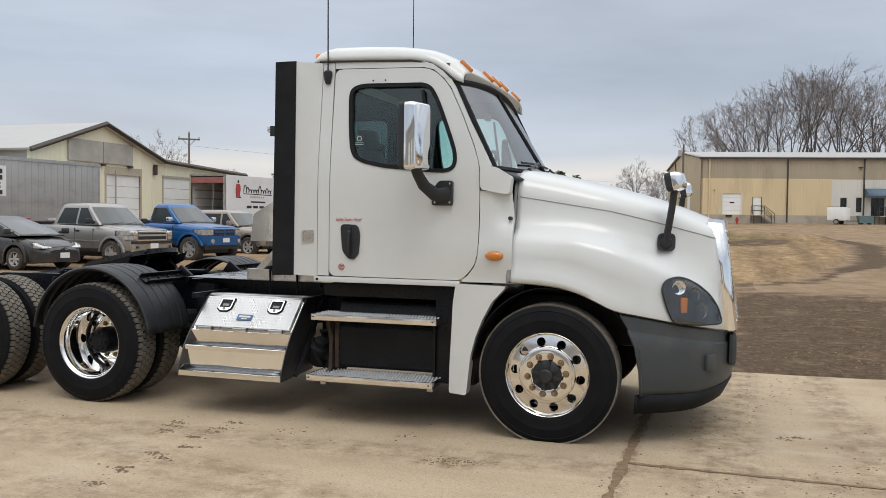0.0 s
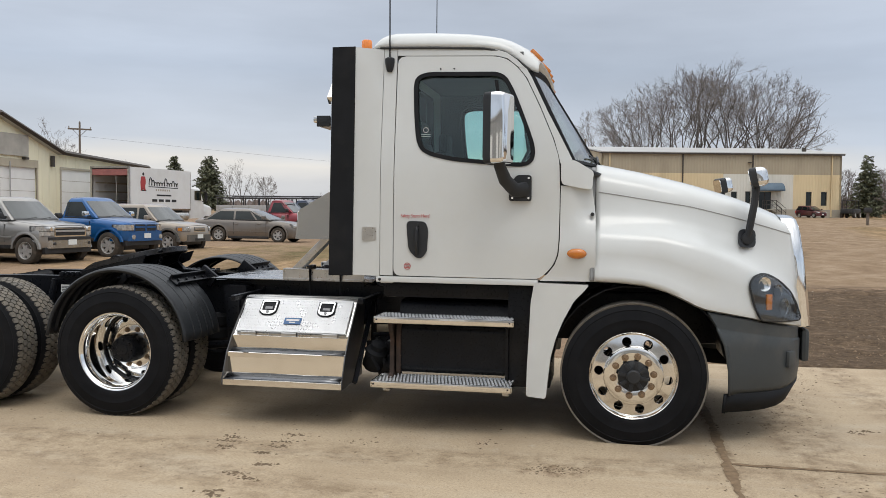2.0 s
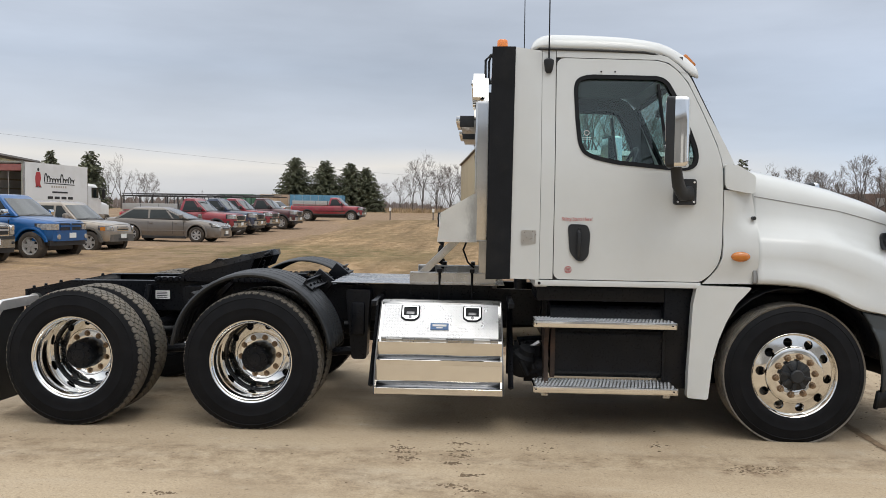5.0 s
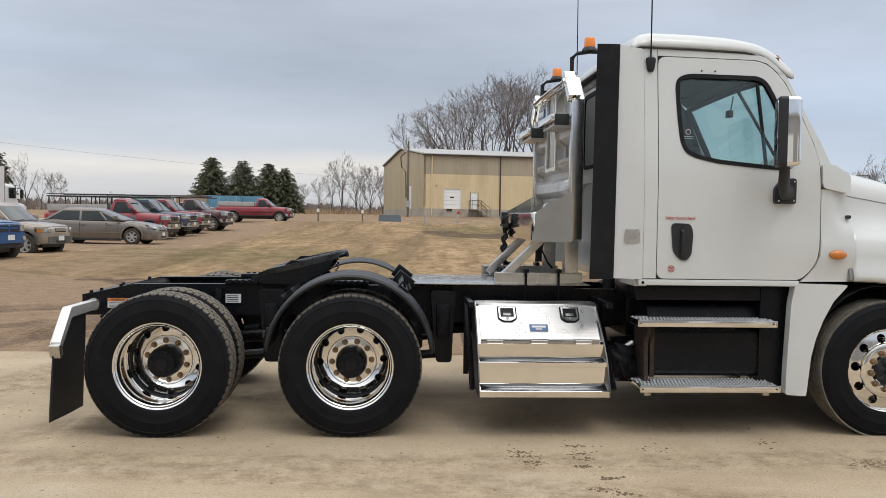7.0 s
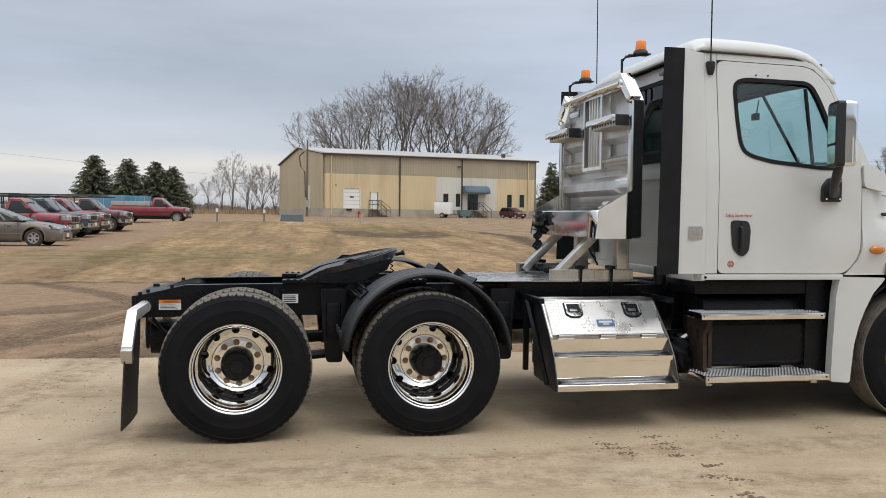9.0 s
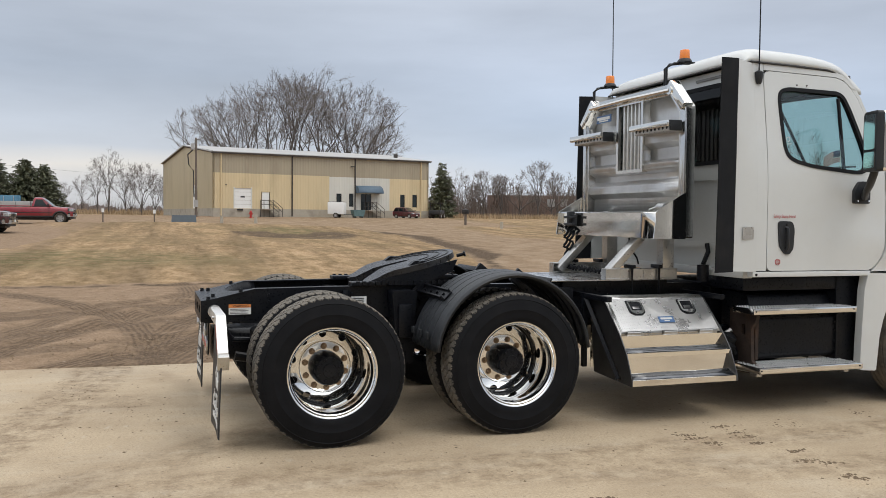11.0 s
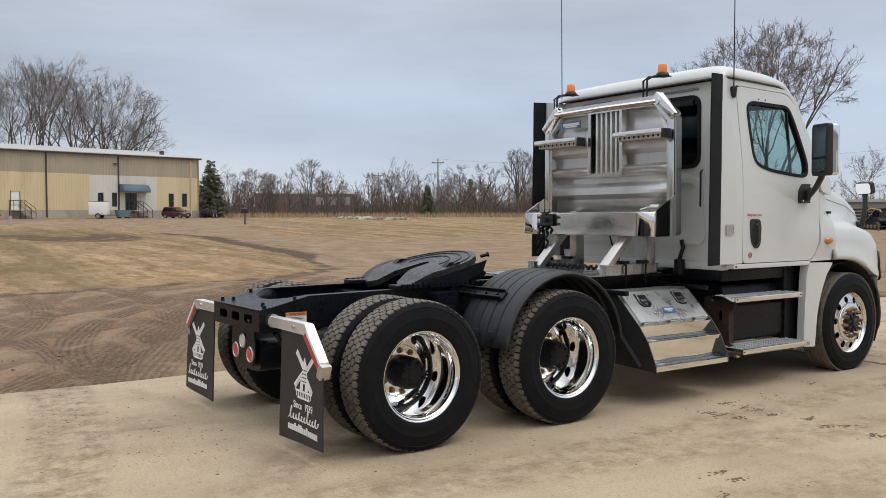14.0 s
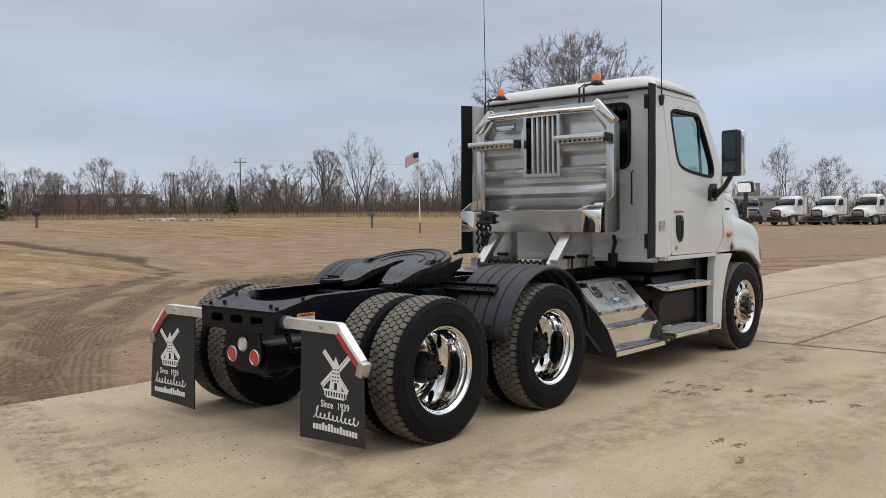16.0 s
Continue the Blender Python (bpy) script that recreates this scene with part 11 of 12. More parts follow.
    for px_, py_, lb in ((18.9, 66.3, "dark mailbox on a post"), (40.6, 49.9, "mailbox with blue paper tube")):
        v = thing("mailbox", pose(px_, py_, rise(px_, py_), 0, 0, 30), lb, "mailbox")
        box_part("post", -0.08, 0.08, -0.08, 0.08, -0.2, 1.0, WOOD_POLE, v)
        box_part("box", -0.2, 0.2, -0.28, 0.28, 1.0, 1.4, CAR_BLACK if "dark" in lb else GREEN_BOX, v, 0.08)
    # utility poles
    def pole(x, y, h, lb="weathered wooden utility pole with crossarm", rz=0, arm=1.1):
        v = thing("utility_pole", pose(x, y, rise(x, y), 0, 0, rz), lb, "pole", "utility poles")
        bm = B()
        cyl(bm, (0, 0, -0.5), (0, 0, h), 0.14, 0.09, 10)
        part("pole_shaft", bm, WOOD_POLE, v)
        if arm:
            box_part("crossarm", -arm, arm, -0.07, 0.07, h - 0.75, h - 0.6, WOOD_POLE, v)
            for u in (-arm + 0.1, 0, arm - 0.1):
                bm = B()
                cyl(bm, (u, 0, h - 0.6), (u, 0, h - 0.4 + (0.55 if u == 0 else 0)), 0.06, n=6)
                part("insulator", bm, GREY_BED, v)
            bm = B()
            tube(bm, [(-arm * 0.6, 0.05, h - 0.7), (0, 0.1, h - 1.4), (arm * 0.6, 0.05, h - 0.7)], 0.03, 4)
            part("brace", bm, WOOD_POLE, v)
        return v
    pole(-53.3, 69.7, 9.2, rz=40)
    pole(76.3, 123, 10.4, rz=-30)
    pole(98, 183.6, 11.0, rz=-30)
    pole(133, 175, 13, rz=-30)
    pole(90, 40.9, 9.7, rz=30, arm=0.9)
    v = pole(-4.0, 82.5, 7.9, "service pole with meter by the warehouse", arm=0)
    box_part("meter_box", -0.2, 0.2, -0.3, -0.15, 1.0, 1.7, GREY_BED, v)
    box_part("transformer", -0.5, -0.15, -0.2, 0.2, 6.7, 7.3, GREY_BED, v)
    bm = B()
    tube(bm, [(-0.2, 0, 6.8), (-0.8, 0, 6.2), (-0.7, 0, 5.2), (-0.25, 0, 4.6), (-0.2, 0, 2)], 0.06, 5)
    part("service_cable", bm, CAR_BLACK, v)
    # overhead wires
    w = thing("overhead_wires", pose(0, 0, 0), "thin sagging overhead wires", "wires")
    for a, b in (((-53.3, 69.7, 8.9), (-120, 130, 9)), ((-53.3, 69.7, 8.9), (30, 190, 9)), ((76.3, 123, 12), (98, 183.6, 12)), ((76.3, 123, 12), (90, 40.9, 9.5))):
        a, b = Vector(a), Vector(b)
        bm = B()
        tube(bm, [a.lerp(b, i / 12) + Vector((0, 0, -1.6 * (1 - (2 * i / 12 - 1) ** 2))) for i in range(13)], 0.009, 3)
        part("wire", bm, CAR_BLACK, w)
    # flag on a white pole
    fx, fy = 34.7, 38.3
    v = thing("flagpole", pose(fx, fy, rise(fx, fy), 0, 0, -45), "white flagpole with a striped flag", "flagpole")
    bm = B()
    cyl(bm, (0, 0, 0), (0, 0, 6.1), 0.045, 0.03, 8)
    part("pole", bm, INK_WHITE, v)
    bm = B()
    cyl(bm, (0, 0, -0.05), (0, 0, 0.75), 0.06, 0.06, 8)
    part("pole_sleeve", bm, WOOD_POLE, v)
    def cloth(u, k):
        """u along the fly, k up the hoist: the flag streams to one side and droops."""
        return (-1.0 * u, 0.08 * math.sin(u * 7 + k), 5.85 - 0.35 * u * u - 0.75 * (1 - k) - 0.1 * u)
    for i in range(13):
        bm = B()
        u0 = 0.42 if i > 5 else 0.0
        loft(bm, [[cloth(u0 + (1 - u0) * q / 8, i / 13), cloth(u0 + (1 - u0) * q / 8, (i + 1) / 13)] for q in range(9)])
        o = part("flag_stripe", bm, TAPE_RED if i % 2 == 0 else INK_WHITE, v, "", 60)
        thicken(o, 0.006)
    bm = B()
    loft(bm, [[cloth(0.42 * q / 4, 6 / 13), cloth(0.42 * q / 4, 1.0)] for q in range(5)])
    thicken(part("flag_canton", bm, shader("navy_cloth", (0.02, 0.03, 0.10), 0.8, vary=0.1), v, "", 60), 0.006)
    # heap of broken concrete by the woods
    rng = random.Random(3)
    verts, faces = [], []
    for _ in range(110):
        u = rng.uniform(-3.8, 3.8)
        cx, cy = 38.4 + 0.87 * u, 79.0 - 0.49 * u + rng.gauss(0, 0.5)
        s = rng.uniform(0.15, 0.42)
        k = len(verts)
        for dx, dy, dz in ((-1, -1, 0), (1, -1, 0), (1, 1, 0), (-1, 1, 0), (-1, -1, 0.7), (1, -1, 0.7), (1, 1, 0.7), (-1, 1, 0.7)):
            verts.append((cx + s * (dx + rng.uniform(-0.3, 0.3)), cy + s * (dy + rng.uniform(-0.3, 0.3)), rise(cx, cy) - 0.1 + s * (dz + rng.uniform(0, 0.4))))
        faces += [(k, k + 1, k + 5, k + 4), (k + 1, k + 2, k + 6, k + 5), (k + 2, k + 3, k + 7, k + 6), (k + 3, k, k + 4, k + 7), (k + 4, k + 5, k + 6, k + 7)]
    tagged(raw("rubble_heap", verts, faces, PALE_STONE), "long low heap of broken concrete", "rubble", kind="stuff")
    # low dark building in the woods
    v = thing("brick_depot", pose(60, 144, rise(60, 144), 0, 0, -25), "low dark brick building among trees", "building")
    box_part("depot_wall", -9, 9, -6, 6, 0, 4.3, shader("dark_brick", (0.2, 0.14, 0.115), 0.9, vary=0.2, scale=0.4), v)
    for k in range(3):
        box_part("depot_window", 2 + 2.4 * k, 3.4 + 2.4 * k, -6.05, -5.98, 2.2, 3.6, GREY_BED, v)
    v = thing("maroon_sign", pose(-43, 60, rise(-43, 60), 0, 0, 30), "maroon road sign board on posts", "sign")
    box_part("board", -1.6, 1.6, -0.1, 0.1, 3.0, 4.3, MAROON, v)
    box_part("board", -1.6, 1.6, -0.1, 0.1, 2.1, 2.95, GREY_BED, v)
    for u in (-1.2, 1.2):
        box_part("post", u - 0.1, u + 0.1, -0.08, 0.08, -0.2, 3.0, WOOD_POLE, v)
    for k in range(3):
        box_part("writing_bar", -1.2, 1.1 - 0.3 * k, -0.12, -0.1, 3.9 - 0.33 * k, 4.05 - 0.33 * k, INK_WHITE, v)


odds_and_ends()


# ---- plants ----
def stick(verts, faces, a, b, r0, r1, n):
    """A tapered stick between two points, added to plain lists."""
    ax, ay, az = b[0] - a[0], b[1] - a[1], b[2] - a[2]
    ln = math.sqrt(ax * ax + ay * ay + az * az) or 1e-6
    ax, ay, az = ax / ln, ay / ln, az / ln
    if abs(az) < 0.9:
        ux, uy, uz = ay, -ax, 0.0
    else:
        ux, uy, uz = 0.0, az, -ay
    k = math.sqrt(ux * ux + uy * uy + uz * uz)
    ux, uy, uz = ux / k, uy / k, uz / k
    vx, vy, vz = ay * uz - az * uy, az * ux - ax * uz, ax * uy - ay * ux
    s = len(verts)
    for p, r in ((a, r0), (b, r1)):
        for i in range(n):
            c, d = math.cos(2 * math.pi * i / n) * r, math.sin(2 * math.pi * i / n) * r
            verts.append((p[0] + ux * c + vx * d, p[1] + uy * c + vy * d, p[2] + uz * c + vz * d))
    for i in range(n):
        j = (i + 1) % n
        faces.append((s + i, s + j, s + n + j, s + n + i))


def spike(verts, faces, a, b, r):
    """A fine twig that runs out to a point."""
    ax, ay, az = b[0] - a[0], b[1] - a[1], b[2] - a[2]
    k = math.hypot(ax, ay)
    px_, py_ = (ay / k * r, -ax / k * r) if k > 1e-6 else (r, 0.0)
    n = len(verts)
    verts.extend([(a[0] + px_, a[1] + py_, a[2] - 0.4 * r), (a[0] - px_, a[1] - py_, a[2] - 0.4 * r), (a[0], a[1], a[2] + r), (b[0], b[1], b[2])])
    faces.extend([(n, n + 1, n + 3), (n + 1, n + 2, n + 3), (n + 2, n, n + 3)])


def spreading_tree(name, seed, height, label, group, limbs=6, fan=40, fork=0.14, r=0.34, m=None, spread=0.46, depth=5, twigs=4, shoots=0.35):
    """A bare tree: limbs fork again and again inside a dome and end in sprays of twigs."""
    rng = random.Random(seed)
    wood, fine = ([], []), ([], [])
    reach, low = height * spread, height * (0.36 if spread > 0.3 else 0.5)

    def outside(p):
        k = (p.z - low) / (height - low) if p.z > low else (low - p.z) / (height * 0.34)
        return (p.x * p.x + p.y * p.y) / (reach * reach) + k * k > rng.uniform(0.84, 1.06)

    def off(ax, tilt, lift=0.0):
        a = rng.random() * 2 * math.pi
        side = ax.orthogonal().normalized()
        side = side * math.cos(a) + ax.cross(side) * math.sin(a)
        d = ax * math.cos(tilt) + side * math.sin(tilt)
        d.z += lift
        return d.normalized()

    def spray(p, d, length):
        for _ in range(twigs):
            q, e = p - d * (length * rng.uniform(0.0, 0.8)), off(d, radians(rng.uniform(15, 55)), 0.03)
            k = length * rng.uniform(0.35, 0.75)
            mid = q + e * k * 0.55
            tip = mid + off(e, radians(rng.uniform(5, 30)), 0.03) * k * 0.45
            spike(*fine, q, tip, 0.014)
            spike(*fine, mid, mid + off(e, radians(rng.uniform(25, 55)), 0.0) * k * 0.55, 0.011)
            spike(*fine, q + e * k * 0.25, q + e * k * 0.25 + off(e, radians(rng.uniform(30, 65)), 0.0) * k * 0.5, 0.011)

    def grow(p, d, length, r0, level):
        segs = 4 if level < 2 else 3
        r1 = max(0.011, r0 * 0.64)
        out = wood if level < 3 else fine
        n = 7 if level == 0 else 5 if level < 3 else 3
        for i in range(segs):
            wob = 0.09 if level < 2 else 0.13
            d = (d + Vector((rng.gauss(0, wob), rng.gauss(0, wob), rng.gauss(0, wob * 0.6) + (0.04 if level < 2 else 0.0)))).normalized()
            q = p + d * (length / segs)
            stick(*out, p, q, r0 + (r1 - r0) * i / segs, r0 + (r1 - r0) * (i + 1) / segs, n)
            p = q
            if level and level < depth and rng.random() < shoots:
                grow(p, off(d, radians(rng.uniform(30, 60)), 0.02), length * rng.uniform(0.45, 0.7), r1 * 0.55, min(depth, level + 2))
            if outside(p):
                spray(p, d, length * 0.9)
                return
        if level >= depth:
            spray(p, d, length * 1.1)
            return
        for k in range(2 if rng.random() < 0.72 else 3):
            grow(p, off(d, radians(rng.uniform(10, 34) if k else rng.uniform(6, 22)), 0.04), length * rng.uniform(0.68, 0.88), r1 * (0.92 if k == 0 else 0.74), level + 1)

    h0 = height * fork
    base = Vector((0, 0, -0.3))
    stick(*wood, base, Vector((0, 0, h0 * 0.5)), r * 1.15, r * 0.95, 9)
    stick(*wood, Vector((0, 0, h0 * 0.5)), Vector((0, 0, h0)), r * 0.95, r * 0.85, 9)
    for k in range(limbs):
        az = 2 * math.pi * (k + rng.uniform(-0.3, 0.3)) / limbs
        tilt = radians(rng.uniform(3, 12) if k == 0 else rng.uniform(fan * 0.4, fan))
        d = Vector((math.sin(tilt) * math.cos(az), math.sin(tilt) * math.sin(az), math.cos(tilt)))
        grow(Vector((0, 0, h0 * rng.uniform(0.72, 1.0))), d, height * rng.uniform(0.22, 0.30), r * rng.uniform(0.45, 0.62), 0)
    t = thing(name, m or pose(0, 0, 0), label, "tree", group)
    raw("trunk", *wood, BARK, t, "", True)
    raw("crown", *fine, TWIG, t, "fine bare twigs")
    return t


def spruce(m, seed, h, w, label, group, full=1.0):
    """Tapered trunk, drooping whorls of boughs hung with needle sprays."""
    rng = random.Random(seed)
    tv, tf, cv, cf = [], [], [], []
    stick(tv, tf, (0, 0, -0.2), (0, 0, h * 0.97), h * 0.022, 0.02, 7)
    z = h * 0.07
    while z < h * 0.98:
        k = 1 - z / h
        n = max(4, int(9 * k + 4))
        for i in range(n):
            a = 2 * math.pi * (i + rng.random()) / n
            if rng.random() > full:
                continue
            ln = w * (k ** 0.58) * rng.uniform(0.65, 1.15) + 0.1
            dz = -0.12 * ln + rng.uniform(-0.25, 0.3)
            tip = (ln * math.cos(a), ln * math.sin(a), z + dz)
            stick(tv, tf, (0, 0, z), tip, 0.03, 0.008, 3)
            m_ = max(3, int(ln * 6))
            for j in range(m_):
                u = (j + 0.6) / m_
                bx, by, bz = tip[0] * u, tip[1] * u, z + dz * u + rng.uniform(-0.16, 0.2)
                for _ in range(3):
                    b = a + rng.uniform(-1.5, 1.5)
                    l2 = rng.uniform(0.22, 0.55) * (1.15 - 0.4 * u)
                    ex, ey, ez = bx + l2 * math.cos(b), by + l2 * math.sin(b), bz + rng.uniform(-0.34, 0.1)
                    s = len(cv)
                    px_, py_ = -math.sin(b) * 0.12, math.cos(b) * 0.12
                    cv.extend([(bx + px_, by + py_, bz), (bx - px_, by - py_, bz), (ex, ey, ez), (bx, by, bz - 0.12)])
                    cf.extend([(s, s + 1, s + 2), (s, s + 3, s + 2)])
        z += h * 0.019 * rng.uniform(0.8, 1.2)
    t = thing("spruce_tree", m, label, "tree", group)
    raw("trunk", tv, tf, BARK, t)
    raw("crown", cv, cf, NEEDLE, t, "dark green needle boughs")
    return t


def plants():
    # cottonwoods behind the warehouse
    lb = "tall bare cottonwood behind the warehouse"
    a = spreading_tree("cottonwood", 5, 20.0, lb, "cottonwoods", 6, 42, 0.14, 0.36, None, 0.44, 5, 4)
    b = spreading_tree("cottonwood", 12, 21.0, lb, "cottonwoods", 6, 46, 0.12, 0.38, None, 0.48, 5, 4)
    spots = [(-0.5, 112, 0.76, b, 0), (3.5, 115, 0.92, a, 40), (7.5, 113, 0.97, b, 100), (11.5, 116, 1.02, a, 190), (15.5, 114, 1.0, b, 250), (19.0, 116, 0.95, a, 300), (20.5, 114, 0.7, a, 20)]
    for i, (x, y, k, src, rz) in enumerate(spots):
        copy_thing(src, pose(x, y, rise(x, y), 0, 0, rz)).scale = (k, k, k)
    # the pair of trees beyond the tractor
    spreading_tree("roadside_tree", 14, 13.3, "broad bare tree beyond the tractor", "roadside trees", 7, 50, 0.17, 0.26, pose(40.0, 28.8, rise(41, 28)), 0.56, 6, 4, 0.3)
    # slender single trees
    e = spreading_tree("slender_tree", 3, 12, "slender bare tree at the field's edge", "slender trees", 6, 34, 0.16, 0.15, pose(-17.5, 163.7, rise(0, 160)), 0.30, 4, 4)
    f = spreading_tree("slender_tree", 8, 9.5, "slender bare tree at the field's edge", "slender trees", 7, 42, 0.15, 0.13, pose(-11.4, 153.4, rise(0, 150)), 0.36, 4, 4)
    more = [(e, -19.6, 165, 0.72), (e, -14.5, 161, 0.8), (f, -9.2, 157, 0.8), (f, -13.4, 158, 0.66), (e, -22.5, 168, 0.6), (f, -26, 166, 0.65), (f, -7.5, 160, 0.62), (f, -61.7, 135, 0.68), (f, -61.5, 89.5, 0.68), (e, 100, 37.5, 0.85), (f, 103, 33, 0.9), (e, 96, 55, 0.8), (f, 90, 62, 0.75), (f, 10, 170, 0.7),
            (e, 34, 160, 0.8), (f, 92, 140, 0.9), (e, 118, 118, 1.0), (f, 123, 110, 1.0), (e, 86, 134, 0.8), (f, 112, 125, 0.9), (e, 128, 104, 0.9), (f, 134, 96, 0.85), (e, 104, 133, 0.95)]
    for i, (src, x, y, k) in enumerate(more):
        copy_thing(src, pose(x, y, rise(x, y), 0, 0, 67 * i)).scale = (k, k, k)
    for o in (a, b):
        for ch in [*o.children_recursive, o]:
            bpy.data.objects.remove(ch)
    # spruces
    g = "spruces"
    for k, (x, y, h, w) in enumerate(((-38.6, 144.4, 9.6, 5.2), (-33.2, 144.2, 9.2, 4.6), (-28.6, 143.9, 8.8, 4.4), (-26.0, 145, 8.0, 4.0), (-61, 102, 7.6, 2.4), (-51.6, 93.8, 7.2, 2.5), (28.6, 104.4, 7.6, 2.3), (64.9, 108.6, 5.0, 1.2), (94, 138, 8, 1.9))):
        spruce(pose(x, y, rise(x, y)), 40 + k, h, w, "dark green spruce tree" if k < 4 else "thin dark spruce tree with gaps between its boughs", g, 1.0 if k < 4 else 0.7 if k < 6 else 0.5)
    # trees that stand out along the edge of the woods
    lb = "bare woodland tree at the field's edge"
    wt = [spreading_tree("woodland_tree", 51, 9.5, lb, "woodland trees", 5, 44, 0.2, 0.17, None, 0.40, 4, 3), spreading_tree("woodland_tree", 52, 11.5, lb, "woodland trees", 4, 24, 0.2, 0.16, None, 0.24, 4, 3), spreading_tree("woodland_tree", 53, 8.0, lb, "woodland trees", 6, 60, 0.22, 0.17, None, 0.5, 4, 4), spreading_tree("woodland_tree", 54, 10.9, lb, "woodland trees", 7, 30, 0.30, 0.24, None, 0.30, 5, 4)]
    rng = random.Random(61)
    # the ones that rise above the rest: x, y, kind, scale
    for x, y, q, k in ((50.2, 121.3, 0, 0.98), (53.0, 122.1, 2, 0.95), (54.9, 120.1, 1, 0.66), (64.1, 117.3, 1, 0.86), (65.6, 116.0, 1, 0.8), (64.4, 113.6, 1, 0.75), (70.7, 108.3, 2, 1.04), (73.6, 106.2, 2, 1.05), (76.6, 106.4, 2, 0.98), (78.9, 103.4, 3, 1.0), (84.3, 101.5, 1, 1.2), (87.5, 102.6, 1, 1.15), (41.4, 122.8, 0, 0.8), (38.8, 124.9, 2, 0.85), (44.8, 123.6, 0, 0.73), (47.5, 122.5, 2, 0.88), (35.5, 126.0, 0, 0.72), (61.2, 122.4, 2, 0.7), (68.0, 112.0, 2, 0.9),
                       (-65.4, 132.9, 1, 0.78), (-67.0, 132.0, 1, 0.68), (-63.5, 134.0, 1, 0.58), (-73.0, 86.5, 1, 0.9), (-70.8, 87.0, 1, 0.97), (-68.6, 88.0, 1, 0.85)):
        copy_thing(wt[q], pose(x, y, rise(x, y), 0, 0, rng.uniform(0, 360))).scale = (k, k, k)
    for i in range(30):
        az, dist = radians(13.5 + 41 * (i + rng.random()) / 30), rng.uniform(146, 168)
        x, y = -8 + dist * math.sin(az), -5 + dist * math.cos(az)
        k = rng.uniform(1.1, 1.3) if i in (24, 27, 29) else rng.uniform(0.5, 0.85)
        copy_thing(wt[1] if k >= 1.1 else rng.choice(wt[:3]), pose(x, y, rise(x, y), 0, 0, rng.uniform(0, 360))).scale = (k, k, k)
    for i in range(14):
        az, dist = radians(57 + 24 * (i + rng.random()) / 14), rng.uniform(150, 190)
        x, y = -8 + dist * math.sin(az), -5 + dist * math.cos(az)
        k = rng.uniform(0.6, 0.95)
        copy_thing(rng.choice(wt[:3]), pose(x, y, rise(x, y), 0, 0, rng.uniform(0, 360))).scale = (k, k, k)
    for o in wt:
        for ch in [*o.children_recursive, o]:
            bpy.data.objects.remove(ch)
    # woods along the field: many stems and brush, one mass
    rng = random.Random(17)
    verts, faces = [], []

    def sapling(x, y, h):
        z = rise(x, y)
        n = rng.randint(1, 3)
        for _ in range(n):
            lean = rng.gauss(0, 0.12), rng.gauss(0, 0.12)
            p = Vector((x + rng.gauss(0, 0.3), y + rng.gauss(0, 0.3), z - 0.2))
            d = Vector((lean[0], lean[1], 1))
            L = h * rng.uniform(0.7, 1.0)
            r = h * 0.011
            mid = p + d * L * 0.5 + Vector((rng.gauss(0, 0.25), rng.gauss(0, 0.25), 0))
            tip = mid + d * L * 0.5 + Vector((rng.gauss(0, 0.3), rng.gauss(0, 0.3), 0))
            stick(verts, faces, p, mid, r, r * 0.65, 4)
            stick(verts, faces, mid, tip, r * 0.65, 0.012, 3)
            for k in range(rng.randint(9, 14)):
                u = rng.uniform(0.22, 0.97)
                b = p.lerp(mid, u * 2) if u < 0.5 else mid.lerp(tip, u * 2 - 1)
                a = rng.random() * 6.283
                l1 = h * rng.uniform(0.12, 0.26) * (1.25 - u)
                e1 = b + Vector((math.cos(a) * l1 * 0.7, math.sin(a) * l1 * 0.7, l1 * rng.uniform(0.5, 1.0)))
                stick(verts, faces, b, e1, r * 0.32, 0.012, 3)
                for q in range(5):
                    a2 = a + rng.uniform(-1.3, 1.3)
                    b2 = b.lerp(e1, rng.uniform(0.3, 0.9))
                    l2 = l1 * rng.uniform(0.4, 0.75)
                    spike(verts, faces, b2, b2 + Vector((math.cos(a2) * l2 * 0.7, math.sin(a2) * l2 * 0.7, l2 * rng.uniform(0.4, 0.95))), 0.024)

    for _ in range(700):
        az = radians(rng.uniform(13, 54))
        dist = rng.uniform(150, 195)
        x, y = -8 + dist * math.sin(az), -5 + dist * math.cos(az)
        sapling(x, y, rng.choice((4.5, 5.5, 6.5, 7.5, 8.5)) * rng.uniform(0.8, 1.15))
    for _ in range(90):
        az = radians(rng.uniform(56, 84))
        dist = rng.uniform(170, 230)
        sapling(-8 + dist * math.sin(az), -5 + dist * math.cos(az), rng.uniform(5, 9))
    for _ in range(130):
        az = radians(rng.uniform(-52, 10))
        dist = rng.uniform(210, 330)
        sapling(dist * math.sin(az), -5 + dist * math.cos(az), rng.uniform(2.5, 6))
    # brush under the stems
    for _ in range(8000):
        az = radians(rng.choice((rng.uniform(13, 56), rng.uniform(13, 56), rng.uniform(13, 90), rng.uniform(-52, 13))))
        dist = rng.uniform(150, 200) if az > 0.2 else rng.uniform(190, 300)
        x, y = -8 + dist * math.sin(az), -5 + dist * math.cos(az)
        z = rise(x, y)
        for _ in range(4):
            p = (x + rng.gauss(0, 0.8), y + rng.gauss(0, 0.8), z)
            h = rng.uniform(1.2, 4.2)
            spike(verts, faces, p, (p[0] + rng.gauss(0, 0.5), p[1] + rng.gauss(0, 0.5), z + h), 0.04)
    tagged(raw("distant_woods", verts, faces, BRUSH), "bare grey-brown woods and brush along the fields", "woods", kind="stuff")
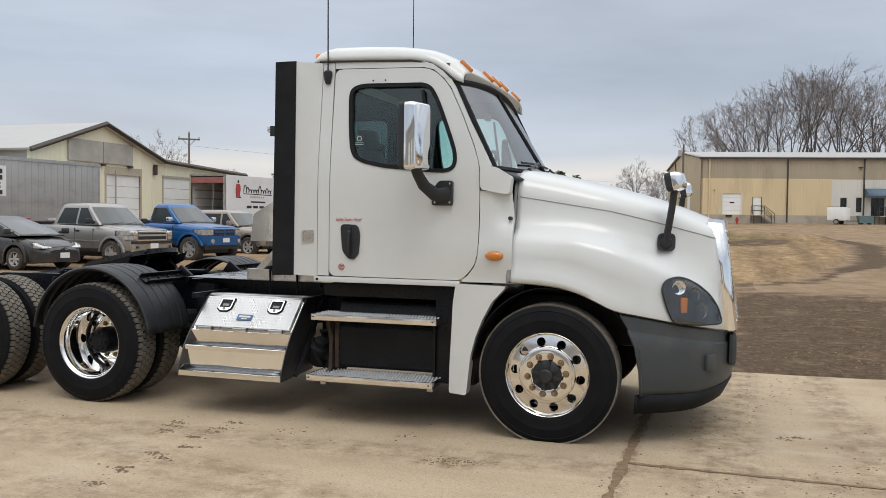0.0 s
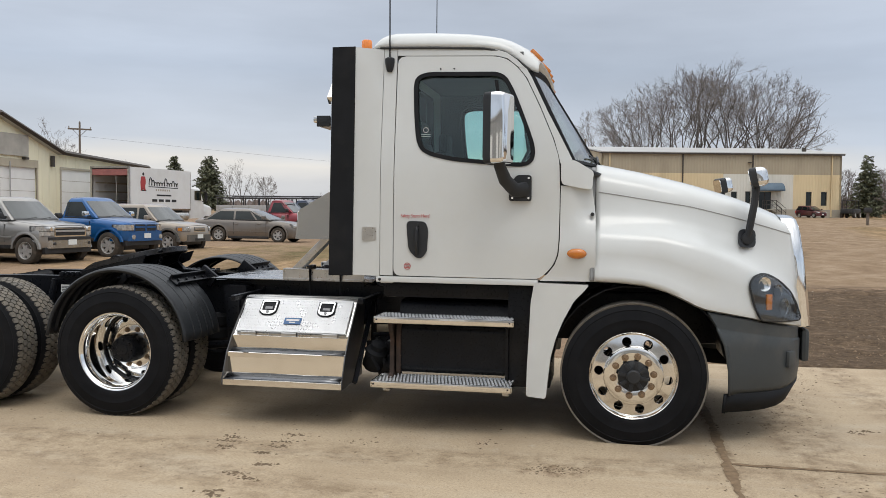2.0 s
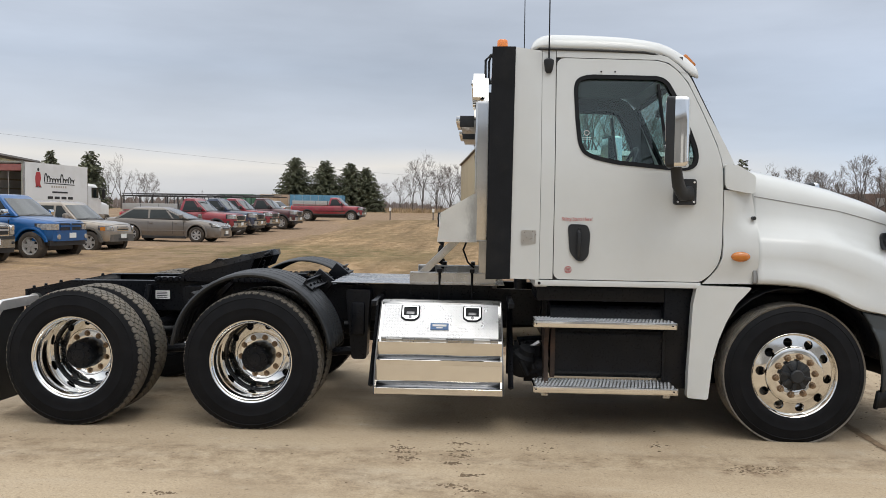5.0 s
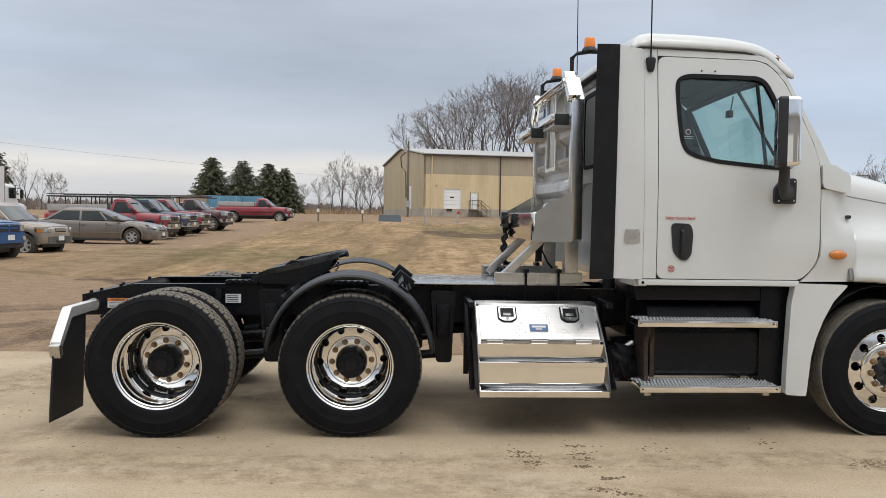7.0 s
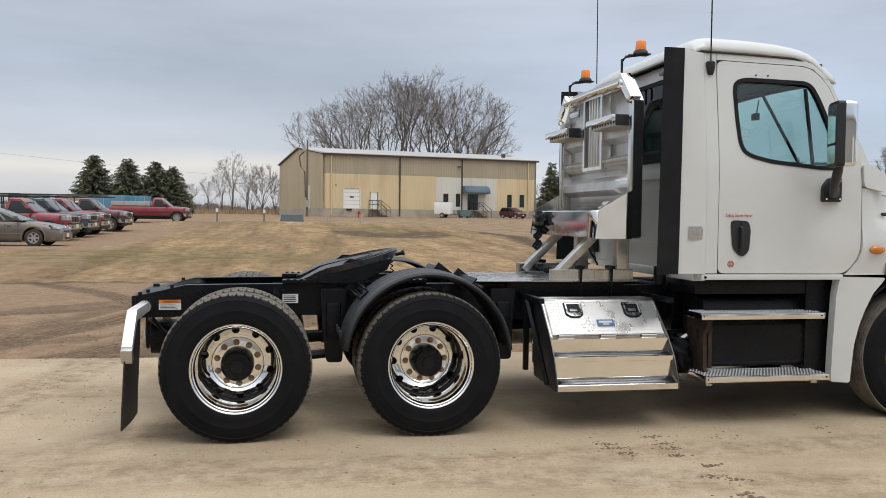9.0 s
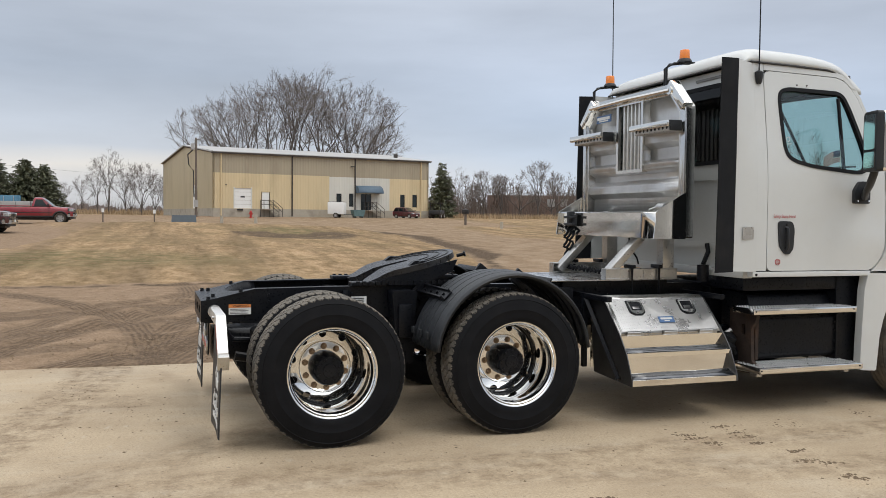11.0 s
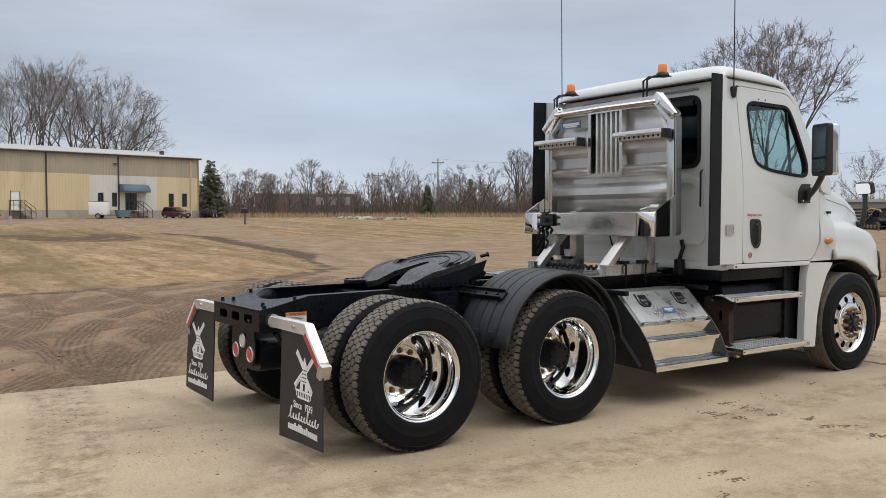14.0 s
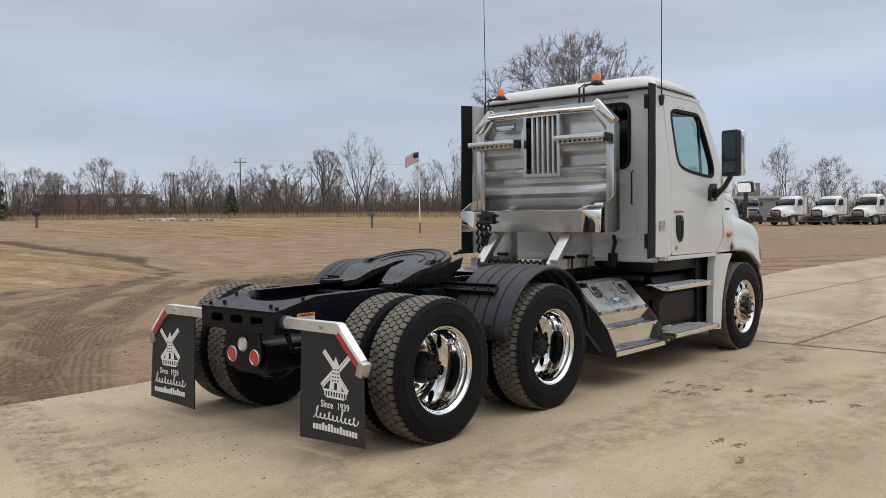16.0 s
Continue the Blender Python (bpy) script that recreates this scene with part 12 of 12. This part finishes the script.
    # far tree belt on the horizon, distance haze put into its colour
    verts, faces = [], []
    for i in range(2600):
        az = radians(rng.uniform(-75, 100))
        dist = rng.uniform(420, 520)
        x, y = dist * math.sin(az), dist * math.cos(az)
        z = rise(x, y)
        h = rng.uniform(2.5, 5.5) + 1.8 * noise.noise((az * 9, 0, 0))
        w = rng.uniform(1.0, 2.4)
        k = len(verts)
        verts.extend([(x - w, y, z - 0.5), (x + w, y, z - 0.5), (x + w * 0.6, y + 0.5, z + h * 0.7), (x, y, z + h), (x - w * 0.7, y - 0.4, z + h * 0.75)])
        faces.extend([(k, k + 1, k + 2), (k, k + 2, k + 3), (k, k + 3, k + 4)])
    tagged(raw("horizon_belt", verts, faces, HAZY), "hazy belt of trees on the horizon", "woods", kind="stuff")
    # tall straw at the foot of the woods and in the verge
    verts, faces = [], []

    def blade(x, y, h, w, lean):
        z = rise(x, y)
        a = rng.random() * 6.283
        k = len(verts)
        c, s = math.cos(a) * w, math.sin(a) * w
        verts.extend([(x - c, y - s, z - 0.03), (x + c, y + s, z - 0.03), (x + rng.gauss(0, lean), y + rng.gauss(0, lean), z + h)])
        faces.append((k, k + 1, k + 2))

    for _ in range(15000):
        az = radians(rng.uniform(12, 75))
        dist = rng.uniform(118, 152)
        blade(-8 + dist * math.sin(az), -5 + dist * math.cos(az), rng.uniform(0.3, 0.95), 0.07, 0.15)
    for _ in range(5000):
        x = rng.uniform(-60, 0)
        blade(x, rng.uniform(150, 190), rng.uniform(0.4, 1.2), 0.1, 0.2)
    tagged(raw("tall_straw", verts, faces, STRAW), "tall dry straw in front of the woods", "grass", kind="stuff")
    me = ground.data
    # clods in the bare soil
    verts, faces = [], []
    co = [v.co for v in me.vertices if 2.5 < v.co.y < 13 and -13 < v.co.x < 11]
    for p in co:
        if noise.noise((p.x * 0.5, p.y * 0.6, 7)) > -0.1:
            for _ in range(rng.randint(0, 2)):
                x, y, s = p.x + rng.uniform(-0.14, 0.14), p.y + rng.uniform(-0.11, 0.11), rng.choice((0.006, 0.009, 0.013, 0.022))
                k = len(verts)
                m_ = 5
                for i in range(m_):
                    a = 2 * math.pi * i / m_ + rng.random()
                    verts.append((x + s * math.cos(a), y + s * math.sin(a), p.z - 0.01))
                verts.append((x + rng.gauss(0, s * 0.3), y + rng.gauss(0, s * 0.3), p.z + s * rng.uniform(0.25, 0.6)))
                faces.extend((k + i, k + (i + 1) % m_, k + m_) for i in range(m_))
    tagged(raw("soil_clods", verts, faces, SOIL_CLOD), "loose clods of brown soil", "soil", kind="stuff")


plants()
